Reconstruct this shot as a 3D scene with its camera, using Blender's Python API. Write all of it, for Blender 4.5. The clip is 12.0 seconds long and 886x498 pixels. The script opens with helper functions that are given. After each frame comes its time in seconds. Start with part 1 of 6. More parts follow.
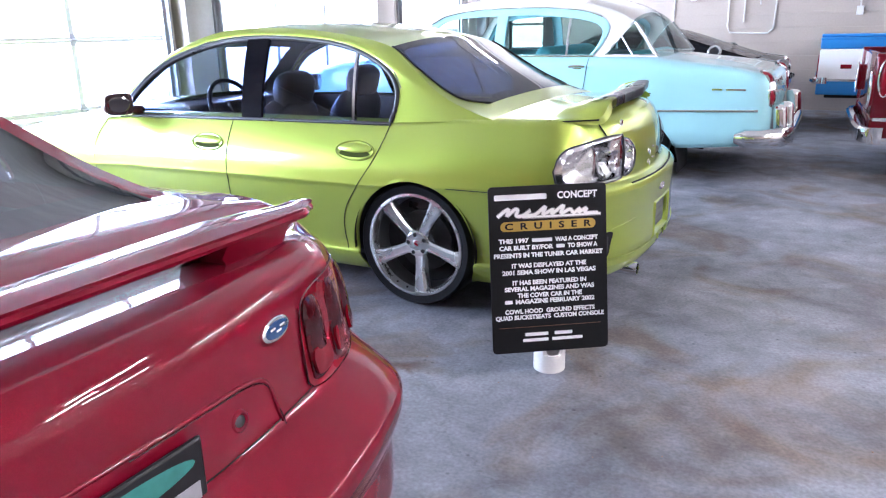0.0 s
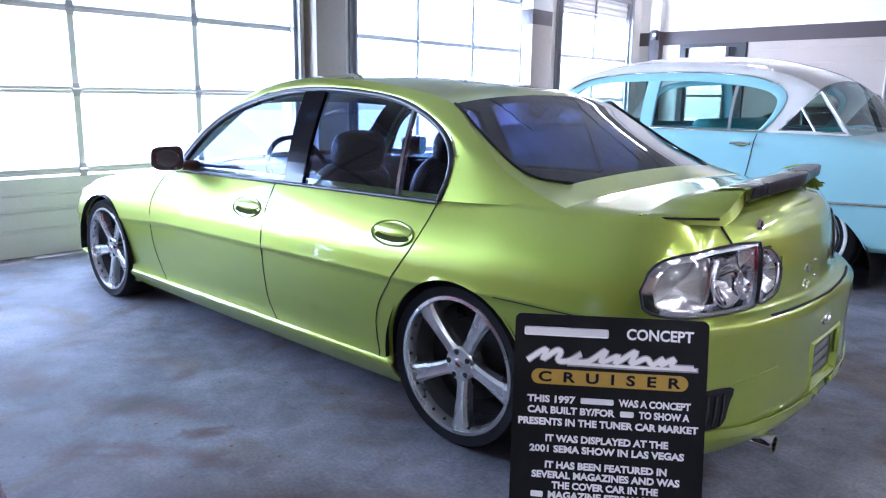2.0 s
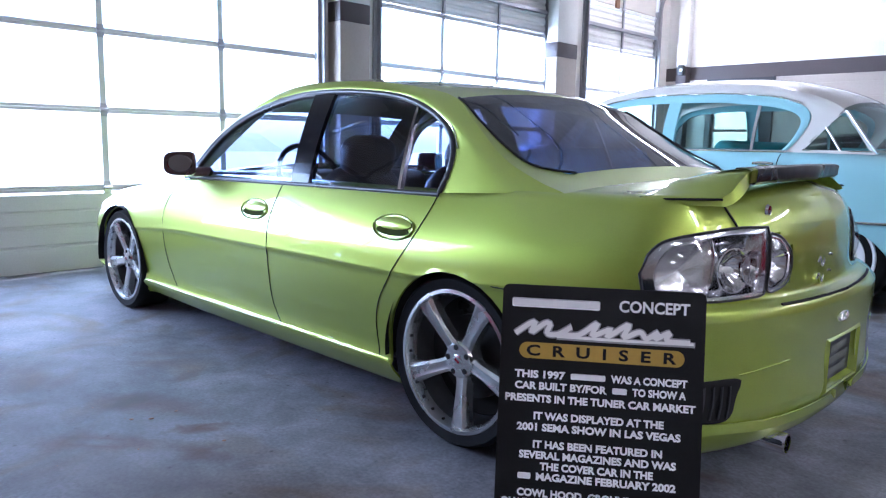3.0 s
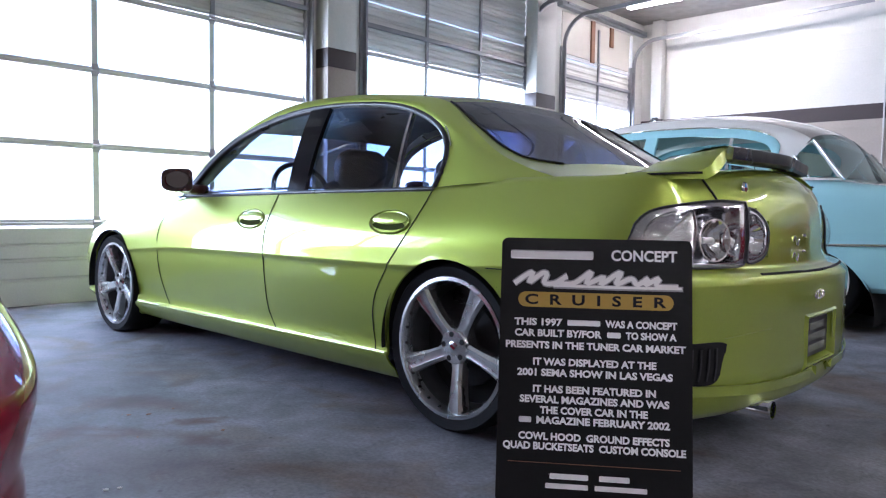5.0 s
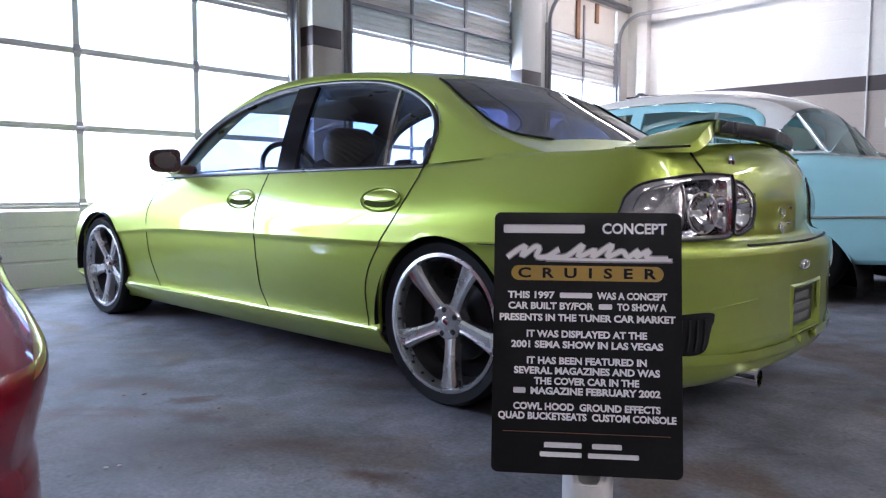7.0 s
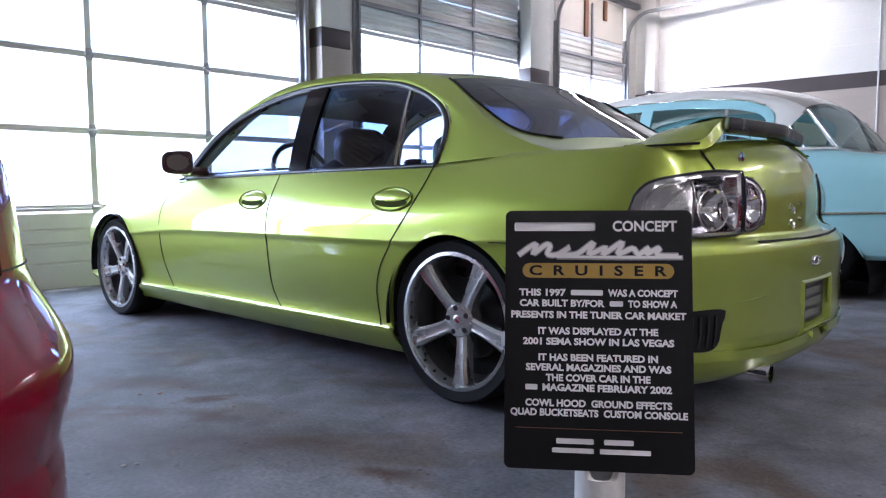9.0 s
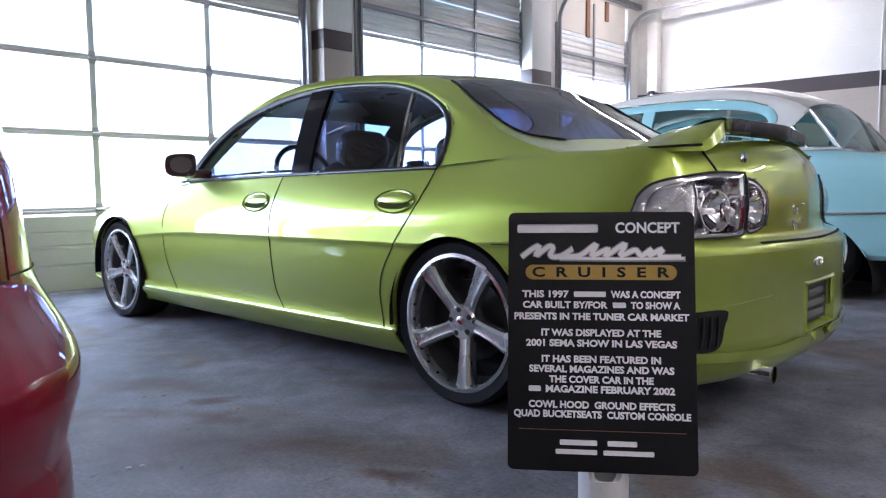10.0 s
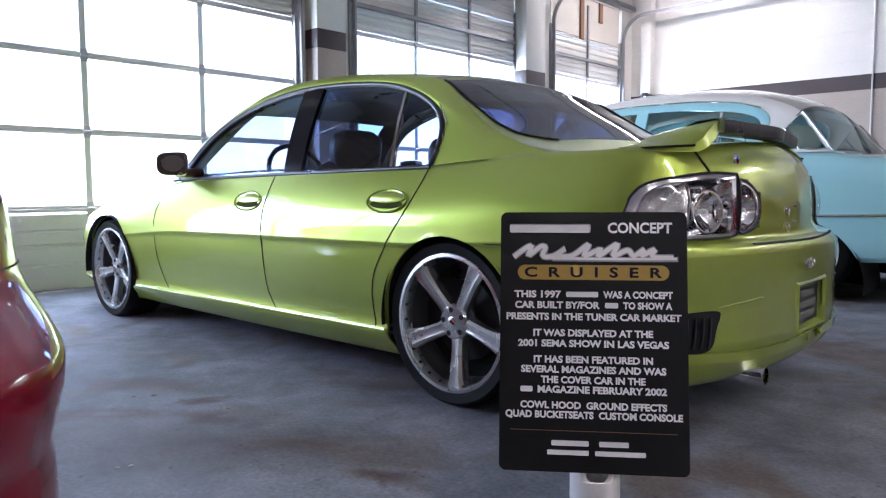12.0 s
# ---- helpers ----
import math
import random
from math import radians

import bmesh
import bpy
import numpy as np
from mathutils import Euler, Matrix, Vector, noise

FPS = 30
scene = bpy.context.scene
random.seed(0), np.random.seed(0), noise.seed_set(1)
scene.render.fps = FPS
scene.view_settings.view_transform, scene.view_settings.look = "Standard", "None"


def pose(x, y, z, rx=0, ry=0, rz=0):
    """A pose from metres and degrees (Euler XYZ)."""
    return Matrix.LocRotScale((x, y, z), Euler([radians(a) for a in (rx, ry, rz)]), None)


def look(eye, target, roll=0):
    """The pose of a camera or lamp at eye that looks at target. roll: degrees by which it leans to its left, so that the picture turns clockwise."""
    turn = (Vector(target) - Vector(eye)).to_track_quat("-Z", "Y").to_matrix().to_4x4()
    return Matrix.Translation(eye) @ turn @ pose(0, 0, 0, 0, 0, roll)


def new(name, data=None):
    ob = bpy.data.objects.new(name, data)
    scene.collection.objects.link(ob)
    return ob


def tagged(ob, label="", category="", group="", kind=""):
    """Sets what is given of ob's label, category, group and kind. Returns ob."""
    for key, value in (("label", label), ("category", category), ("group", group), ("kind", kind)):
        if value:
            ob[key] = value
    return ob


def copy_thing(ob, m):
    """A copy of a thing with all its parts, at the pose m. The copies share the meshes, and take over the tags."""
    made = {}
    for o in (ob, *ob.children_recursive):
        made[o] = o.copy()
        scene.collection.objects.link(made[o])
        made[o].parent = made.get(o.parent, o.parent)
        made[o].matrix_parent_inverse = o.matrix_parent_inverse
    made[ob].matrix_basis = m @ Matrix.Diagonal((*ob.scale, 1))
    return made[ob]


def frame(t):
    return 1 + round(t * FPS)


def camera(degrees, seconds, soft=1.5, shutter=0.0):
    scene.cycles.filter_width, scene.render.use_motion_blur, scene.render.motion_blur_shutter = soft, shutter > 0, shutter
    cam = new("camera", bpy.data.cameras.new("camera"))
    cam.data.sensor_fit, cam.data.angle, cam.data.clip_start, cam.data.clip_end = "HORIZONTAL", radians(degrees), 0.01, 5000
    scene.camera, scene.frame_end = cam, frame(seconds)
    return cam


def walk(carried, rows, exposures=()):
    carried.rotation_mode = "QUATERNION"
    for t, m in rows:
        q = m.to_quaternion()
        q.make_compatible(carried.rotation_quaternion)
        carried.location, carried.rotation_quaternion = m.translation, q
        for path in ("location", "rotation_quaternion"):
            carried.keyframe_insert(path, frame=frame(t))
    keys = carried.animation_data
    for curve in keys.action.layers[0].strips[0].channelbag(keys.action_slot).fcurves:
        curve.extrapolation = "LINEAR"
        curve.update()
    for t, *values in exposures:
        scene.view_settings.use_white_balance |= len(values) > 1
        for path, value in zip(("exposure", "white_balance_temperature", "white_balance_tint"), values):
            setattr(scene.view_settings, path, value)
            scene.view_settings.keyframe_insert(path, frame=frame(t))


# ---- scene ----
cam = camera(63.2, 12.0, soft=1.2)
PATH = [
    (0, (1.67, -2.844, 1.295), (0.763, -1.16, 0.71), -1.2),
    (0.2, (1.637, -2.702, 1.296), (0.687, -1.033, 0.739), -0.0),
    (0.5, (1.619, -2.556, 1.3), (0.622, -0.898, 0.794), -0.4),
    (0.7, (1.601, -2.438, 1.298), (0.539, -0.812, 0.821), -0.2),
    (1, (1.624, -2.245, 1.291), (0.422, -0.707, 0.855), 2.1),
    (1.2, (1.613, -2.12, 1.28), (0.325, -0.653, 0.847), 1.9),
    (1.5, (1.603, -2.011, 1.269), (0.245, -0.612, 0.825), 0.2),
    (1.7, (1.586, -1.94, 1.267), (0.277, -0.493, 0.827), 2.0),
    (2, (1.572, -1.821, 1.232), (0.258, -0.37, 0.825), 0.8),
    (2.2, (1.589, -1.788, 1.21), (0.252, -0.352, 0.824), 1.7),
    (2.5, (1.613, -1.722, 1.16), (0.212, -0.337, 0.809), 1.3),
    (3, (1.637, -1.731, 1.047), (0.246, -0.324, 0.758), 1.1),
    (3.5, (1.653, -1.749, 0.926), (0.261, -0.327, 0.726), 1.0),
    (3.7, (1.668, -1.759, 0.877), (0.284, -0.327, 0.697), 0.8),
    (5.3, (1.692, -1.868, 0.793), (0.33, -0.407, 0.686), 0.8),
    (5.5, (1.692, -1.868, 0.791), (0.345, -0.395, 0.671), 0.9),
    (6, (1.7, -1.869, 0.79), (0.36, -0.391, 0.648), 0.1),
    (6.5, (1.696, -1.878, 0.79), (0.361, -0.397, 0.634), 0.1),
    (7, (1.695, -1.889, 0.788), (0.36, -0.41, 0.619), 0.1),
    (9, (1.703, -1.906, 0.788), (0.349, -0.445, 0.617), -0.4),
    (9.5, (1.704, -1.908, 0.789), (0.347, -0.449, 0.619), -0.5),
    (10, (1.705, -1.911, 0.791), (0.346, -0.454, 0.623), -0.6),
    (10.5, (1.711, -1.913, 0.794), (0.356, -0.45, 0.629), -0.8),
    (11, (1.702, -1.905, 0.787), (0.348, -0.442, 0.622), -0.7),
    (11.5, (1.706, -1.909, 0.788), (0.356, -0.442, 0.622), -0.5),
    (12, (1.702, -1.903, 0.787), (0.356, -0.433, 0.621), -0.3),
]
walk(cam, [(t, look(eye, target, roll)) for t, eye, target, roll in PATH],
     exposures=((0, 4.17, 5550, 21), (1.0, 3.95, 5300, 23), (2.0, 3.35, 5150, 22), (3.5, 3.1, 5200, 21), (5.3, 2.88, 5600, 21), (12, 2.88, 5650, 21)))
# ---------- light ----------
world = bpy.data.worlds.new("world")
scene.world = world
world.use_nodes = True
wn = world.node_tree.nodes
sky = wn.new("ShaderNodeTexSky")
sky.sky_type = 'NISHITA'
sky.sun_disc = False
sky.sun_elevation = radians(48)
sky.sun_rotation = radians(170)
wn["Background"].inputs["Strength"].default_value = 0.12
world.node_tree.links.new(sky.outputs[0], wn["Background"].inputs["Color"])

sun_data = bpy.data.lights.new("sun", 'SUN')
sun_data.energy, sun_data.angle, sun_data.color = 3.0, radians(0.5), (1.0, 0.95, 0.88)
sun = new("sun", sun_data)
sun.matrix_world = look((-1.5, 9, 12), (0, 0, 0))

WALL_X = -4.43          # inner face of the overhead doors
WALL_Y = 9.6            # side wall behind the turquoise sedan
DOORS = ((-4.35, 'glazed'), (-0.525, 'glazed'), (3.35, 'glazed'), (7.18, 'boarded'))
DOOR_W = (3.05, 3.10, 2.93, 2.0)
CEIL = 3.98
WINDOW_POWER = 42.0

def daylight(y0, w):
    d = bpy.data.lights.new("window_daylight", 'AREA')
    d.shape, d.size, d.size_y, d.energy, d.color = 'RECTANGLE', w, 1.85, WINDOW_POWER * w / 3.0, (0.82, 0.91, 1.0)
    ob = new("window_daylight", d)
    ob.matrix_world = look((WALL_X - 0.42, y0 + w / 2, 1.58), (0, y0 + w / 2, 1.45))
    return ob

for (y0, kind_), w_ in zip(DOORS, DOOR_W):
    daylight(y0, w_)

# ---------- materials ----------
def nodes_of(name):
    m = bpy.data.materials.new(name)
    m.use_nodes = True
    nt = m.node_tree
    return m, nt, nt.nodes["Principled BSDF"]

def setp(bsdf, **kw):
    for k, v in kw.items():
        key = {"base": "Base Color", "rough": "Roughness", "metal": "Metallic", "coat": "Coat Weight", "coat_rough": "Coat Roughness", "coat_ior": "Coat IOR",
               "spec": "Specular IOR Level", "trans": "Transmission Weight", "ior": "IOR", "alpha": "Alpha", "emit": "Emission Color", "emit_s": "Emission Strength"}[k]
        bsdf.inputs[key].default_value = (*v, 1) if isinstance(v, tuple) and len(v) == 3 else v

def mat(name, base, rough=0.5, metal=0.0, var=0.15, scale=6.0, fine=80.0, bump=0.0, rough_var=0.1, **kw):
    """A surface with colour and roughness varied at two scales, and a fine bump."""
    m, nt, b = nodes_of(name)
    N, L = nt.nodes, nt.links
    setp(b, base=base, rough=rough, metal=metal, **kw)
    co = N.new("ShaderNodeTexCoord")
    n1 = N.new("ShaderNodeTexNoise"); n1.inputs["Scale"].default_value = scale; n1.inputs["Detail"].default_value = 6
    n2 = N.new("ShaderNodeTexNoise"); n2.inputs["Scale"].default_value = fine; n2.inputs["Detail"].default_value = 3
    for n in (n1, n2):
        L.new(co.outputs["Object"], n.inputs["Vector"])
    mix = N.new("ShaderNodeMath"); mix.operation = 'ADD'
    L.new(n1.outputs[0], mix.inputs[0]); L.new(n2.outputs[0], mix.inputs[1])
    mr = N.new("ShaderNodeMapRange")
    mr.inputs[1].default_value, mr.inputs[2].default_value = 0.6, 1.4
    mr.inputs[3].default_value, mr.inputs[4].default_value = 1 - var, 1 + var
    L.new(mix.outputs[0], mr.inputs[0])
    mul = N.new("ShaderNodeMix"); mul.data_type = 'RGBA'; mul.blend_type = 'MULTIPLY'; mul.inputs[0].default_value = 1
    mul.inputs[6].default_value = (*base, 1)
    L.new(mr.outputs[0], mul.inputs[7])
    L.new(mul.outputs[2], b.inputs["Base Color"])
    rr = N.new("ShaderNodeMapRange")
    rr.inputs[1].default_value, rr.inputs[2].default_value = 0.3, 0.7
    rr.inputs[3].default_value, rr.inputs[4].default_value = max(0.02, rough - rough_var), min(1, rough + rough_var)
    L.new(n1.outputs[0], rr.inputs[0]); L.new(rr.outputs[0], b.inputs["Roughness"])
    if bump:
        bp = N.new("ShaderNodeBump"); bp.inputs["Strength"].default_value = bump; bp.inputs["Distance"].default_value = 0.004
        L.new(mix.outputs[0], bp.inputs["Height"]); L.new(bp.outputs[0], b.inputs["Normal"])
    return m

def car_paint(name, base, flake=0.5, rough=0.32, coat_ior=1.5):
    """Metallic paint: a fine flake under a clear coat."""
    m, nt, b = nodes_of(name)
    N, L = nt.nodes, nt.links
    setp(b, base=base, rough=rough, metal=flake, coat=1.0, coat_rough=0.012, coat_ior=coat_ior, spec=0.5 if flake > 0.3 else 0.05)
    co = N.new("ShaderNodeTexCoord")
    v = N.new("ShaderNodeTexVoronoi"); v.inputs["Scale"].default_value = 900
    L.new(co.outputs["Object"], v.inputs["Vector"])
    n1 = N.new("ShaderNodeTexNoise"); n1.inputs["Scale"].default_value = 3; n1.inputs["Detail"].default_value = 4
    L.new(co.outputs["Object"], n1.inputs["Vector"])
    mr = N.new("ShaderNodeMapRange"); mr.inputs[3].default_value, mr.inputs[4].default_value = 0.9, 1.12
    L.new(v.outputs["Color"], mr.inputs[0])
    mul = N.new("ShaderNodeMix"); mul.data_type = 'RGBA'; mul.blend_type = 'MULTIPLY'; mul.inputs[0].default_value = 1
    mul.inputs[6].default_value = (*base, 1)
    L.new(mr.outputs[0], mul.inputs[7]); L.new(mul.outputs[2], b.inputs["Base Color"])
    rr = N.new("ShaderNodeMapRange"); rr.inputs[3].default_value, rr.inputs[4].default_value = rough - 0.05, rough + 0.06
    L.new(n1.outputs[0], rr.inputs[0]); L.new(rr.outputs[0], b.inputs["Roughness"])
    n3 = N.new("ShaderNodeTexNoise"); n3.inputs["Scale"].default_value = 220
    L.new(co.outputs["Object"], n3.inputs["Vector"])
    bp = N.new("ShaderNodeBump"); bp.inputs["Strength"].default_value = 0.003; bp.inputs["Distance"].default_value = 0.001
    L.new(n3.outputs[0], bp.inputs["Height"]); L.new(bp.outputs[0], b.inputs["Coat Normal"])
    return m

def thin_glass(name, tint, gloss=0.1):
    """A thin pane: tinted, clear, with a reflection that grows towards grazing angles."""
    m = bpy.data.materials.new(name); m.use_nodes = True
    nt = m.node_tree; N, L = nt.nodes, nt.links
    N.remove(N["Principled BSDF"])
    tr = N.new("ShaderNodeBsdfTransparent"); tr.inputs[0].default_value = (*tint, 1)
    gl = N.new("ShaderNodeBsdfGlossy"); gl.inputs["Roughness"].default_value = 0.02
    lw = N.new("ShaderNodeLayerWeight"); lw.inputs[0].default_value = 0.5
    pw = N.new("ShaderNodeMath"); pw.operation = 'POWER'; pw.inputs[1].default_value = 5.0
    ma = N.new("ShaderNodeMath"); ma.operation = 'MULTIPLY_ADD'; ma.inputs[1].default_value, ma.inputs[2].default_value = 0.7, gloss * 0.5
    L.new(lw.outputs["Facing"], pw.inputs[0]); L.new(pw.outputs[0], ma.inputs[0])
    mx = N.new("ShaderNodeMixShader")
    L.new(ma.outputs[0], mx.inputs[0]); L.new(tr.outputs[0], mx.inputs[1]); L.new(gl.outputs[0], mx.inputs[2])
    L.new(mx.outputs[0], N["Material Output"].inputs[0])
    return m

def glowing(name, col, s):
    m, nt, b = nodes_of(name)
    setp(b, base=(0.8, 0.8, 0.8), emit=col, emit_s=s)
    return m

RUST_MARKS = ((-1.12, -0.60, 0.36, 0.13, 30, 0.9, False), (-0.87, -0.88, 0.28, 0.11, 42, 1.0, True), (-0.58, -0.66, 0.18, 0.08, 20, 0.9, False),
              (-0.30, -0.78, 0.70, 0.30, 35, 0.6, False), (-0.75, -0.55, 0.14, 0.05, 60, 1.0, False), (-1.9, -0.9, 0.5, 0.2, 15, 0.4, False), (0.5, 1.9, 0.9, 0.3, 10, 0.4, False), (2.2, 1.2, 0.8, 0.4, 70, 0.4, False), (1.6, -0.4, 0.4, 0.18, 20, 0.4, False), (0.27, -0.60, 0.15, 0.06, 25, 0.9, False))

def concrete(name):
    m, nt, b = nodes_of(name)
    N, L = nt.nodes, nt.links
    co = N.new("ShaderNodeTexCoord")
    def noise_(sc, det, dist=0.0, rough=0.5):
        n = N.new("ShaderNodeTexNoise"); n.inputs["Scale"].default_value = sc; n.inputs["Detail"].default_value = det
        n.inputs["Distortion"].default_value, n.inputs["Roughness"].default_value = dist, rough
        L.new(co.outputs["Object"], n.inputs["Vector"]); return n
    big, mid, fine = noise_(0.9, 5, 0.6, 0.6), noise_(4, 9, 0.3, 0.68), noise_(70, 6)
    ramp = N.new("ShaderNodeValToRGB")
    ramp.color_ramp.elements[0].position, ramp.color_ramp.elements[0].color = 0.38, (0.087, 0.091, 0.106, 1)
    ramp.color_ramp.elements[1].position, ramp.color_ramp.elements[1].color = 0.62, (0.246, 0.253, 0.285, 1)
    add = N.new("ShaderNodeMath"); add.operation = 'MULTIPLY_ADD'; add.inputs[1].default_value = 0.5
    L.new(mid.outputs[0], add.inputs[0])
    half = N.new("ShaderNodeMath"); half.operation = 'MULTIPLY'; half.inputs[1].default_value = 0.5
    L.new(big.outputs[0], half.inputs[0]); L.new(half.outputs[0], add.inputs[2]); L.new(add.outputs[0], ramp.inputs[0])
    st = N.new("ShaderNodeValToRGB")          # brownish stains
    st.color_ramp.elements[0].position, st.color_ramp.elements[0].color = 0.50, (1, 1, 1, 1)
    st.color_ramp.elements[1].position, st.color_ramp.elements[1].color = 0.67, (0.78, 0.62, 0.47, 1)
    sn = noise_(1.7, 6, 1.2); L.new(sn.outputs[0], st.inputs[0])
    mul = N.new("ShaderNodeMix"); mul.data_type = 'RGBA'; mul.blend_type = 'MULTIPLY'; mul.inputs[0].default_value = 1
    L.new(ramp.outputs[0], mul.inputs[6]); L.new(st.outputs[0], mul.inputs[7])
    fr = N.new("ShaderNodeMapRange"); fr.inputs[1].default_value, fr.inputs[2].default_value = 0.3, 0.7
    fr.inputs[3].default_value, fr.inputs[4].default_value = 0.80, 1.16
    L.new(fine.outputs[0], fr.inputs[0])
    mul2 = N.new("ShaderNodeMix"); mul2.data_type = 'RGBA'; mul2.blend_type = 'MULTIPLY'; mul2.inputs[0].default_value = 1
    L.new(mul.outputs[2], mul2.inputs[6]); L.new(fr.outputs[0], mul2.inputs[7])
    wv = N.new("ShaderNodeVectorMath"); wv.operation = 'MULTIPLY_ADD'; wv.inputs[1].default_value = (0.5, 0.5, 0.5)
    L.new(mid.outputs["Color"], wv.inputs[0]); L.new(co.outputs["Object"], wv.inputs[2])
    vo = N.new("ShaderNodeTexVoronoi"); vo.feature = 'DISTANCE_TO_EDGE'; vo.inputs["Scale"].default_value = 0.55
    L.new(wv.outputs[0], vo.inputs["Vector"])
    cr = N.new("ShaderNodeMapRange"); cr.inputs[1].default_value, cr.inputs[2].default_value = 0.0, 0.006
    cr.inputs[3].default_value, cr.inputs[4].default_value = 0.82, 1.0
    L.new(vo.outputs["Distance"], cr.inputs[0])
    sp = N.new("ShaderNodeTexVoronoi"); sp.inputs["Scale"].default_value = 9.0        # oil spots
    L.new(co.outputs["Object"], sp.inputs["Vector"])
    sr = N.new("ShaderNodeMapRange"); sr.inputs[1].default_value, sr.inputs[2].default_value = 0.03, 0.09
    sr.inputs[3].default_value, sr.inputs[4].default_value = 0.5, 1.0
    L.new(sp.outputs["Distance"], sr.inputs[0])
    cm = N.new("ShaderNodeMath"); cm.operation = 'MULTIPLY'
    L.new(cr.outputs[0], cm.inputs[0]); L.new(sr.outputs[0], cm.inputs[1])
    mul3 = N.new("ShaderNodeMix"); mul3.data_type = 'RGBA'; mul3.blend_type = 'MULTIPLY'; mul3.inputs[0].default_value = 1
    L.new(mul2.outputs[2], mul3.inputs[6]); L.new(cm.outputs[0], mul3.inputs[7])
    last = mul3.outputs[2]
    # rust marks and drips: (x, y, half length, half width, turn, strength, hollow)
    wob = N.new("ShaderNodeVectorMath"); wob.operation = 'MULTIPLY_ADD'; wob.inputs[1].default_value = (0.16, 0.16, 0.0)
    wn_ = noise_(7, 6, 0.8)
    off = N.new("ShaderNodeVectorMath"); off.operation = 'SUBTRACT'; off.inputs[1].default_value = (0.5, 0.5, 0.5)
    L.new(wn_.outputs["Color"], off.inputs[0]); L.new(off.outputs[0], wob.inputs[0]); L.new(co.outputs["Object"], wob.inputs[2])
    for x, y, a, c, turn, k, hollow in RUST_MARKS:
        mp = N.new("ShaderNodeMapping"); mp.vector_type = 'TEXTURE'
        mp.inputs["Location"].default_value = (x, y, 0); mp.inputs["Rotation"].default_value = (0, 0, radians(turn)); mp.inputs["Scale"].default_value = (a, c, 50)
        L.new(wob.outputs[0], mp.inputs["Vector"])
        ln = N.new("ShaderNodeVectorMath"); ln.operation = 'LENGTH'; L.new(mp.outputs[0], ln.inputs[0])
        rg = N.new("ShaderNodeValToRGB")
        e = rg.color_ramp.elements
        e[0].position, e[0].color = 0.0, ((0.1,) * 3 if hollow else (k,) * 3) + (1,)
        e[1].position, e[1].color = 1.0, (0, 0, 0, 1)
        m_ = e.new(0.42); m_.color = (k * 0.75, k * 0.75, k * 0.75, 1)
        L.new(ln.outputs["Value"], rg.inputs[0])
        mxr = N.new("ShaderNodeMix"); mxr.data_type = 'RGBA'; mxr.blend_type = 'MULTIPLY'
        mxr.inputs[7].default_value = (0.50, 0.31, 0.21, 1)
        L.new(rg.outputs[0], mxr.inputs[0]); L.new(last, mxr.inputs[6])
        last = mxr.outputs[2]
    L.new(last, b.inputs["Base Color"])
    rr = N.new("ShaderNodeMapRange"); rr.inputs[3].default_value, rr.inputs[4].default_value = 0.58, 0.92
    setp(b, spec=0.3)
    L.new(mid.outputs[0], rr.inputs[0]); L.new(rr.outputs[0], b.inputs["Roughness"])
    bp = N.new("ShaderNodeBump"); bp.inputs["Strength"].default_value = 0.25; bp.inputs["Distance"].default_value = 0.003
    L.new(fine.outputs[0], bp.inputs["Height"]); L.new(bp.outputs[0], b.inputs["Normal"])
    return m

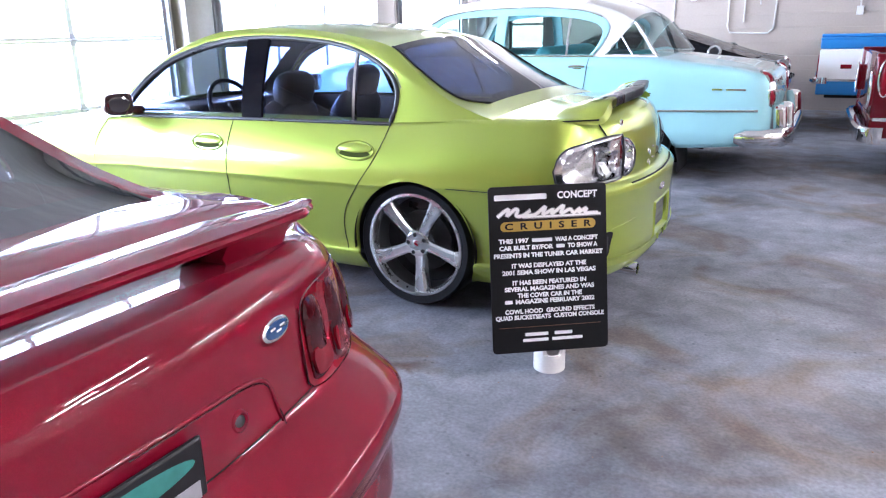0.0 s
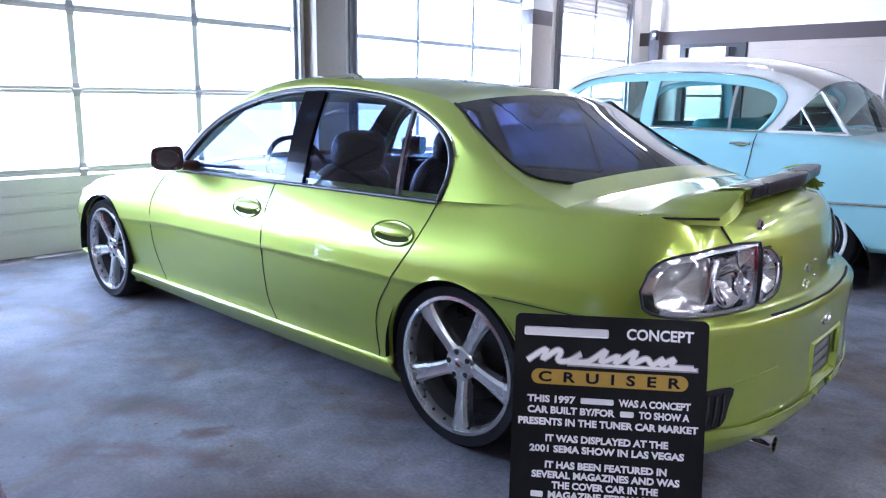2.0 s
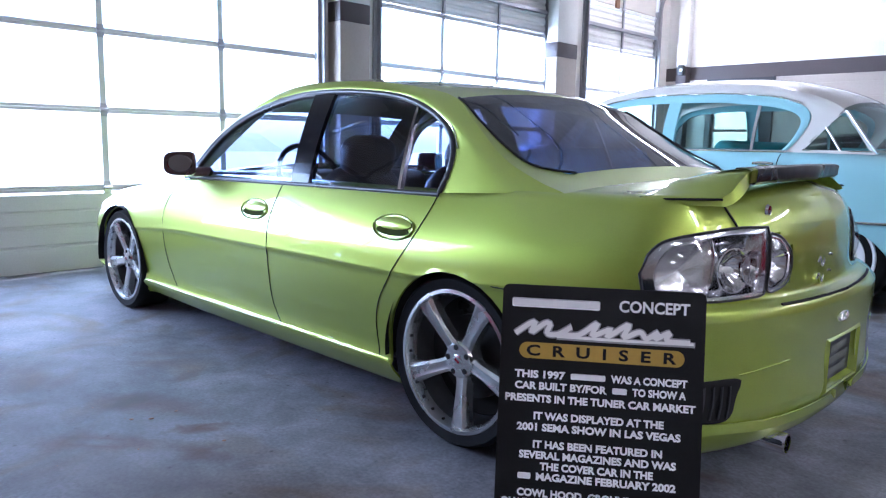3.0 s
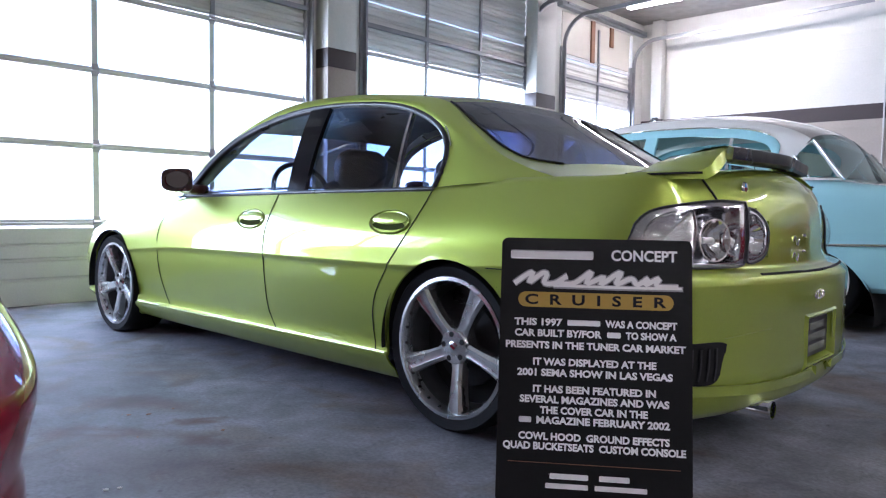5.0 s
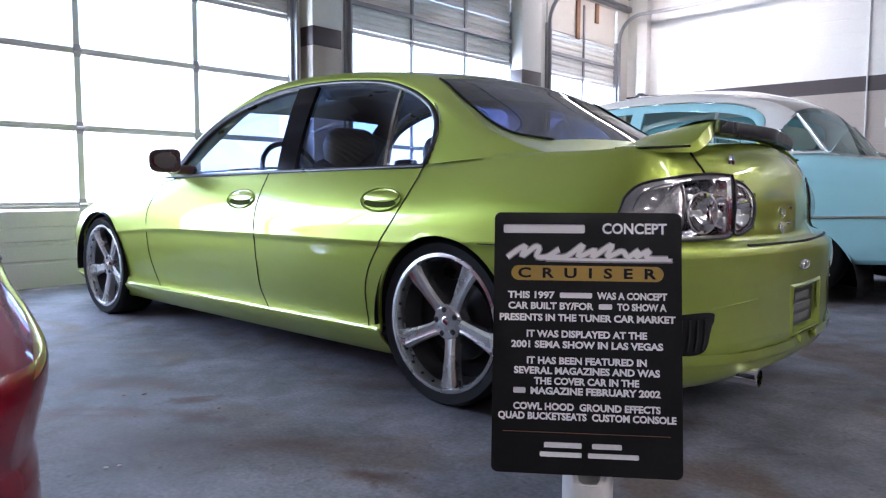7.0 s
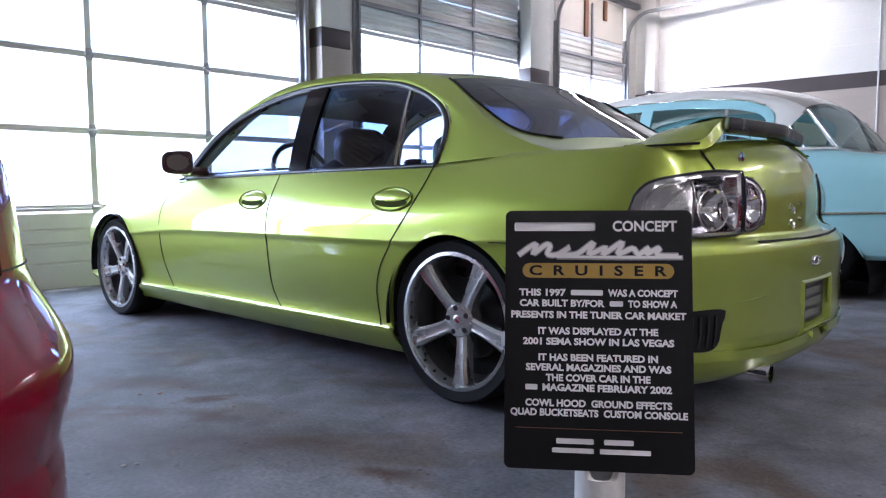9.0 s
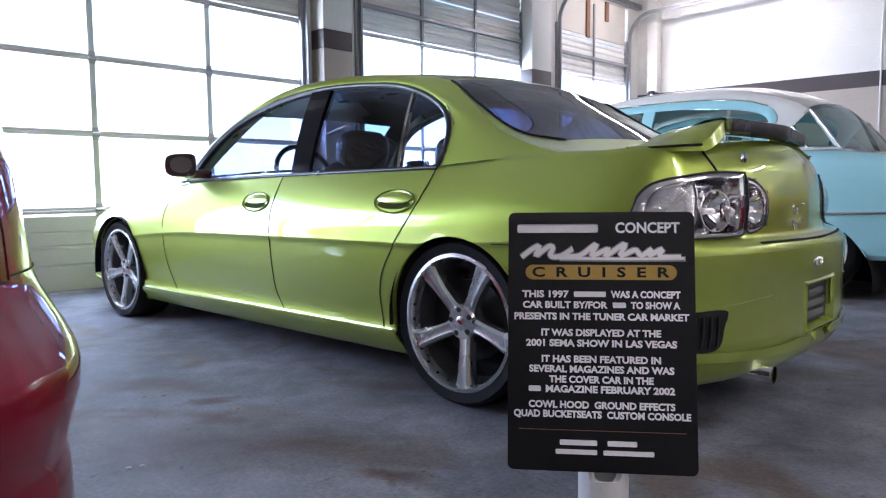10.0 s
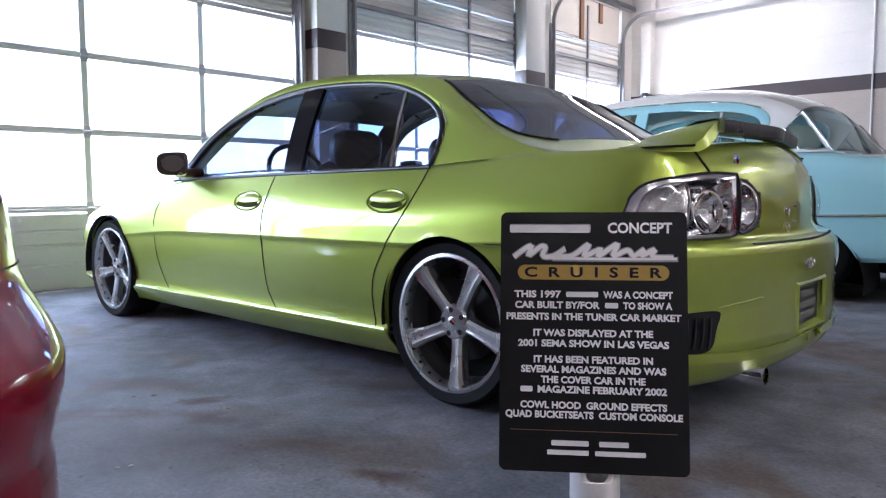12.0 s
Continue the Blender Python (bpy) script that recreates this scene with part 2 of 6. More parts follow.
M = {
    "floor": concrete("worn_concrete"),
    "lime": car_paint("lime_paint", (0.338, 0.420, 0.050), 0.62, 0.37, 1.6),
    "red": car_paint("red_paint", (0.165, 0.001, 0.012), 0.0, 0.5, 1.5),
    "teal": car_paint("turquoise_paint", (0.30, 0.535, 0.57), 0.0, 0.3),
    "cream": car_paint("white_roof_paint", (0.60, 0.575, 0.53), 0.0, 0.3),
    "black_paint": mat("black_paint", (0.004, 0.004, 0.005), 0.2, var=0.1, spec=0.1, coat=0.1),
    "blue_paint": car_paint("blue_paint", (0.03, 0.19, 0.48), 0.1, 0.3),
    "white_paint": car_paint("white_paint", (0.75, 0.75, 0.74), 0.0, 0.3),
    "maroon_paint": car_paint("maroon_paint", (0.11, 0.004, 0.010), 0.1, 0.3),
    # the red coupe's reflection is painted into this dark red
    "mirror_shell": mat("red_reflection_shell", (0.05, 0.012, 0.012), 0.3, var=0.15, coat=1.0),
    "mirror_face": mat("mirror_face", (0.25, 0.24, 0.24), 0.05, metal=1.0, var=0.03, rough_var=0.02),
    # darkened lime: the shade under the handle grips, put into a colour
    "shadow_green": mat("shaded_lime", (0.05, 0.065, 0.012), 0.9, var=0.15, spec=0.1),
    "smoked": mat("smoked_plastic", (0.014, 0.012, 0.011), 0.32, var=0.2, spec=0.12),
    "coupe_glass": thin_glass("coupe_tinted_glass", (0.10, 0.095, 0.13), 0.40),
    "rear_tint": thin_glass("rear_tinted_glass", (0.060, 0.058, 0.105), 0.24),
    "pillar_black": mat("gloss_black_pillar", (0.005, 0.005, 0.007), 0.12, var=0.1, spec=0.25, rough_var=0.03),
    "trim": mat("black_trim", (0.012, 0.012, 0.013), 0.35, var=0.2),
    # near-black: dark joints, and shade put into wheel wells and undersides
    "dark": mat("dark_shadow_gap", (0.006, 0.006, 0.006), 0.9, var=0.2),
    "rubber": mat("tyre_rubber", (0.005, 0.005, 0.0055), 0.5, var=0.25, fine=140, bump=0.1, spec=0.2),
    "whitewall": mat("whitewall_rubber", (0.7, 0.69, 0.66), 0.6, var=0.1),
    "alloy": mat("silver_alloy", (0.68, 0.69, 0.68), 0.26, metal=0.9, var=0.06, rough_var=0.06),
    # darker copy of the alloy: wheel barrel shade in its colour, coupe's lock
    "alloy_dark": mat("darkened_alloy", (0.10, 0.10, 0.10), 0.45, metal=0.6, var=0.1),
    "bowl": mat("silvered_lamp_bowl", (0.86, 0.86, 0.88), 0.10, metal=1.0, var=0.05, rough_var=0.04, scale=30, fine=70, bump=0.12),
    "side_cell": mat("grey_lamp_cell", (0.72, 0.71, 0.70), 0.16, metal=1.0, var=0.06, scale=9),
    "mirror": mat("silvered_reflector", (0.93, 0.93, 0.94), 0.06, metal=1.0, var=0.03, rough_var=0.03, scale=20),
    "bulb": mat("frosted_bulb", (0.75, 0.74, 0.70), 0.25, var=0.05),
    "chrome": mat("chrome", (0.82, 0.82, 0.82), 0.08, metal=1.0, var=0.04, rough_var=0.03),
    "steel": mat("dull_steel", (0.30, 0.30, 0.31), 0.45, metal=0.7, var=0.2, bump=0.05),
    "disc": mat("brake_iron", (0.035, 0.035, 0.036), 0.5, metal=0.6, var=0.3),
    "tint": thin_glass("tinted_glass", (0.60, 0.66, 0.86)),
    "dark_tint": thin_glass("dark_tinted_glass", (0.10, 0.10, 0.13)),
    "mid_tint": thin_glass("smoked_glass", (0.36, 0.46, 0.72), 0.26),
    "black_glass": thin_glass("blackened_glass", (0.03, 0.03, 0.035)),
    "clear": thin_glass("clear_glass", (0.92, 0.95, 0.95)),
    "lens": thin_glass("lamp_lens", (0.95, 0.96, 0.96), 0.22),
    "red_cell": mat("dark_red_lamp_cell", (0.040, 0.0008, 0.003), 0.12, var=0.7, scale=22, fine=60, coat=0.6, spec=0.2),
    "red_lens": mat("red_lamp_lens", (0.17, 0.002, 0.010), 0.25, var=0.15, coat=0.8, spec=0.2),
    "seat": mat("black_leather", (0.014, 0.014, 0.016), 0.42, var=0.2, fine=160, bump=0.2),
    "white_wall": mat("white_painted_block", (0.62, 0.595, 0.55), 0.6, var=0.06, scale=1.5, fine=40, bump=0.15),
    "grey_wall": mat("grey_beige_painted_wall", (0.34, 0.29, 0.25), 0.6, var=0.08, scale=1.2, fine=40, bump=0.12),
    # for the unseen south wall, chosen to keep car reflections dark
    "tan_wall": mat("tan_painted_wall", (0.17, 0.13, 0.10), 0.6, var=0.1, scale=1.2, fine=40, bump=0.12),
    "brown": mat("dark_brown_stripe_paint", (0.045, 0.032, 0.032), 0.5, var=0.15),
    "ceiling": mat("grey_brown_ceiling", (0.28, 0.25, 0.225), 0.8, var=0.25, scale=0.8, fine=6),
    "door_white": mat("white_door_steel", (0.70, 0.69, 0.67), 0.45, var=0.07, scale=2, bump=0.05),
    "rib": mat("ribbed_door_steel", (0.64, 0.62, 0.58), 0.5, var=0.1, scale=2, bump=0.05),
    "board": mat("cream_board", (0.52, 0.48, 0.42), 0.7, var=0.1, scale=3),
    "wood": mat("brown_wood_strip", (0.20, 0.09, 0.04), 0.6, var=0.25, scale=8),
    "sign": mat("black_sign_face", (0.007, 0.007, 0.008), 0.42, var=0.15, spec=0.22),
    "ink": mat("white_lettering", (0.88, 0.88, 0.88), 0.5, var=0.03),
    "gold": mat("gold_print", (0.42, 0.27, 0.035), 0.4, var=0.08),
    "pvc": mat("white_plastic_pipe", (0.78, 0.77, 0.74), 0.4, var=0.06),
    "tube": glowing("lit_tube", (1.0, 0.92, 0.82), 12.5),
    "green_glass": thin_glass("pale_green_glass", (0.46, 0.57, 0.54)),
    "headlining": mat("pale_headlining", (0.40, 0.44, 0.42), 0.8, var=0.1),
    "teal_cloth": mat("turquoise_cloth", (0.08, 0.34, 0.38), 0.8, var=0.15, fine=200),
    "asphalt": mat("pale_yard_concrete", (0.42, 0.41, 0.39), 0.8, var=0.15),
    "blue_badge": mat("blue_enamel", (0.012, 0.055, 0.17), 0.25, var=0.1, coat=1.0),
    "plate_green": mat("green_plate_print", (0.05, 0.24, 0.21), 0.4, var=0.2, fine=60),
    "dim_print": mat("dim_print", (0.13, 0.14, 0.12), 0.5, var=0.15),
    "grey_print": mat("grey_print", (0.34, 0.34, 0.36), 0.4, var=0.1),
    "hinge": mat("zinc_hinge", (0.48, 0.47, 0.50), 0.45, metal=0.4, var=0.15),
    "conduit": mat("painted_conduit", (0.55, 0.54, 0.52), 0.5, var=0.08),
}

# ---------- helpers ----------
def link(name, bm, material, parent=None, label="", smooth=None):
    me = bpy.data.meshes.new(name)
    bmesh.ops.recalc_face_normals(bm, faces=bm.faces)
    bm.to_mesh(me); bm.free()
    if material:
        me.materials.append(material)
    if smooth is not None:
        me.polygons.foreach_set("use_smooth", [True] * len(me.polygons))
        me.set_sharp_from_angle(angle=radians(smooth))
    ob = new(name, me)
    if parent:
        ob.parent = parent
    if label:
        ob["label"] = label
    return ob

def part(name, bm, material, parent, label="", smooth=None):
    return link(name, bm, material, parent, label, smooth)

def empty(name, m, **tags):
    ob = new(name)
    ob.empty_display_size = 0.2
    ob.matrix_world = m
    return tagged(ob, **tags)

def box(x0, y0, z0, x1, y1, z1, bev=0.0, seg=2):
    bm = bmesh.new()
    bmesh.ops.create_cube(bm, size=1)
    for v in bm.verts:
        v.co = Vector(((x0 + x1) / 2 + v.co.x * (x1 - x0), (y0 + y1) / 2 + v.co.y * (y1 - y0), (z0 + z1) / 2 + v.co.z * (z1 - z0)))
    if bev:
        bmesh.ops.bevel(bm, geom=bm.edges[:], offset=bev, segments=seg, affect='EDGES', profile=0.5)
    return bm

def join(*bms):
    out = bmesh.new()
    for b in bms:
        me = bpy.data.meshes.new("tmp")
        b.to_mesh(me); b.free()
        out.from_mesh(me)
        bpy.data.meshes.remove(me)
    return out

def moved(bm, m):
    bmesh.ops.transform(bm, matrix=m, verts=bm.verts)
    return bm

def grid(P, close_u=False, close_v=False):
    """Faces over an array of points [u][v]."""
    bm = bmesh.new()
    rows = [[bm.verts.new(tuple(float(c) for c in p)) for p in r] for r in P]
    nu, nv = len(rows), len(rows[0])
    for i in range(nu if close_u else nu - 1):
        for j in range(nv if close_v else nv - 1):
            q = [rows[i][j], rows[(i + 1) % nu][j], rows[(i + 1) % nu][(j + 1) % nv], rows[i][(j + 1) % nv]]
            if (q[0].co - q[2].co).length > 1e-7 and (q[1].co - q[3].co).length > 1e-7:
                bm.faces.new(q)
    bmesh.ops.remove_doubles(bm, verts=bm.verts, dist=1e-5)
    return bm

def lathe(profile, n=48, close=False):
    """Profile of (radius, y) turned about the y axis."""
    P = [[(r * math.cos(2 * math.pi * i / n), y, r * math.sin(2 * math.pi * i / n)) for r, y in profile] for i in range(n)]
    return grid(P, close_u=True, close_v=close)

def cat(pts, n=None, even=True):
    """A smooth curve through the points, sampled evenly along its length."""
    p = np.array(pts, float)
    q = np.vstack([2 * p[0] - p[1], p, 2 * p[-1] - p[-2]])
    out = []
    for i in range(1, len(q) - 2):
        a, b, c, d = q[i - 1], q[i], q[i + 1], q[i + 2]
        for t in np.linspace(0, 1, 24, endpoint=False):
            out.append(0.5 * (2 * b + (c - a) * t + (2 * a - 5 * b + 4 * c - d) * t * t + (3 * b - a - 3 * c + d) * t ** 3))
    out = np.array(out + [p[-1]])
    if n is None:
        return out
    s = np.r_[0, np.cumsum(np.linalg.norm(np.diff(out, axis=0), axis=1))]
    u = np.linspace(0, s[-1], n)
    return np.stack([np.interp(u, s, out[:, k]) for k in range(out.shape[1])], 1)

def monotone(x, px, py):
    """A smooth curve through the points that does not overshoot between them."""
    h = np.diff(px); d = np.diff(py) / h
    m = np.zeros(len(px))
    for i in range(1, len(px) - 1):
        if d[i - 1] * d[i] > 0:
            w1, w2 = 2 * h[i] + h[i - 1], h[i] + 2 * h[i - 1]
            m[i] = (w1 + w2) / (w1 / d[i - 1] + w2 / d[i])
    m[0], m[-1] = d[0], d[-1]
    i = np.clip(np.searchsorted(px, x) - 1, 0, len(h) - 1)
    t = (x - px[i]) / h[i]
    return (2 * t**3 - 3 * t**2 + 1) * py[i] + (t**3 - 2 * t**2 + t) * h[i] * m[i] + (3 * t**2 - 2 * t**3) * py[i + 1] + (t**3 - t**2) * h[i] * m[i + 1]

def table(pts):
    """A smooth function through (x, value) pairs."""
    c = cat(pts)
    o = np.maximum.accumulate(c[:, 0])
    return lambda x: np.interp(x, o, c[:, 1])

def tube(path, r, n=8, closed=False):
    """A round bar along a path."""
    p = [Vector(tuple(float(c) for c in q)) for q in path]
    rows, up = [], Vector((0.123, 0.31, 0.94)).normalized()
    for i, q in enumerate(p):
        d = (p[(i + 1) % len(p)] - p[i - 1]) if closed else (p[min(i + 1, len(p) - 1)] - p[max(i - 1, 0)])
        d.normalize()
        a = d.cross(up).normalized(); b = d.cross(a)
        rows.append([q + r * (math.cos(2 * math.pi * k / n) * a + math.sin(2 * math.pi * k / n) * b) for k in range(n)])
    bm = grid(rows, close_u=closed, close_v=True)
    if not closed:
        bmesh.ops.holes_fill(bm, edges=[e for e in bm.edges if e.is_boundary], sides=n)
    return bm

def mirrored(bm):
    """The same mesh on both sides of the car's middle (local y = 0)."""
    g = bmesh.ops.duplicate(bm, geom=bm.verts[:] + bm.edges[:] + bm.faces[:])
    vs = [e for e in g["geom"] if isinstance(e, bmesh.types.BMVert)]
    for v in vs:
        v.co.y = -v.co.y
    bmesh.ops.remove_doubles(bm, verts=bm.verts, dist=2e-4)
    return bm
# ---------- cars ----------
class Shell:
    """The lower body: a plan contour (front middle to rear middle along one side) carried through levels from sill to shoulder.
    Local axes: x to the rear from the rear axle, y towards the far side, z up; v is the distance out from the middle."""
    def __init__(self, contour, levels, top, bottom, rear_from, front_to, n=170, k=40):
        self.c = cat(contour, n)
        self.c[:, 1] = np.maximum(self.c[:, 1], 0)
        x, v = self.c[:, 0], self.c[:, 1]
        lv = np.array(levels, float)
        f = np.unique(np.r_[np.linspace(0, 1, k), lv[:, 0]])
        side, rear, front = (monotone(f, lv[:, 0], lv[:, j]) for j in (1, 2, 3))
        sm = lambda t: np.clip(t, 0, 1) ** 2 * (3 - 2 * np.clip(t, 0, 1))
        re = sm((x - rear_from) / (x[-1] - rear_from))[:, None]
        fr = sm((front_to - x) / (front_to - x[0]))[:, None]
        zt, zb = np.array(table(top)(x))[:, None], np.array(table(bottom)(x))[:, None]
        self.X = x[:, None] + re * rear[None] - fr * front[None]
        self.V = v[:, None] * (1 + side[None] / v.max())
        self.Z = zb + (zt - zb) * f[None]
        self.n = n

    def sx(self, x):
        return float(np.interp(x, np.maximum.accumulate(self.c[:, 0]), np.arange(self.n)))

    def sv(self, v, rear=True):
        h = self.n // 2
        if rear:
            return float(np.interp(-v, -self.c[h:, 1], np.arange(h, self.n)))
        return float(np.interp(v, self.c[:h, 1], np.arange(h)))

    def at(self, s, z):
        i = min(max(int(s), 0), self.n - 2); t = s - i
        a = [np.array([np.interp(z, self.Z[j], self.X[j]), -np.interp(z, self.Z[j], self.V[j]), z]) for j in (i, i + 1)]
        return a[0] * (1 - t) + a[1] * t

    def point(self, s, z, off=0.0):
        p = self.at(s, z)
        ds = self.at(min(s + 0.6, self.n - 1), z) - self.at(max(s - 0.6, 0), z)
        dz = self.at(s, z + 0.012) - self.at(s, z - 0.012)
        nrm = np.cross(dz, ds)
        nrm /= np.linalg.norm(nrm) + 1e-9
        if nrm[1] > 0.02 and s < self.n - 3:
            nrm = -nrm
        if s >= self.n - 3:
            nrm = np.array([1.0, 0, 0])
        return p + off * nrm

    def skin(self, wheels=(), floor=True):
        P = np.stack([self.X, -self.V, self.Z], 2)
        bm = bmesh.new()
        rows = [[bm.verts.new(tuple(map(float, p))) for p in r] for r in P]
        inside = {}
        for r in rows:
            for v in r:
                for (cx, cz, R) in wheels:
                    d = math.hypot(v.co.x - cx, v.co.z - cz)
                    if d < R and abs(v.co.y) > 0.5:
                        inside[v] = (cx, cz, R, d)
        for i in range(len(rows) - 1):
            for j in range(len(rows[0]) - 1):
                q = [rows[i][j], rows[i + 1][j], rows[i + 1][j + 1], rows[i][j + 1]]
                if all(v in inside for v in q):
                    continue
                bm.faces.new(q)
        low = float(self.Z[:, 0].min())
        for v, (cx, cz, R, d) in inside.items():
            if v.link_faces:
                v.co.x, v.co.z = cx + (v.co.x - cx) * R / max(d, 1e-4), max(low, cz + (v.co.z - cz) * R / max(d, 1e-4))
        bmesh.ops.delete(bm, geom=[v for v in bm.verts if not v.link_faces], context='VERTS')
        lip = [e for e in bm.edges if e.is_boundary and all(any(abs(math.hypot(v.co.x - cx, v.co.z - cz) - R) < 0.004 for cx, cz, R in wheels) for v in e.verts)]
        if lip:
            g = bmesh.ops.extrude_edge_only(bm, edges=lip)["geom"]
            for v in g:
                if isinstance(v, bmesh.types.BMVert):
                    v.co.y += 0.010 if v.co.y < 0 else -0.010
        mirrored(bm)
        return bm

    def deck(self, crown, hole=None, rows=17, power=2.0):
        """The top between the shoulders, with an opening for the cabin."""
        x, v, z = self.X[:, -1], self.V[:, -1], self.Z[:, -1]
        cr = table(crown)
        P = []
        for i in range(self.n):
            P.append([(x[i], t * v[i], z[i] + float(cr(x[i])) * (1 - abs(t) ** power) * min(1, v[i] / 0.5)) for t in np.linspace(-1, 1, rows)])
        bm = grid(P)
        if hole:
            a, b, w = hole
            bmesh.ops.delete(bm, geom=[f for f in bm.faces if a < f.calc_center_median().x < b and abs(f.calc_center_median().y) < w], context='FACES')
        return bm

    def ribbon(self, pts, w=0.006, off=0.0025, n=60, smooth=True):
        """A narrow strip lying on the side, through (s, z) points."""
        c = cat(pts, n) if smooth else np.array(pts, float)
        step = np.gradient(c, axis=0)
        P = []
        for (s, z), d in zip(c, step):
            p = self.point(s, z, off)
            q = self.point(s + d[0] * 0.01, z + d[1] * 0.01, off)
            along = q - p
            along /= np.linalg.norm(along) + 1e-9
            nr = self.point(s, z, off + 0.01) - p
            nr /= np.linalg.norm(nr) + 1e-9
            a = np.cross(along, nr) * w / 2
            P.append([p - a - nr * 0.004, p - a, p + a, p + a - nr * 0.004])
        return grid(P)

    def patch(self, outline, off=0.003, bulge=0.01, n=64, rings=(1, .93, .8, .6, .35, 0.02), depth=0.02):
        """A panel on the side within a closed outline of (s, z) points, domed, with a rim that goes into the body."""
        c = cat(list(outline) + [outline[0]], n + 1)[:-1]
        m = c.mean(0)
        P = [[self.point(*(m + (q - m)), off - depth) for q in c]]
        for r in rings:
            h = off + bulge * (1 - r ** 2.2)
            P.append([self.point(*(m + (q - m) * r), h) for q in c])
        bm = grid(P, close_v=True)
        return bm

def pair(name, bm, material, parent, smooth=None, label=""):
    """A part and its mirror image on the far side, each an object."""
    b2 = bm.copy()
    for v in b2.verts:
        v.co.y = -v.co.y
    bmesh.ops.reverse_faces(b2, faces=b2.faces)
    return part(name, bm, material, parent, label, smooth), part(name, b2, material, parent, label, smooth)

def lining(car, outer, gv, split, bulge, crown, material="trim"):
    """Dark headlining under the roof and inside the pillars."""
    O = cat(outer, 90)
    P = []
    for x, z in O:
        if split[0] - 0.02 <= x <= split[1] + 0.02:
            v = gv(z) - 0.03
            P.append([(x, t * v, z - 0.03 + crown * (1 - abs(t) ** 2.2)) for t in np.linspace(-1, 1, 15)])
    part("headlining", grid(P), M[material], car, smooth=40)

def panes_(car, dlo, gv, panes, belt, glass):
    """Side panes, one by one; glass: a material for each, or one for all."""
    ztop = table([tuple(p) for p in dlo])
    zm = max(p[1] for p in dlo)
    for (xb0, xb1, xt0, xt1), gl in zip(panes, [glass] * len(panes) if isinstance(glass, str) else glass):
        for sgn in (-1, 1):
            P = []
            for u in np.linspace(0, 1, 22):
                xb, xt = xb0 + (xb1 - xb0) * u, xt0 + (xt1 - xt0) * u
                zb = float(belt(xb)); z = zm
                for _ in range(12):
                    z = 0.5 * z + 0.5 * float(ztop(xb + (xt - xb) * (z - zb) / (zm - zb)))
                P.append([(xb + (xt - xb) * (zz - zb) / (zm - zb), sgn * (gv(zz) - 0.014), zz) for zz in np.linspace(zb, max(z, zb + 0.004), 7)])
            part("side_window", grid(P), M[gl], car, smooth=40).visible_shadow = False

def car_frame(name, at, shell, wheels, paint, crown, hole, label, category, seams=(), seam_w=0.006, hole_at=None):
    car = empty(name, Matrix.Translation(at), label=label, category=category)
    skin = shell.skin(wheels)
    if hole_at:
        bmesh.ops.delete(skin, geom=[f for f in skin.faces if hole_at(f.calc_center_median())], context='FACES')
    whole = join(skin, shell.deck(crown, hole))
    bmesh.ops.remove_doubles(whole, verts=whole.verts, dist=3e-4)
    part("body", whole, M[paint], car, smooth=62)
    for pts in seams:
        pair("panel_gap", shell.ribbon(pts, seam_w), M["dark"], car)
    # arch linings, near-black so their shade is in the colour
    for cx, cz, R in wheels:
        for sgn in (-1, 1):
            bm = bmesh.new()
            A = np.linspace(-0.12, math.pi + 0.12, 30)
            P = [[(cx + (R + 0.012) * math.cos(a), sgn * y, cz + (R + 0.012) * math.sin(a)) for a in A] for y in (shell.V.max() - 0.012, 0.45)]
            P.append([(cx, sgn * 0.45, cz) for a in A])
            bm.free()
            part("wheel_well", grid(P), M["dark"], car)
    x0, x1, w, z = shell.c[0, 0] + 0.35, shell.c[-1, 0] - 0.25, 0.44, float(shell.Z[:, 0].min()) + 0.03
    part("underbody", box(x0, -w, z, x1, w, z + 0.04), M["dark"], car)
    return car

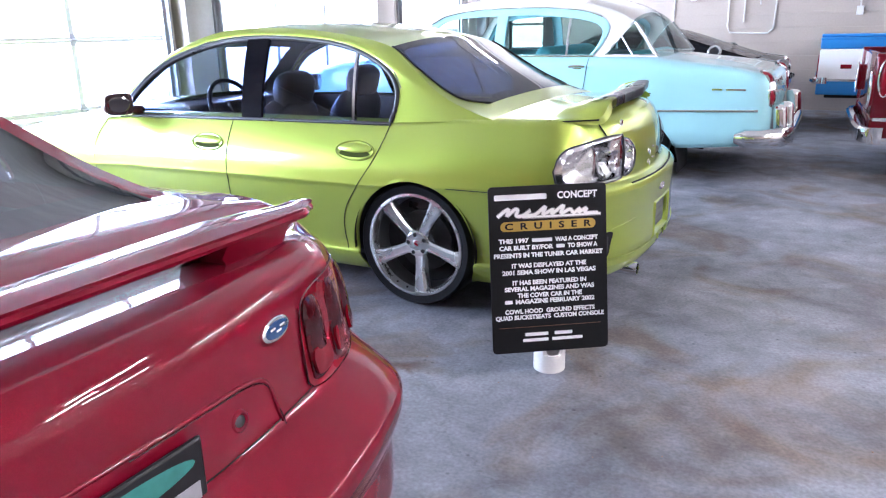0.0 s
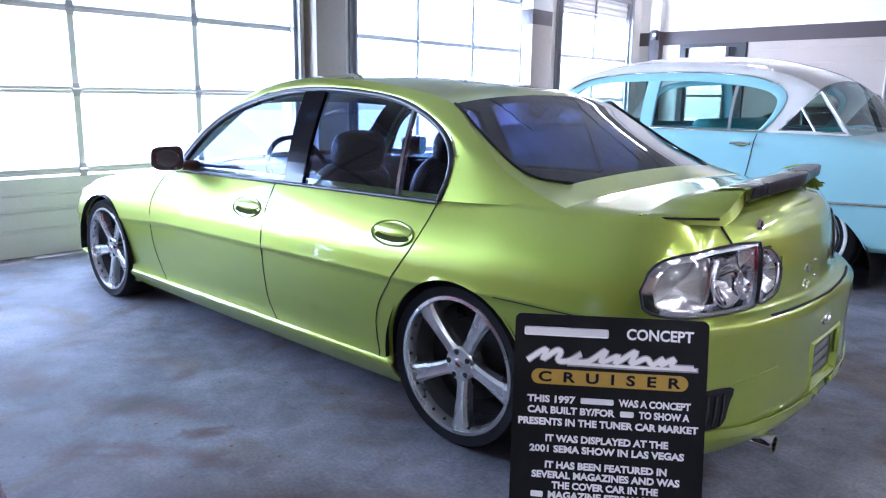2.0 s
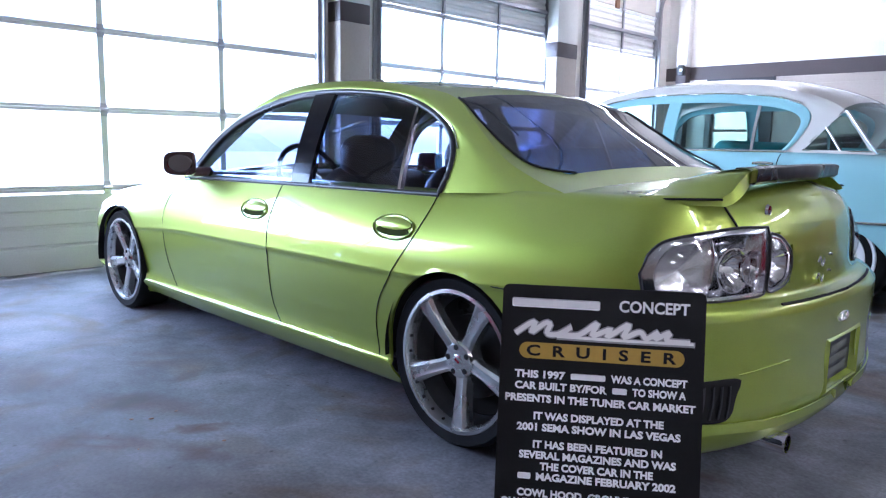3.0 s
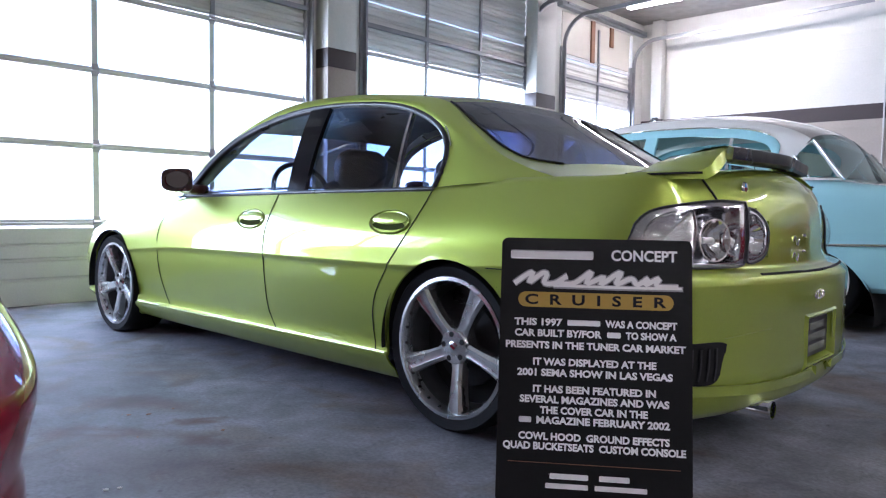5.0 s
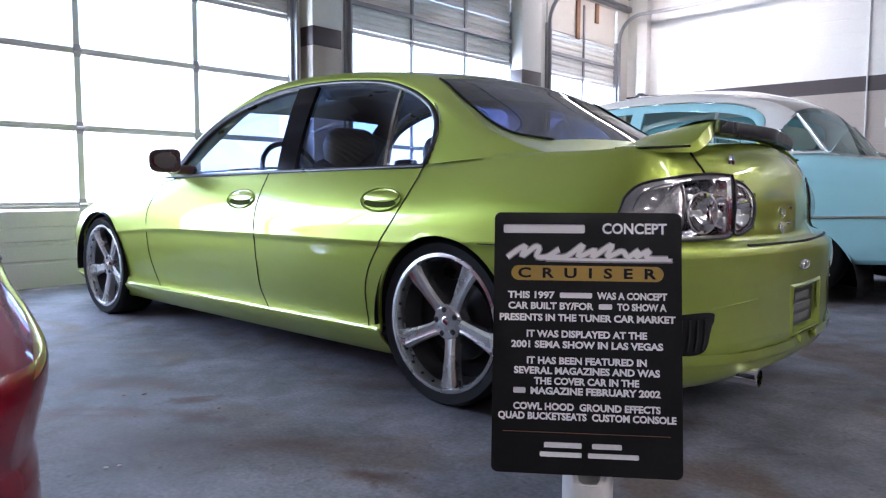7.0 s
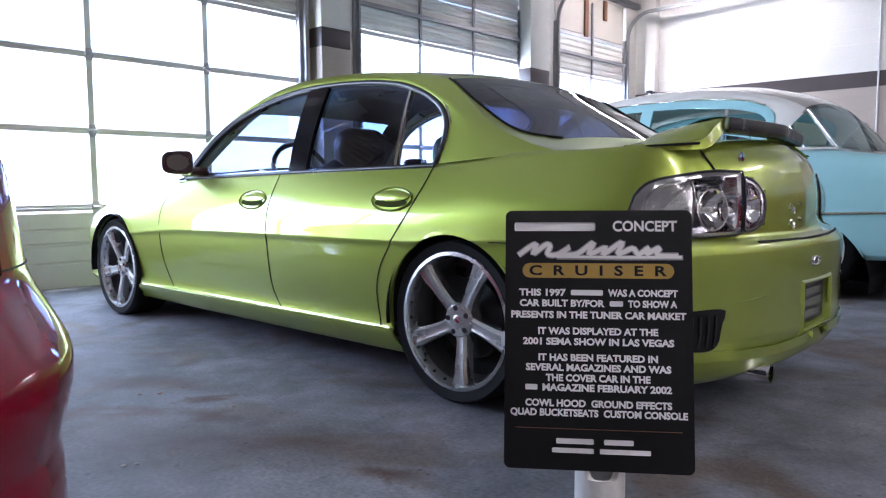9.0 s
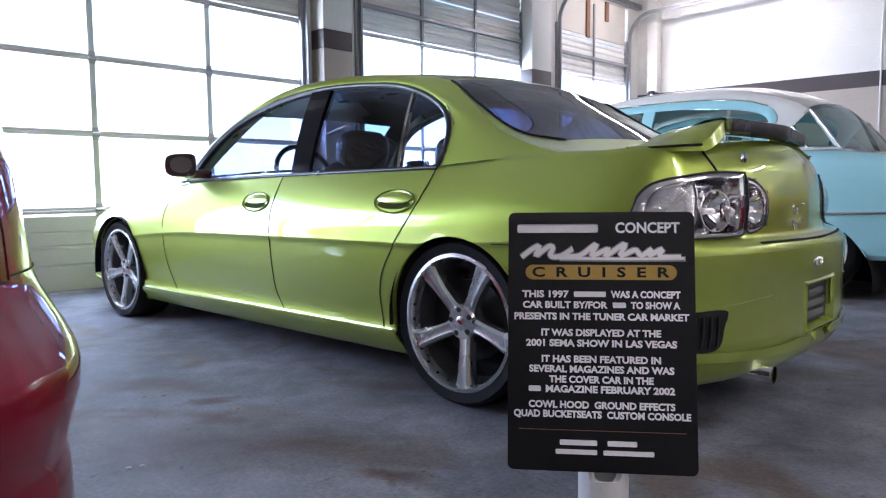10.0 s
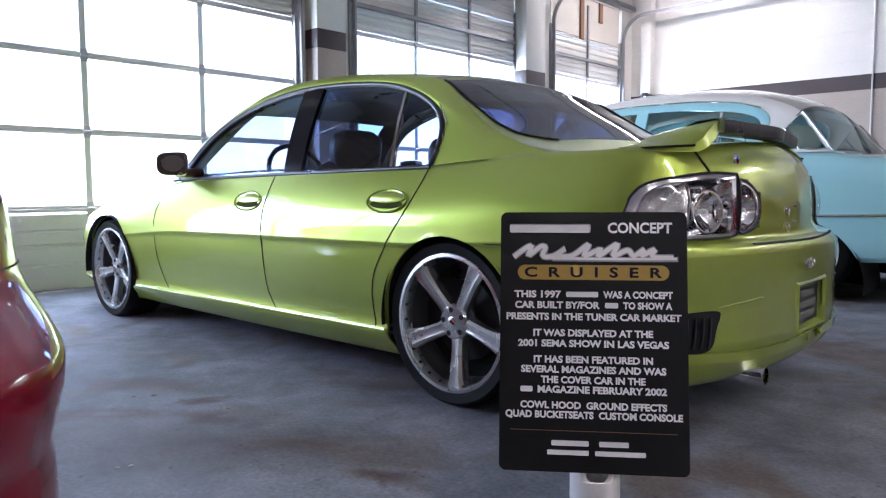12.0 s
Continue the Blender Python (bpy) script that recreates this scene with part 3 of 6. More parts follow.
def greenhouse(car, outer, gv, dlo, panes, belt, paint, roof_split, bulge, glass="tint", rear_glass="dark_tint", roof_paint=None, roof_crown=0.05, rim=0.95, rim_mat=None, cut=None, side_glass=None, corner=0.0, taper=0.0, glass_end=1.0):
    """Pillars, roof, windscreen, rear window and side panes. outer: side view of the roofline (x, z); gv(z): half width at a height;
    dlo: (x, z) of the side windows' upper edge; panes: (bottom x0, x1, top x0, x1); belt(x): their lower edge."""
    n = 90
    O = cat(outer, n)
    rail_o, rail_d, steps = (O, cat(dlo, n), 7) if not cut else (cat(outer, 320), cat(dlo, 320), 70)
    # pillar ribbon between roofline and window edge, given thickness
    for sgn in (-1, 1):
        P = []
        for o, d in zip(rail_o, rail_d):
            row = []
            for t in np.linspace(0, 1, steps):
                x, z = o * (1 - t) + d * t
                row.append((x, sgn * (gv(z) + 0.012 * math.sin(math.pi * t)), z))
            row.append((d[0], sgn * (gv(d[1]) - 0.03), d[1]))
            P.append(row)
        rb_ = grid(P)
        if cut:
            bmesh.ops.delete(rb_, geom=[f for f in rb_.faces if cut(f.calc_center_median().x, f.calc_center_median().z)], context='FACES')
        part("pillar_and_roof_rail", rb_, M[paint], car, smooth=40)
        if not cut:
            part("pillar_lining", grid([[((o * (1 - t) + d * t)[0], sgn * (gv((o * (1 - t) + d * t)[1]) - 0.022), (o * (1 - t) + d * t)[1]) for t in np.linspace(0.08, 1.0, 5)] for o, d in zip(rail_o, rail_d)]), M["trim"], car, smooth=40)
    i0 = int(np.argmin(np.abs(O[:, 0] - roof_split[0]))); i1 = int(np.argmin(np.abs(O[:, 0] - roof_split[1])))
    def span(a, b, fb, crown, t0=lambda u: -1.0, t1=lambda u: 1.0, cols=25, part_of=(0.0, 1.0)):
        P = []
        for i in range(a + round(part_of[0] * (b - a)), a + round(part_of[1] * (b - a)) + 1):
            x, z = O[i]; v = gv(z)
            u = (i - a) / max(1, b - a)
            row = []
            for t in np.linspace(t0(u), t1(u), cols):
                k = 1 - abs(t) ** 2.2
                row.append((x + fb(u) * k, t * v, z + crown(u) * k))
            P.append(row)
        return grid(P)
    fb, rb = bulge
    fill = lambda u: max(0.0, 1.15 * float(O[i1][1] + (O[n - 1][1] - O[i1][1]) * (O[min(n - 1, i1 + round(u * (n - 1 - i1)))][0] - O[i1][0]) / (O[n - 1][0] - O[i1][0]) - O[min(n - 1, i1 + round(u * (n - 1 - i1)))][1]))
    shapes = (("windscreen", 0, i0, lambda u: -fb * (1 - 0.75 * u), lambda u: roof_crown * u, glass), ("rear_window", i1, n - 1, lambda u: rb * (0.15 + 0.85 * u), lambda u: roof_crown * (1 - u) + fill(u), rear_glass))
    for nm, a, b, f1, f2, gl in shapes:
        end = glass_end if nm == "rear_window" else 1.0
        edge = (lambda u: rim - taper * u - corner * max(0.0, (u / glass_end - 0.80) / 0.20) ** 2.5) if nm == "rear_window" else (lambda u: rim)
        part(nm, span(a, b, f1, f2, lambda u: -edge(u), edge, part_of=(0.0, end)), M[gl], car, smooth=40).visible_shadow = False
        if end < 1.0:
            part("rear_cowl", span(a, b, f1, f2, lambda u: -edge(min(u, end)), lambda u: edge(min(u, end)), part_of=(end, 1.0)), M[paint], car, smooth=40)
        for s0, s1 in ((lambda u: -1.0, lambda u: -edge(u)), (edge, lambda u: 1.0)):
            part(nm + "_border", span(a, b, f1, f2, (lambda u, f=s0: f(min(u, end))), (lambda u, f=s1: f(min(u, end))), 8), M[rim_mat or paint], car, smooth=40)
        if corner and nm == "rear_window":
            for sgn in (-1, 1):
                line = []
                for i in range(a, a + round(end * (b - a)) + 1):
                    u = (i - a) / (b - a); t = sgn * edge(u); k = 1 - abs(t) ** 2.2
                    line.append((O[i][0] + f1(u) * k + 0.001, t * gv(O[i][1]), O[i][1] + f2(u) * k + 0.002))
                part("rear_window_seal", tube(line, 0.0045, 8), M["dark"], car, smooth=60)
    part("roof", span(i0, i1, lambda u: -fb * 0.25 * (1 - u) + rb * 0.15 * u, lambda u: roof_crown), M[roof_paint or paint], car, smooth=40)
    panes_(car, dlo, gv, panes, belt, side_glass or glass)

def strip_on_glass(car, name, a, b, w0, w1, gv, material, off=0.004, th=0.02):
    """A pillar or bar on the side windows from a to b (x, z), on both sides."""
    for sgn in (-1, 1):
        P = []
        for t in np.linspace(0, 1, 10):
            x, z = a[0] + (b[0] - a[0]) * t, a[1] + (b[1] - a[1]) * t
            w = w0 + (w1 - w0) * t
            v = gv(z) + off
            P.append([(x - w / 2, sgn * (v - th), z), (x - w / 2, sgn * v, z), (x + w / 2, sgn * v, z), (x + w / 2, sgn * (v - th), z)])
        part(name, grid(P), material, car)

def wheel_five(car, at, R, rim, sgn, width=0.22, turn=0.0):
    """A five-spoke alloy wheel on a low tyre. sgn: which side it faces."""
    wheel = empty("wheel", Matrix.Translation(at)); wheel.parent = car
    w = width
    f = lambda bm: moved(bm, Matrix.Diagonal((1, sgn, 1, 1)))
    part("tyre", f(lathe([(rim - 0.004, 0.012), (rim + 0.004, 0.0), (R - 0.014, -0.006), (R - 0.003, 0.006), (R, 0.02), (R, w - 0.02), (R - 0.012, w), (rim, w - 0.01)], 72)), M["rubber"], wheel, smooth=40)
    part("rim", f(lathe([(rim + 0.002, 0.006), (rim + 0.001, -0.002), (rim - 0.012, -0.004), (rim - 0.017, 0.006), (rim - 0.022, 0.045)], 72)), M["alloy"], wheel, "silver alloy rim", smooth=30)
    # inner rim in darker alloy, so shade behind the spokes is painted in
    part("barrel", f(lathe([(rim - 0.022, 0.045), (rim - 0.035, 0.12), (rim - 0.03, w - 0.02)], 60)), M["alloy_dark"], wheel, "inner barrel, darkened for the shade behind the spokes", smooth=30)
    bm = bmesh.new()
    for i in range(5):
        P = []
        for r, hw, y0, y1 in ((0.045, 0.030, 0.030, 0.07), (0.08, 0.025, 0.026, 0.07), (0.13, 0.0265, 0.018, 0.062), (0.19, 0.032, 0.010, 0.055), (rim - 0.016, 0.041, 0.006, 0.05)):
            tw = 0.028 * (r / rim) ** 1.5
            P.append([(-hw + tw, y1, r), (-hw + tw, y0 + 0.01, r), (-hw * 0.6 + tw, y0, r), (0 + tw, y0 + 0.004, r), (hw * 0.6 + tw, y0, r), (hw + tw, y0 + 0.01, r), (hw + tw, y1, r)])
        b = grid(P, close_v=True)
        a = turn + 2 * math.pi * i / 5
        bm = join(bm, moved(b, Matrix.Rotation(a, 4, 'Y')))
    bm = join(bm, lathe([(0.0, 0.022), (0.03, 0.022), (0.058, 0.024), (0.066, 0.034), (0.07, 0.08)], 40))
    part("spokes", f(bm), M["alloy"], wheel, smooth=30)
    part("centre_cap", f(lathe([(0, 0.0195), (0.018, 0.0195), (0.022, 0.0215), (0.023, 0.03)], 28)), M["alloy"], wheel, "small flat centre cap", smooth=30)
    part("cap_emblem", f(moved(box(-0.011, 0.0185, -0.005, 0.011, 0.0205, 0.005, 0.002), pose(0, 0, 0, 0, 30))), M["red_lens"], wheel)
    for i in range(5):
        a = turn + 2 * math.pi * (i + 0.5) / 5
        b = moved(lathe([(0, 0.0205), (0.009, 0.0205), (0.0105, 0.0225), (0.011, 0.05)], 12), Matrix.Translation((0.046 * math.sin(a), 0, 0.046 * math.cos(a))))
        part("lug_bolt", f(b), M["dark"], wheel)
    for i in range(25):
        a = 2 * math.pi * (i + 0.5) / 25
        part("rim_rivet", f(moved(lathe([(0, 0.012), (0.0045, 0.0125), (0.0055, 0.016), (0.0055, 0.022)], 8), Matrix.Translation(((rim - 0.0195) * math.sin(a), 0, (rim - 0.0195) * math.cos(a))))), M["disc"], wheel)
    part("brake_disc", f(lathe([(0, 0.10), (0.15, 0.10), (0.152, 0.125), (0, 0.125)], 40)), M["disc"], wheel, "dull iron brake disc")
    part("hub_back", f(lathe([(0, 0.13), (rim - 0.03, 0.13), (rim - 0.03, 0.15)], 40)), M["dark"], wheel)
    return wheel

def seat(car, x, y, z, material, tilt=18):
    s = empty("car_seat", Matrix.Identity(4)); s.parent = car
    s.matrix_basis = pose(x, y, z)
    part("cushion", box(-0.50, -0.24, 0, 0.02, 0.24, 0.16, 0.07, 4), material, s, smooth=50)
    def loft(secs):
        P = []
        for z, w, d, x in cat(secs, 26):
            P.append([(x + d * math.copysign(abs(math.cos(a)) ** 0.6, math.cos(a)), w * math.copysign(abs(math.sin(a)) ** 0.6, math.sin(a)), z) for a in np.linspace(0, 2 * math.pi, 25)[:-1]])
        bm = grid(P, close_v=True)
        bmesh.ops.holes_fill(bm, edges=[e for e in bm.edges if e.is_boundary], sides=30)
        return moved(bm, pose(0, 0, 0.1, 0, tilt))
    part("backrest", loft([(-0.02, 0.20, 0.05, 0), (0.05, 0.235, 0.08, 0), (0.2, 0.24, 0.08, 0), (0.40, 0.245, 0.075, 0), (0.50, 0.235, 0.065, 0), (0.57, 0.18, 0.05, 0), (0.60, 0.12, 0.03, 0)]), material, s, smooth=60)
    part("headrest", loft([(0.56, 0.12, 0.03, 0.01), (0.59, 0.14, 0.05, 0.01), (0.66, 0.15, 0.06, 0.0), (0.72, 0.135, 0.055, 0.0), (0.75, 0.09, 0.03, 0.0)]), material, s, smooth=60)
    return s

def steering_wheel(car, x, y, z):
    ring = [(0, 0.18 * math.cos(a), 0.18 * math.sin(a)) for a in np.linspace(0, 2 * math.pi, 36, endpoint=False)]
    bm = join(tube(ring, 0.014, 8, True), box(-0.015, -0.17, -0.02, 0.015, 0.17, 0.02, 0.006), box(0.0, -0.05, -0.05, 0.03, 0.05, 0.05, 0.015))
    part("steering_wheel", moved(bm, pose(x, y, z, 0, -24, 0)), M["trim"], car, smooth=40)
# ---------- the building ----------
def setting(name, bm, material, label="", smooth=None):
    return tagged(link(name, bm, material, None, label, smooth), kind="structure", category=name.split("_")[0])

X1, Y0 = 10.5, -8.0
setting("floor", box(WALL_X - 0.3, Y0 - 0.2, -0.12, X1 + 0.2, WALL_Y + 0.2, 0.0), M["floor"], "worn grey concrete workshop floor with stains")
setting("ceiling", box(WALL_X - 0.3, Y0 - 0.2, CEIL, X1 + 0.2, WALL_Y + 0.2, CEIL + 0.15), M["ceiling"], "grey-brown painted workshop ceiling")
setting("ground", box(-60, -60, -0.2, WALL_X - 0.3, 60, -0.03), M["asphalt"], "pale concrete yard outside the doors")
# unseen south and east walls, added; colours picked for the cars' reflections
setting("wall_south", box(WALL_X - 0.3, Y0 - 0.2, 0, X1 + 0.2, Y0, CEIL), M["tan_wall"], "tan painted workshop wall")
setting("wall_east_upper", box(X1, Y0, 2.35, X1 + 0.2, WALL_Y, CEIL), M["white_wall"], "white painted upper wall")
setting("wall_east_stripe", box(X1 - 0.003, Y0, 2.14, X1 + 0.2, WALL_Y, 2.35), M["brown"], "dark brown painted stripe along the wall")
setting("wall_east_lower", box(X1, Y0, 0, X1 + 0.2, WALL_Y, 2.14), M["grey_wall"], "grey-beige painted lower wall")

# wall with the overhead doors: piers between them and a head above
DOOR_H = 3.74
edges = [Y0]
for (y0, k_), w_ in zip(DOORS, DOOR_W):
    edges += [y0 - 0.06, y0 + w_ + 0.06]
edges.append(WALL_Y)
piers = [(edges[i], edges[i + 1]) for i in range(0, len(edges), 2)]
for i, (a, b) in enumerate(piers):
    setting("wall_west_%d" % (i + 1), box(WALL_X - 0.28, a, 0, WALL_X + 0.02, b, CEIL), M["white_wall"], "painted block wall between the overhead doors")
setting("wall_west_head", box(WALL_X - 0.28, edges[1], DOOR_H, WALL_X + 0.016, edges[-2], CEIL), M["white_wall"], "painted wall above the overhead doors")
for i, (a, b) in enumerate(((-1.13, -0.74), (2.70, 3.07), (6.26, 6.71))):
    setting("pillar_%d" % (i + 1), join(box(WALL_X + 0.02, a, 2.41, WALL_X + 0.22, b, CEIL, 0.006)), M["white_wall"], "white painted pillar top above a brown stripe", 40)
    setting("pillar_stripe_%d" % (i + 1), box(WALL_X + 0.02, a - 0.002, 2.22, WALL_X + 0.222, b + 0.002, 2.41, 0.004), M["brown"], "dark brown painted stripe round a pillar", 40)
    setting("pillar_base_%d" % (i + 1), box(WALL_X + 0.02, a, 0, WALL_X + 0.22, b, 2.22, 0.006), M["grey_wall"], "grey-beige painted pillar below a brown stripe", 40)

# side wall: white above, brown stripe, grey-beige below, with a glazed door near the corner
def block_courses(name, x0, x1, z0, z1, material, label):
    """A painted block wall: courses with shallow raked joints."""
    bm = bmesh.new()
    P = []
    for x in (x0, x1):
        row = []
        z = z0
        while z < z1 - 1e-6:
            ze = min(z + 0.203, z1)
            row += [(x, WALL_Y, z), (x, WALL_Y, ze - 0.012), (x, WALL_Y + 0.0025, ze - 0.009), (x, WALL_Y + 0.0025, ze - 0.003)]
            z = ze
        row += [(x, WALL_Y, z1), (x, WALL_Y + 0.2, z1), (x, WALL_Y + 0.2, z0)]
        P.append(row)
    bm = grid(P, close_v=True)
    return setting(name, bm, material, label)

block_courses("wall_north_upper", WALL_X - 0.28, X1, 2.35, CEIL, M["white_wall"], "white painted block wall")
setting("wall_stripe", box(WALL_X + 0.02, WALL_Y - 0.003, 2.14, X1, WALL_Y + 0.2, 2.35), M["brown"], "dark brown painted stripe along the block wall")
block_courses("wall_north_lower_1", -2.62, X1, 0, 2.14, M["grey_wall"], "grey-beige painted block wall")
block_courses("wall_north_lower_2", WALL_X - 0.28, -3.70, 0, 2.14, M["white_wall"], "white painted block wall")
setting("corner_column_upper", box(WALL_X + 0.27, WALL_Y - 0.16, 2.352, WALL_X + 0.45, WALL_Y - 0.004, CEIL, 0.008), M["white_wall"], "white painted top of a corner column", 40)
setting("corner_column_lower", box(WALL_X + 0.27, WALL_Y - 0.16, 0, WALL_X + 0.45, WALL_Y - 0.004, 2.353, 0.008), M["brown"], "dark brown painted corner column", 40)
setting("ceiling_beam", box(WALL_X + 0.02, 7.0, 3.76, WALL_X + 0.12, 9.55, 3.84, 0.006), M["steel"], "dark steel bar above the boarded door", 40)

def column_lamp():
    d = empty("wall_lamp", pose(-4.05, WALL_Y - 0.16, 2.29), label="small dark box lamp with a pale lens on the corner column", category="lamp")
    part("housing", box(-0.05, -0.07, -0.08, 0.05, 0.0, 0.08, 0.012, 3), M["trim"], d, smooth=40)
    part("lens", moved(lathe([(0, -0.012), (0.022, -0.010), (0.030, 0.0), (0.031, 0.006)], 20), pose(0.012, -0.072, 0.0)), M["pvc"], d, "pale round lens", 40)
column_lamp()

def person_door():
    d = empty("door_5", pose(-3.19, WALL_Y, 0), label="dark framed glazed entrance door in the block wall", category="door", kind="structure")
    part("door_frame", join(box(-0.49, -0.02, 0, -0.40, 0.14, 2.14), box(0.40, -0.02, 0, 0.55, 0.14, 2.14), box(-0.40, -0.02, 2.085, 0.40, 0.14, 2.14)), M["trim"], d)
    leaf = part("door_leaf", join(box(-0.40, 0.03, 0.01, -0.36, 0.08, 2.085), box(0.22, 0.03, 0.01, 0.27, 0.08, 2.085), box(-0.36, 0.03, 0.01, 0.22, 0.08, 0.95), box(-0.36, 0.03, 1.32, 0.22, 0.08, 1.36)), M["brown"], d)
    part("side_panel", box(0.27, 0.04, 0.01, 0.40, 0.08, 2.085, 0.004), M["dark"], d, "dark narrow side panel")
    for z0, z1 in ((0.95, 1.32), (1.36, 2.085)):
        part("pane", box(-0.36, 0.05, z0, 0.22, 0.056, z1), M["clear"], leaf).visible_shadow = False
person_door()
dl = bpy.data.lights.new("door_daylight", 'AREA'); dl.shape, dl.size, dl.size_y, dl.energy = 'RECTANGLE', 0.56, 1.1, 5
new("door_daylight", dl).matrix_world = look((-3.26, WALL_Y + 0.3, 1.5), (-3.26, 0, 1.5))

# overhead doors
def overhead_door(i, y0, w, kind):
    d = empty("door_%d" % i, pose(WALL_X, y0, 0), kind="structure", category="garage door",
              label="white sectional overhead door with glazed rows" if kind == 'glazed' else "sectional overhead door with boarded upper section")
    cols = 3 if w > 2.5 else 2
    cw = w / cols
    rows = [0.0, 0.645, 1.265, 1.878, 2.495, 3.10, 3.74]
    t = 0.045
    # bottom section: grooved steel
    P = []
    for y in (0, w):
        P.append([(-t, y, 0), (0, y, 0), (0, y, 0.185), (-0.012, y, 0.195), (-0.012, y, 0.205), (0, y, 0.215), (0, y, 0.335), (-0.02, y, 0.345), (-0.02, y, 0.36), (0.004, y, 0.37), (0.004, y, 0.46), (-0.010, y, 0.468), (-0.01, y, 0.475), (0.004, y, 0.483), (0.004, y, 0.60), (-t, y, 0.60)])
    part("bottom_section", grid(P, close_v=True), M["door_white"], d, "white grooved steel section")
    # glazed rows
    for r in range(1, 4):
        z0, z1 = rows[r], rows[r + 1]
        for c in range(cols):
            part("pane", box(-0.028, c * cw + 0.02, z0 + 0.02, -0.022, (c + 1) * cw - 0.02, z1 - 0.02), M["clear"], d).visible_shadow = False
    for r in range(1, 6):
        z = rows[r]
        part("rail", box(-t, 0, z - 0.026, 0.006, w, z - 0.001, 0.004), M["door_white"], d)
        part("rail", box(-t, 0, z + 0.001, 0.003, w, z + 0.026, 0.004), M["door_white"], d)
    for c in range(cols + 1):
        y = c * cw
        for r in range(1, 4):
            part("stile", box(-t, max(0, y - 0.025), rows[r] + 0.026, 0.004, min(w, y + 0.025), rows[r + 1] - 0.026, 0.004), M["door_white"], d)
        for r in range(1, 6):
            part("hinge", join(box(0.006, max(0, y - 0.03), rows[r] - 0.05, 0.012, min(w, y + 0.03), rows[r] + 0.05, 0.005),
                               moved(tube([(0, -0.03, 0), (0, 0.03, 0)], 0.012, 8), pose(0.02, y, rows[r]))), M["hinge"], d)
    # upper sections: ribbed steel, or boards
    def ribbed(z0, z1):
        P = []
        for y in (0, w):
            row = [(-t, y, z0)]
            k = 6
            for j in range(k):
                a = z0 + (z1 - z0) * j / k; h = (z1 - z0) / k
                row += [(-0.012, y, a + 0.002), (-0.012, y, a + h * 0.25), (0.004, y, a + h * 0.4), (0.004, y, a + h * 0.85)]
            row += [(-t, y, z1)]
            P.append(row)
        return grid(P, close_v=True)
    part("ribbed_section", ribbed(2.531, 3.066), M["rib"], d, "pale ribbed steel section")
    if kind == 'glazed':
        part("ribbed_section", ribbed(3.134, 3.74), M["rib"], d)
    else:
        part("board", box(-t, 0, 3.134, 0.0, w, 3.74, 0.003), M["board"], d, "cream board fixed in the top section")
        for y in (0.82, 1.385):
            part("wood_strip", box(0.0, y - 0.05, 3.1 if y < 1 else 3.43, 0.03, y + 0.05, 3.74, 0.006), M["wood"], d, "brown stained wooden strip")
    for c in range(1, cols):
        part("strut", box(0.004, c * cw - 0.02, 2.53, 0.03, c * cw + 0.02, 3.64, 0.004), M["steel"], d)
    part("stiffener", box(0.008, 0, 2.77, 0.05, w, 2.82, 0.006), M["steel"], d, "grey steel stiffening rail")
    # tracks: up, round the bend and back under the ceiling
    for y in (-0.03, w + 0.03):
        path = [(0.07, 0, z) for z in np.linspace(0, 3.22, 8)] + [(0.07 + 0.40 * (1 - math.cos(a)), 0, 3.22 + 0.40 * math.sin(a)) for a in np.linspace(0.15, math.pi / 2, 9)] + [(x, 0, 3.62 + 0.02 * (x - 0.8)) for x in np.linspace(0.8, 3.6, 6)]
        P = []
        for k, p in enumerate(path):
            q0, q1 = path[max(k - 1, 0)], path[min(k + 1, len(path) - 1)]
            tx, tz = q1[0] - q0[0], q1[2] - q0[2]
            l = math.hypot(tx, tz); nx, nz = tz / l, -tx / l
            P.append([(p[0] + nx * a, y + b, p[2] + nz * a) for a, b in ((-0.028, -0.012), (0.028, -0.012), (0.028, 0.012), (0.022, 0.012), (0.022, -0.007), (-0.022, -0.007), (-0.022, 0.012), (-0.028, 0.012))])
        part("track", grid(P, close_v=True), M["steel"], d, "galvanised roller track")
        part("track_bracket", box(-0.01, y - 0.05, 0.0, 0.05, y + 0.05 if y > 0 else y + 0.02, 3.2, 0.004), M["steel"], d)
    part("torsion_shaft", moved(tube([(0, -0.1, 0), (0, w + 0.1, 0)], 0.018, 10), pose(0.16, 0, 3.80)), M["steel"], d)
    return d

for i, ((y0, kind_), w_) in enumerate(zip(DOORS, DOOR_W)):
    overhead_door(i + 1, y0, w_, kind_)

# strip lights under the ceiling: one real by the corner, the rest unseen fill
def strip_light(x, y):
    s = empty("strip_light", pose(x, y, CEIL), label="white strip light under the ceiling, unseen fill except by the corner", category="ceiling light", group="strip lights")
    part("housing", box(-1.2, -0.06, -0.07, 1.2, 0.06, -0.002, 0.008), M["white_paint"], s)
    for yy in (-0.035, 0.035):
        part("tube", moved(tube([(-1.17, 0, 0), (1.17, 0, 0)], 0.016, 10), pose(0, yy, -0.088)), M["tube"], s, "lit fluorescent tube", 60)
    return s
first = strip_light(5.4, 7.4)
# all but (-2.75, 8.2) are added out of view to brighten floor and tail
for x, y in ((-2.75, 8.2), (4.0, 0.4), (7.0, 1.2), (8.4, 7.4), (8.0, 2.8), (5.0, -2.6), (6.0, -6.2)):
    copy_thing(first, pose(x, y, CEIL))

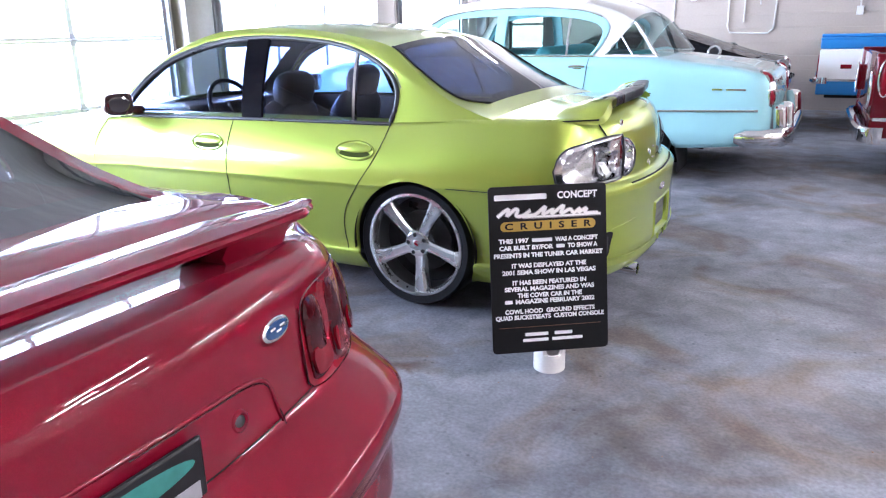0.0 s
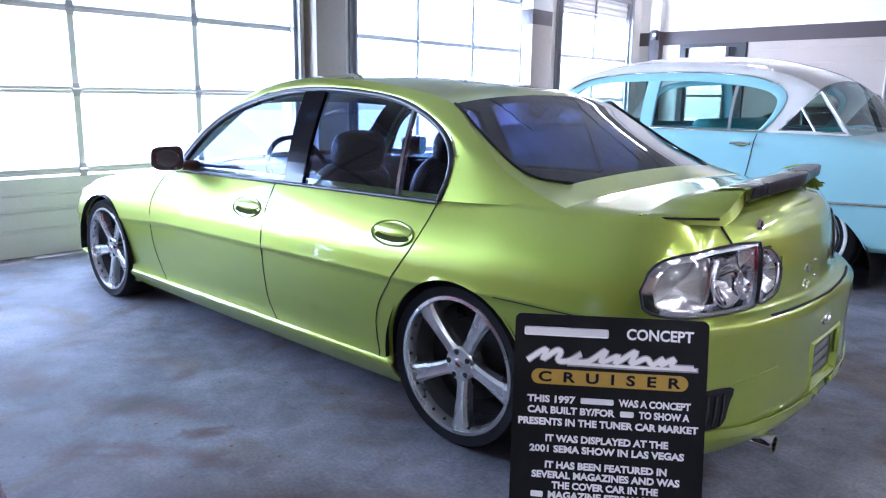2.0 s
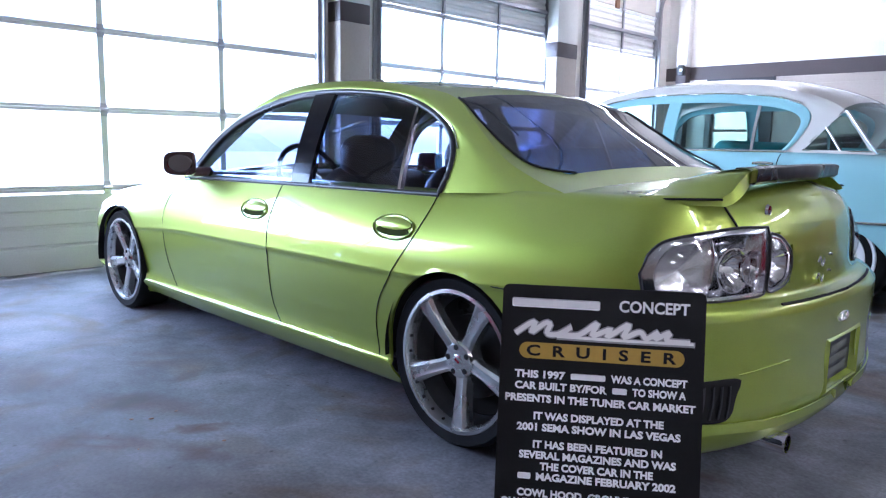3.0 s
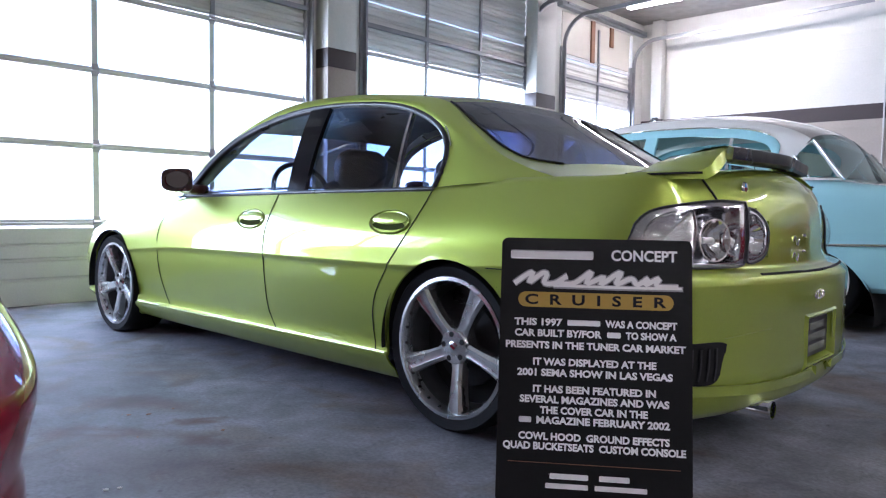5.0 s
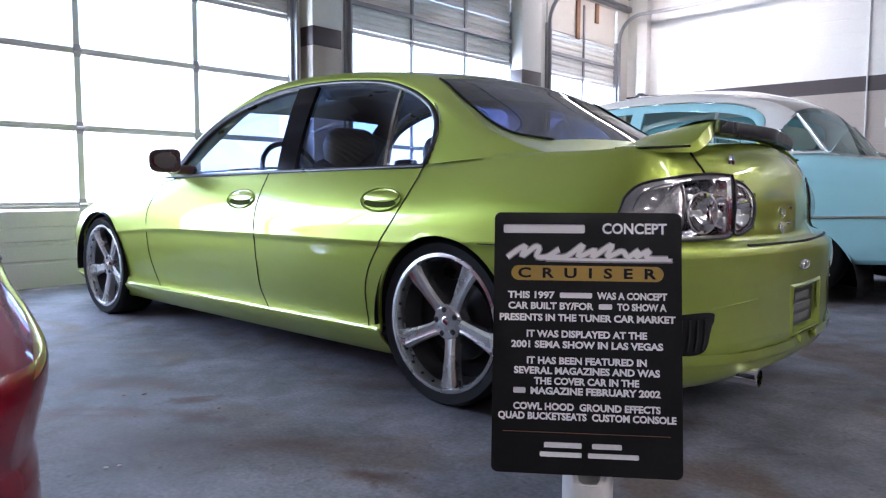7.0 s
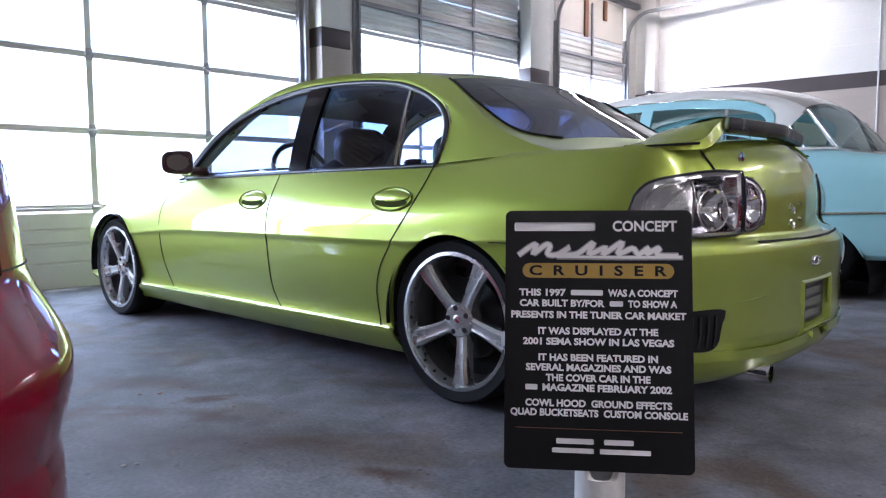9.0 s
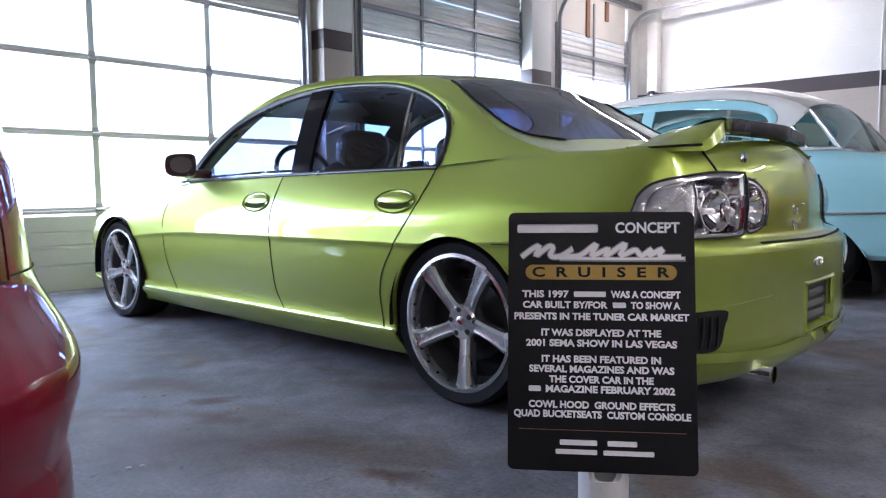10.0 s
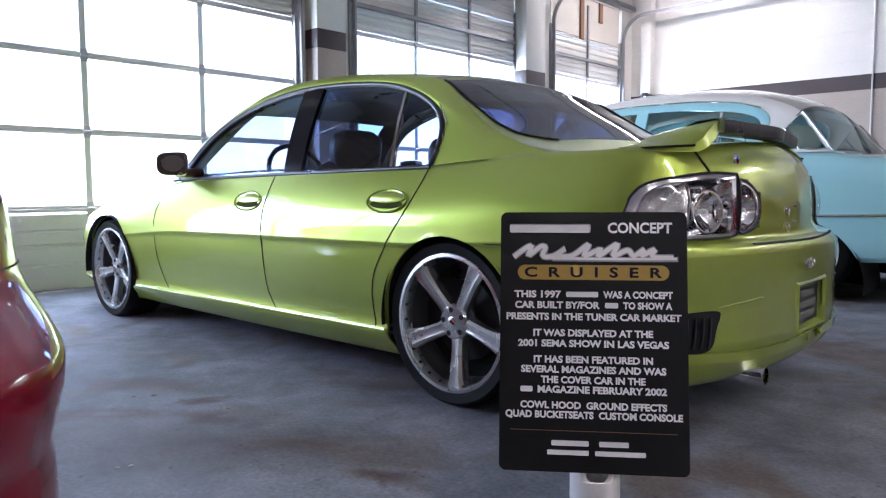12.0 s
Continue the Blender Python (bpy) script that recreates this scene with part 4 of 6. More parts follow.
# conduits and boxes on the side wall
def conduit(path, boxes):
    c = empty("conduit", pose(0, WALL_Y, 0), label="painted electrical conduit with boxes on the block wall", category="conduit")
    part("pipe", tube([(x, -0.02, z) for x, z in path], 0.012, 8), M["conduit"], c, smooth=60)
    for x, z in boxes:
        part("junction_box", box(x - 0.045, -0.045, z - 0.06, x + 0.045, -0.003, z + 0.06, 0.006), M["conduit"], c)
conduit([(-0.74, CEIL - 0.01), (-0.74, 1.25)], [])
conduit([(-0.45, CEIL - 0.01), (-0.45, 1.69)], [(-0.45, 1.69)])
conduit([(0.08, CEIL - 0.01), (0.08, 1.24), (0.12, 1.15), (0.66, 1.13), (0.74, 1.20), (0.755, 1.8)], [(0.755, 1.83)])
conduit([(0.31, CEIL - 0.01), (0.31, 1.30)], [])
conduit([(0.53, CEIL - 0.01), (0.53, 1.55)], [])
conduit([(0.79, 1.83), (1.4, 1.83), (2.6, 1.83)], [])
conduit([(1.86, CEIL - 0.01), (1.86, 1.43)], [(1.86, 1.43)])

# ---------- lime sedan ----------
def lime_sedan():
    YC, K = 0.83, 0.945            # middle of the car; narrowing of the plan
    top = [(-3.74, 0.60), (-3.5, 0.655), (-3.15, 0.705), (-2.8, 0.755), (-2.4, 0.805), (-2.1, 0.838), (-1.8, 0.852), (-1.0, 0.866), (-0.15, 0.875), (0.2, 0.903), (0.5, 0.903), (0.75, 0.912), (0.86, 0.910), (0.98, 0.895)]
    bottom = [(-3.74, 0.17), (-3.2, 0.145), (-2.5, 0.135), (-0.3, 0.135), (0.3, 0.15), (0.98, 0.17)]
    contour = [(-3.74, 0), (-3.725, 0.28), (-3.67, 0.55), (-3.54, 0.75), (-3.33, 0.845), (-3.0, 0.882), (-2.6, 0.893), (-2.0, 0.905), (-1.2, 0.910), (-0.5, 0.910), (0.1, 0.907), (0.4, 0.902), (0.58, 0.893), (0.68, 0.872), (0.75, 0.825), (0.805, 0.74), (0.862, 0.58), (0.902, 0.38), (0.918, 0.2), (0.922, 0)]
    levels = [(0, -0.085, -0.06, -0.06), (0.02, -0.068, -0.02, -0.03), (0.06, -0.046, 0.02, 0.0), (0.135, -0.016, 0.035, 0.02), (0.142, -0.024, 0.035, 0.02), (0.20, -0.030, 0.042, 0.02), (0.35, -0.018, 0.038, 0.02), (0.50, -0.007, 0.042, 0.01), (0.56, -0.0045, 0.042, 0.0), (0.585, -0.0035, 0.037, 0.0), (0.60, 0.0008, 0.030, 0.0),
              (0.612, 0.0018, 0.006, 0.0), (0.622, 0.0010, -0.010, 0.0), (0.70, -0.004, -0.010, -0.01), (0.769, -0.014, -0.010, -0.02), (0.837, -0.033, -0.016, -0.05), (0.905, -0.057, -0.026, -0.08), (0.96, -0.079, -0.045, -0.12), (1.0, -0.096, -0.07, -0.17)]
    S = Shell([(x, v * K) for x, v in contour], levels, top, bottom, 0.35, -3.0)
    wheels = ((-0.018, 0.300, 0.320), (-2.868, 0.303, 0.322))
    sx, sv = S.sx, (lambda v: S.sv(K * np.interp(v, (0, 0.2, 0.36, 0.48, 0.60, 0.76, 0.86, 0.90), (0.04, 0.262, 0.402, 0.505, 0.605, 0.755, 0.845, 0.87))))
    seams = [
        [(sx(-1.15), 0.855), (sx(-1.15), 0.6), (sx(-1.145), 0.36), (sx(-1.12), 0.29), (sx(-1.08), 0.245)],
        [(sx(-2.16), 0.82), (sx(-2.21), 0.72), (sx(-2.225), 0.58), (sx(-2.215), 0.42), (sx(-2.17), 0.30), (sx(-2.12), 0.245)],
        [(sx(-0.165), 0.862), (sx(-0.180), 0.80), (sx(-0.225), 0.70), (sx(-0.315), 0.575), (sx(-0.390), 0.46), (sx(-0.415), 0.35), (sx(-0.40), 0.245)],
        [(sx(0.17), 0.602), (sx(0.3), 0.603), (sx(0.45), 0.604), (sx(0.62), 0.608)],
    ]
    lamp = [(sx(0.672), 0.708), (sx(0.684), 0.758), (sx(0.722), 0.798), (sv(0.78), 0.818), (sv(0.65), 0.830), (sv(0.52), 0.828), (sv(0.482), 0.819), (sv(0.478), 0.72), (sv(0.486), 0.645), (sv(0.62), 0.632), (sv(0.76), 0.634), (sx(0.697), 0.652)]
    lid = [(sv(0.475), 0.812), (sv(0.41), 0.797), (sv(0.348), 0.756), (sv(0.335), 0.70), (sv(0.37), 0.659), (sv(0.47), 0.648), (sv(0.473), 0.72)]
    openings = []                     # outlines of the lamp wells, seen along the corner
    for o in (lamp, lid):
        q = np.array([(S.point(*p)[0] + S.point(*p)[1], p[1]) for p in cat(o + [o[0]], 40)[:-1]])
        openings.append(q.mean(0) + (q - q.mean(0)) * 0.84)
    def in_lamp(c):
        if c.x < 0.55 or not 0.62 < c.z < 0.84:
            return False
        u, hit = c.x - abs(c.y), False
        for q in openings:
            inside = False
            for a, b in zip(q, np.roll(q, -1, 0)):
                if (a[1] > c.z) != (b[1] > c.z) and u < a[0] + (c.z - a[1]) * (b[0] - a[0]) / (b[1] - a[1]):
                    inside = not inside
            hit = hit or inside
        return hit
    car = car_frame("sedan", (0, YC, 0), S, wheels, "lime", [(-3.74, 0.02), (-3.4, 0.05), (-2.6, 0.07), (-1.9, 0.07), (0.3, 0.03), (0.9, 0.042)],
                    (-2.0, 0.22, 0.70), "lime green metallic four-door sedan with lowered body", "car", seams, 0.0028, hole_at=lambda c: c.x > 0.7 and abs(c.y) < 0.152 and 0.292 < c.z < 0.458)
    bm = bmesh.new(); bm.from_mesh(car.children[0].data)
    bmesh.ops.delete(bm, geom=[f for f in bm.faces if any(in_lamp(v.co) for v in f.verts)], context='FACES')
    bm.to_mesh(car.children[0].data); bm.free()
    gv = lambda z: 0.763 - 0.36 * (z - 0.868) - 0.36 * max(0.0, z - 0.868) ** 2
    outer = [(-2.20, 0.838), (-2.08, 0.92), (-1.93, 1.04), (-1.72, 1.195), (-1.47, 1.288), (-1.2, 1.318), (-0.8, 1.305), (-0.45, 1.262), (-0.25, 1.215), (-0.10, 1.12), (0.08, 1.005), (0.24, 0.94), (0.36, 0.905)]
    dlo = [(-2.06, 0.85), (-1.99, 0.93), (-1.85, 1.075), (-1.66, 1.18), (-1.35, 1.255), (-1.0, 1.268), (-0.62, 1.238), (-0.40, 1.185), (-0.24, 1.11), (-0.165, 1.03), (-0.150, 0.95), (-0.165, 0.875)]
    belt = lambda x: np.interp(x, [-2.06, -1.0, -0.1], [0.848, 0.862, 0.872])
    greenhouse(car, outer, gv, dlo, [(-2.05, -1.09, -2.05, -1.18), (-0.96, -0.385, -1.03, -0.45), (-0.37, -0.155, -0.435, -0.155)], belt, "lime", (-1.47, -0.25), (0.22, 0.05), rear_glass="rear_tint", roof_crown=0.04, rim=0.985, corner=0.12, taper=0.10, glass_end=0.80, side_glass=["tint", "mid_tint", "tint"])
    lining(car, outer, gv, (-1.47, -0.25), (0.22, 0.05), 0.04)
    # dark lining round the windscreen: header with visors, and both front pillars
    O = cat(outer, 90)
    def screen(x, z, t):
        k, u = 1 - abs(t) ** 2.2, (x + 2.2) / 0.73
        return (x - 0.22 * (1 - 0.75 * u) * k + 0.016, t * (gv(z) - 0.012), z + 0.04 * u * k - 0.012)
    rows = [(x, z) for x, z in O if x < -1.44]
    part("windscreen_header", grid([[screen(x, z, t) for t in np.linspace(-0.98, 0.98, 25)] for x, z in rows if x > -1.73]), M["trim"], car, smooth=40)
    for sgn in (-1, 1):
        part("front_pillar_lining", grid([[screen(x, z, sgn * t) for t in (0.80, 0.86, 0.92, 0.98)] for x, z in rows if x < -1.70]), M["trim"], car, smooth=40)
    # black window surround, B pillar, quarter bar, belt strip
    D = cat(dlo, 80)
    for sgn in (-1, 1):
        part("window_frame", tube([(x, sgn * (gv(z) - 0.002), z) for x, z in D], 0.013, 8), M["trim"], car, smooth=50)
        part("front_pillar_trim", tube([(x + 0.012, sgn * (gv(z) - 0.006), z - 0.008) for x, z in D if x < -1.1], 0.016, 8), M["trim"], car, smooth=50)
        part("chrome_drip_edge", tube([(x, sgn * (gv(z) + 0.006), z) for x, z in cat([(-1.75, 1.155), (-1.35, 1.276), (-1.0, 1.288), (-0.62, 1.257), (-0.38, 1.203), (-0.215, 1.12), (-0.138, 1.03)], 60)], 0.0035, 6), M["chrome"], car)
        part("belt_strip", tube([(x, sgn * (gv(0.868) + 0.003), float(belt(x)) - 0.002) for x in np.linspace(-2.05, -0.16, 30)], 0.010, 8), M["trim"], car, smooth=50)
    strip_on_glass(car, "door_pillar", (-1.025, 0.862), (-1.105, 1.262), 0.13, 0.15, gv, M["pillar_black"])
    strip_on_glass(car, "quarter_window_bar", (-0.378, 0.868), (-0.442, 1.20), 0.016, 0.014, gv, M["chrome"], 0.003)
    # mirrors, handles
    for sgn in (-1, 1):
        pw = lambda c, p: math.copysign(abs(c) ** p, c)
        P = []
        for u in np.linspace(0, math.pi, 13):        # from the back of the shell to its glass side
            r_, x_ = pw(math.sin(u), 0.45), -0.095 * pw(math.cos(u), 0.6)
            P.append([(x_ if x_ < 0.05 else 0.05, 0.080 * r_ * pw(math.cos(a), 0.5), (0.062 + 0.008 * pw(math.cos(a), 1) * -sgn) * r_ * pw(math.sin(a), 0.55)) for a in np.linspace(0, 2 * math.pi, 29)[:-1]])
        m = moved(grid(P, close_v=True), pose(-1.90, sgn * 0.893, 0.925, 0, 0, sgn * 26))
        # shell takes the dark red that stands in for the coupe's reflection
        part("door_mirror", join(m, moved(box(-0.09, -0.05, -0.04, 0.04, 0.07, 0.01, 0.02, 3), pose(-1.91, sgn * 0.79, 0.895))), M["mirror_shell"], car, "door mirror shell, coloured dark red for the coupe's reflection", smooth=60)
        part("mirror_glass", moved(lathe([(0, -0.0515), (0.9, -0.0515), (1.0, -0.050), (1.0, -0.045)], 28), pose(-1.90, sgn * 0.893, 0.925, 0, 0, sgn * 26) @ pose(0, 0, 0, 0, 0, 90) @ Matrix.Diagonal((0.060, 1, 0.044, 1))), M["mirror_face"], car)
    for x, z in ((-0.332, 0.742), (-1.296, 0.735)):
        a = np.linspace(0, 2 * math.pi, 25)[:-1]
        dx = 110 / 1000
        oval = lambda sx_, sz_, ox=0.0, oz=0.0: [(sx(x + ox + sx_ * math.cos(t)), z + oz + sz_ * math.sin(t)) for t in a]
        pair("handle_cup", S.patch(oval(dx, 0.044), 0.0015, -0.006), M["lime"], car, 40)
        pair("handle_ring", tube([S.point(s, zz, 0.004) for s, zz in oval(dx, 0.044)], 0.003, 6, True), M["lime"], car, 60)
        # dark green patch on the cup paints the shade below the grip
        pair("handle_recess", S.patch(oval(dx * 0.8, 0.017, 0.0, -0.012), 0.0035, -0.001), M["shadow_green"], car, 40)
        pair("door_handle", S.patch(oval(dx * 0.88, 0.021, 0.0, 0.012), 0.005, 0.006), M["lime"], car, 60)
    # sill skirt edge
    pair("skirt_edge", S.ribbon([(sx(-2.27), 0.238), (sx(-1.3), 0.238), (sx(-0.345), 0.240)], 0.007, 0.006), M["lime"], car, 60)
    # tail lamps: quarter part and lid part
    def lamp_well(o):
        """A bright bezel on the body that turns into a sunk bowl."""
        c = cat(list(o) + [o[0]], 65)[:-1]
        m = c.mean(0)
        return grid([[S.point(*(m + (q - m) * r), h) for q in c] for r, h in ((1, -0.012), (1, 0.003), (0.93, 0.0045), (0.84, 0.004), (0.825, -0.004), (0.80, -0.028), (0.72, -0.046), (0.5, -0.054), (0.25, -0.056), (0.02, -0.056))], close_v=True)
    for o, nm in ((lamp, "tail_lamp"), (lid, "lid_lamp")):
        pair(nm + "_well", lamp_well(o), M["bowl"], car, 50)
        pair(nm + "_lens", S.patch(o, 0.006, 0.020), M["lens"], car, 60)
        c = cat(list(o) + [o[0]], 70)
        pair(nm + "_rim", tube([S.point(s, z, 0.005) for s, z in c[:-1]], 0.0042, 6, True), M["trim"], car, 60)
    side = [(sx(0.692), 0.708), (sx(0.704), 0.745), (sx(0.735), 0.782), (sv(0.78), 0.798), (sv(0.735), 0.800), (sv(0.715), 0.72), (sv(0.735), 0.655), (sv(0.78), 0.652), (sx(0.714), 0.664)]
    pair("lamp_side_cell", S.patch(side, -0.012, -0.030), M["side_cell"], car, 50)
    pair("side_cell_rim", tube([S.point(s, z, -0.010) for s, z in cat(side + [side[0]], 50)[:-1]], 0.005, 6, True), M["chrome"], car, 60)
    # parabolic reflectors with a bulb each, and upright flutes between them
    for v, z, r in ((0.640, 0.715, 0.060), (0.545, 0.715, 0.048), (0.410, 0.715, 0.045)):
        p, q = S.point(sv(v), z, -0.004), S.point(sv(v), z, 0.1)
        d = Matrix.Translation(tuple(p)) @ Vector(tuple(q - p)).to_track_quat('-Y', 'Z').to_matrix().to_4x4()
        prof = [(r * t, 0.040 * (1 - t * t)) for t in (0.0, 0.15, 0.3, 0.45, 0.6, 0.75, 0.9, 1.0)]
        pair("lamp_reflector", moved(lathe(prof + [(r * 1.07, 0.0), (r * 1.08, 0.006)], 32), d), M["mirror"], car, 35)
        pair("lamp_bulb", moved(lathe([(0, 0.006), (0.007, 0.009), (0.010, 0.018), (0.008, 0.036)], 16), d), M["bulb"], car, 60)
    for k in range(5):
        v = 0.500 + 0.007 * (k - 2)
        pair("lamp_flute", tube([S.point(sv(v), z, -0.008) for z in np.linspace(0.662, 0.800, 9)], 0.0032, 6), M["mirror"], car, 60)
    # lid shut lines
    pair("lid_side_gap", S.ribbon([(S.sv(0.652), 0.900), (S.sv(0.640), 0.872), (S.sv(0.612), 0.832)], 0.005, 0.004), M["dark"], car)
    # spoiler: two wedge feet that sweep back and inwards, and a raised wing between them
    rear_x = lambda y: 0.834 + 0.006 * (y / 0.53) ** 2
    top_z = lambda y: 1.001 - 0.006 * (y / 0.53) ** 2
    P = []
    for y in np.linspace(-0.555, 0.555, 33):
        x1, z1 = rear_x(y), top_z(y)
        x0 = x1 - 0.135 - 0.02 * (1 - (y / 0.555) ** 2)
        P.append([(x0, y, z1 - 0.030), (x0 + 0.02, y, z1 - 0.017), ((x0 + x1) / 2, y, z1 - 0.004), (x1 - 0.012, y, z1), (x1, y, z1 - 0.004), (x1 - 0.003, y, z1 - 0.038), (x1 - 0.012, y, z1 - 0.044), ((x0 + x1) / 2, y, z1 - 0.040), (x0 + 0.01, y, z1 - 0.036)])
    part("spoiler_wing", grid(P, close_v=True), M["lime"], car, smooth=40)
    # smoked strip let into the top and rear of the wing
    P = []
    for y in np.linspace(-0.52, 0.52, 29):
        x1, z1 = rear_x(y), top_z(y)
        P.append([(x1 - 0.062, y, z1 - 0.004), (x1 - 0.060, y, z1 + 0.0005), (x1 - 0.012, y, z1 + 0.003), (x1 + 0.001, y, z1 - 0.001), (x1 + 0.0035, y, z1 - 0.005), (x1 + 0.000, y, z1 - 0.038), (x1 - 0.010, y, z1 - 0.047), (x1 - 0.04, y, z1 - 0.048)])
    part("wing_insert", grid(P), M["smoked"], car, "dark smoked strip in the wing", smooth=40)
    for sgn in (-1, 1):
        Q = []
        for u in np.linspace(0, 1, 22):
            v = 0.732 - 0.212 * u
            y = sgn * v
            x1 = float(np.interp(u, (0, 0.10, 0.25, 0.38, 0.5, 1.0), (0.612, 0.665, 0.745, 0.800, 0.822, 0.842))) - (0.03 if sgn > 0 else 0.0)
            z1 = float(np.interp(u, (0, 0.38, 0.46, 0.60, 0.80, 1.0), (0.907, 0.920, 0.930, 0.958, 0.986, 0.9965)))
            x0 = float(np.interp(u, (0, 0.3, 0.7, 1.0), (0.598, 0.608, 0.640, 0.690)))
            z0 = float(np.interp(u, (0, 0.25, 0.6, 1.0), (0.906, 0.914, 0.945, 0.974)))
            lift = max(0.0, u - 0.44) / 0.56
            low = 0.893 + 0.074 * lift ** 0.9
            foot_x = x1 + 0.004 + 0.03 * lift * (1 - lift) - 0.022 * lift ** 2
            zc = min(max(low, 0.893), z1 - 0.010)
            Q.append([(x0, y, z0), (x0 + 0.012, y, z0 + 0.005), ((x0 + x1) / 2, y, (z0 + z1) / 2 + 0.005), (x1 - 0.012, y, z1 + 0.001), (x1 - 0.002, y, z1 - 0.003), (foot_x, y, zc), (x1 - 0.03, y, zc), (x0 + 0.004, y, min(low, z0 - 0.008))])
        bm = grid(Q, close_v=True)
        bmesh.ops.holes_fill(bm, edges=[e for e in bm.edges if e.is_boundary], sides=12)
        part("spoiler_foot", bm, M["lime"], car, smooth=35)
        part("foot_gap", tube([(x, sgn * v, z) for x, v, z in ((0.606, 0.735, 0.9035), (0.69, 0.708, 0.908), (0.76, 0.676, 0.911), (0.806, 0.650, 0.912))], 0.0035, 6), M["dark"], car, smooth=60)
    # bumper vents, plate recess, exhaust, badges
    pair("bumper_vent", S.patch([(sv(0.90), 0.415), (sv(0.80), 0.420), (sv(0.66), 0.418), (sv(0.675), 0.37), (sv(0.705), 0.305), (sv(0.80), 0.298), (sv(0.90), 0.305), (sx(0.66), 0.37)], 0.004, -0.002), M["dark"], car, 30)
    pair("vent_shelf", S.ribbon([(sx(0.60), 0.285), (sx(0.70), 0.285), (sv(0.80), 0.285), (sv(0.55), 0.272), (sv(0.3), 0.268), (sv(0.02), 0.268)], 0.03, 0.012), M["lime"], car, 60)
    rx = float(S.at(sv(0.1), 0.36)[0])
    part("plate_recess", grid([[(rx - 0.006, -0.176, 0.278), (rx - 0.006, 0.176, 0.278), (rx - 0.006, 0.176, 0.472), (rx - 0.006, -0.176, 0.472)],
                               [(rx + 0.006, -0.156, 0.294), (rx + 0.006, 0.156, 0.294), (rx + 0.006, 0.156, 0.458), (rx + 0.006, -0.156, 0.458)],
                               [(rx - 0.022, -0.138, 0.308), (rx - 0.022, 0.138, 0.308), (rx - 0.022, 0.138, 0.446), (rx - 0.022, -0.138, 0.446)],
                               [(rx - 0.0225, -0.001, 0.376), (rx - 0.0225, 0.001, 0.376), (rx - 0.0225, 0.001, 0.378), (rx - 0.0225, -0.001, 0.378)]], close_v=True), M["lime"], car, smooth=30)
    part("plate", box(rx - 0.021, -0.128, 0.312, rx - 0.014, 0.128, 0.442, 0.004), M["trim"], car, "dark plate with pale printed bars")
    for z, w in ((0.415, 0.08), (0.378, 0.10), (0.340, 0.09)):
        part("plate_bar", box(rx - 0.014, -w, z - 0.012, rx - 0.0125, w, z + 0.012), M["dim_print"], car)
    pair("bumper_crease", S.ribbon([(sv(0.66), 0.426), (sv(0.60), 0.430), (sv(0.50), 0.436), (sv(0.40), 0.440)], 0.010, 0.003), M["lime"], car, 60)
    for k in range(6):
        pair("vent_rib", S.ribbon([(sv(0.70 + 0.028 * k), 0.405), (sv(0.705 + 0.028 * k), 0.36), (sv(0.715 + 0.028 * k), 0.312)], 0.006, 0.010), M["trim"], car, 60)
    for sgn in (-1,):
        part("exhaust_tip", moved(lathe([(0.026, 0.0), (0.030, 0.0), (0.032, 0.006), (0.031, 0.2), (0.025, 0.2), (0.025, 0.01)], 28), pose(0.955, sgn * 0.43, 0.200, 0, 0, 90)), M["chrome"], car, "polished exhaust tip", smooth=50)
    for z, w in ((0.706, 0.055), (0.653, 0.055)):
        c = [S.point(sv(0.075 + w * (1 - 2 * u)), z + 0.015 * math.sin(u * 15) + 0.004 * u, 0.004) for u in np.linspace(0, 1, 40)]
        part("lid_script", tube(c, 0.0042, 6), M["chrome"], car, smooth=60)
    pair("lid_lower_gap", tube([S.point(S.sv(0.450 * (1 - u) + 0.004), 0.612 - 0.004 * u, 0.001) for u in np.linspace(0, 1, 30)], 0.0045, 6), M["dark"], car)
    q = S.point(sv(0.47), 0.872, 0.006)
    part("lid_lock", moved(lathe([(0, -0.005), (0.014, -0.004), (0.018, 0.004)], 16), Matrix.Translation(tuple(q)) @ pose(0, 0, 0, 0, 0, 90)), M["chrome"], car)
    q = S.point(sv(0.02), 0.528, 0.004)
    part("bumper_badge", moved(join(tube([(0, 0.05 * math.cos(a), 0.014 * math.sin(a)) for a in np.linspace(0, 2 * math.pi, 24, endpoint=False)], 0.004, 6, True), tube([(0.001, 0.05 - 0.1 * u, 0.009 * math.sin(u * 14)) for u in np.linspace(0, 1, 24)], 0.0035, 6)), Matrix.Translation(tuple(q))), M["chrome"], car, smooth=60)
    # head lamps
    hl = [(S.sx(-3.20), 0.66), (S.sx(-3.45), 0.64), (S.sx(-3.60), 0.61), (S.sx(-3.58), 0.55), (S.sx(-3.40), 0.56), (S.sx(-3.22), 0.60)]
    pair("head_lamp", S.patch(hl, 0.004, 0.01), M["lens"], car, 60)
    pair("head_lamp_bowl", S.patch(hl, 0.001, -0.004), M["alloy"], car, 60)
    # cabin
    part("cabin_floor", box(-2.1, -0.68, 0.2, 0.25, 0.68, 0.24), M["trim"], car)
    for sgn in (-1, 1):
        part("door_lining", box(-2.05, sgn * 0.69 - 0.012, 0.22, 0.1, sgn * 0.69 + 0.012, 0.855, 0.01), M["trim"], car)
    part("dashboard", box(-2.12, -0.69, 0.5, -1.72, 0.69, 0.88, 0.06, 3), M["trim"], car, smooth=40)
    part("parcel_shelf", box(-0.05, -0.68, 0.84, 0.34, 0.68, 0.87, 0.01), M["seat"], car)
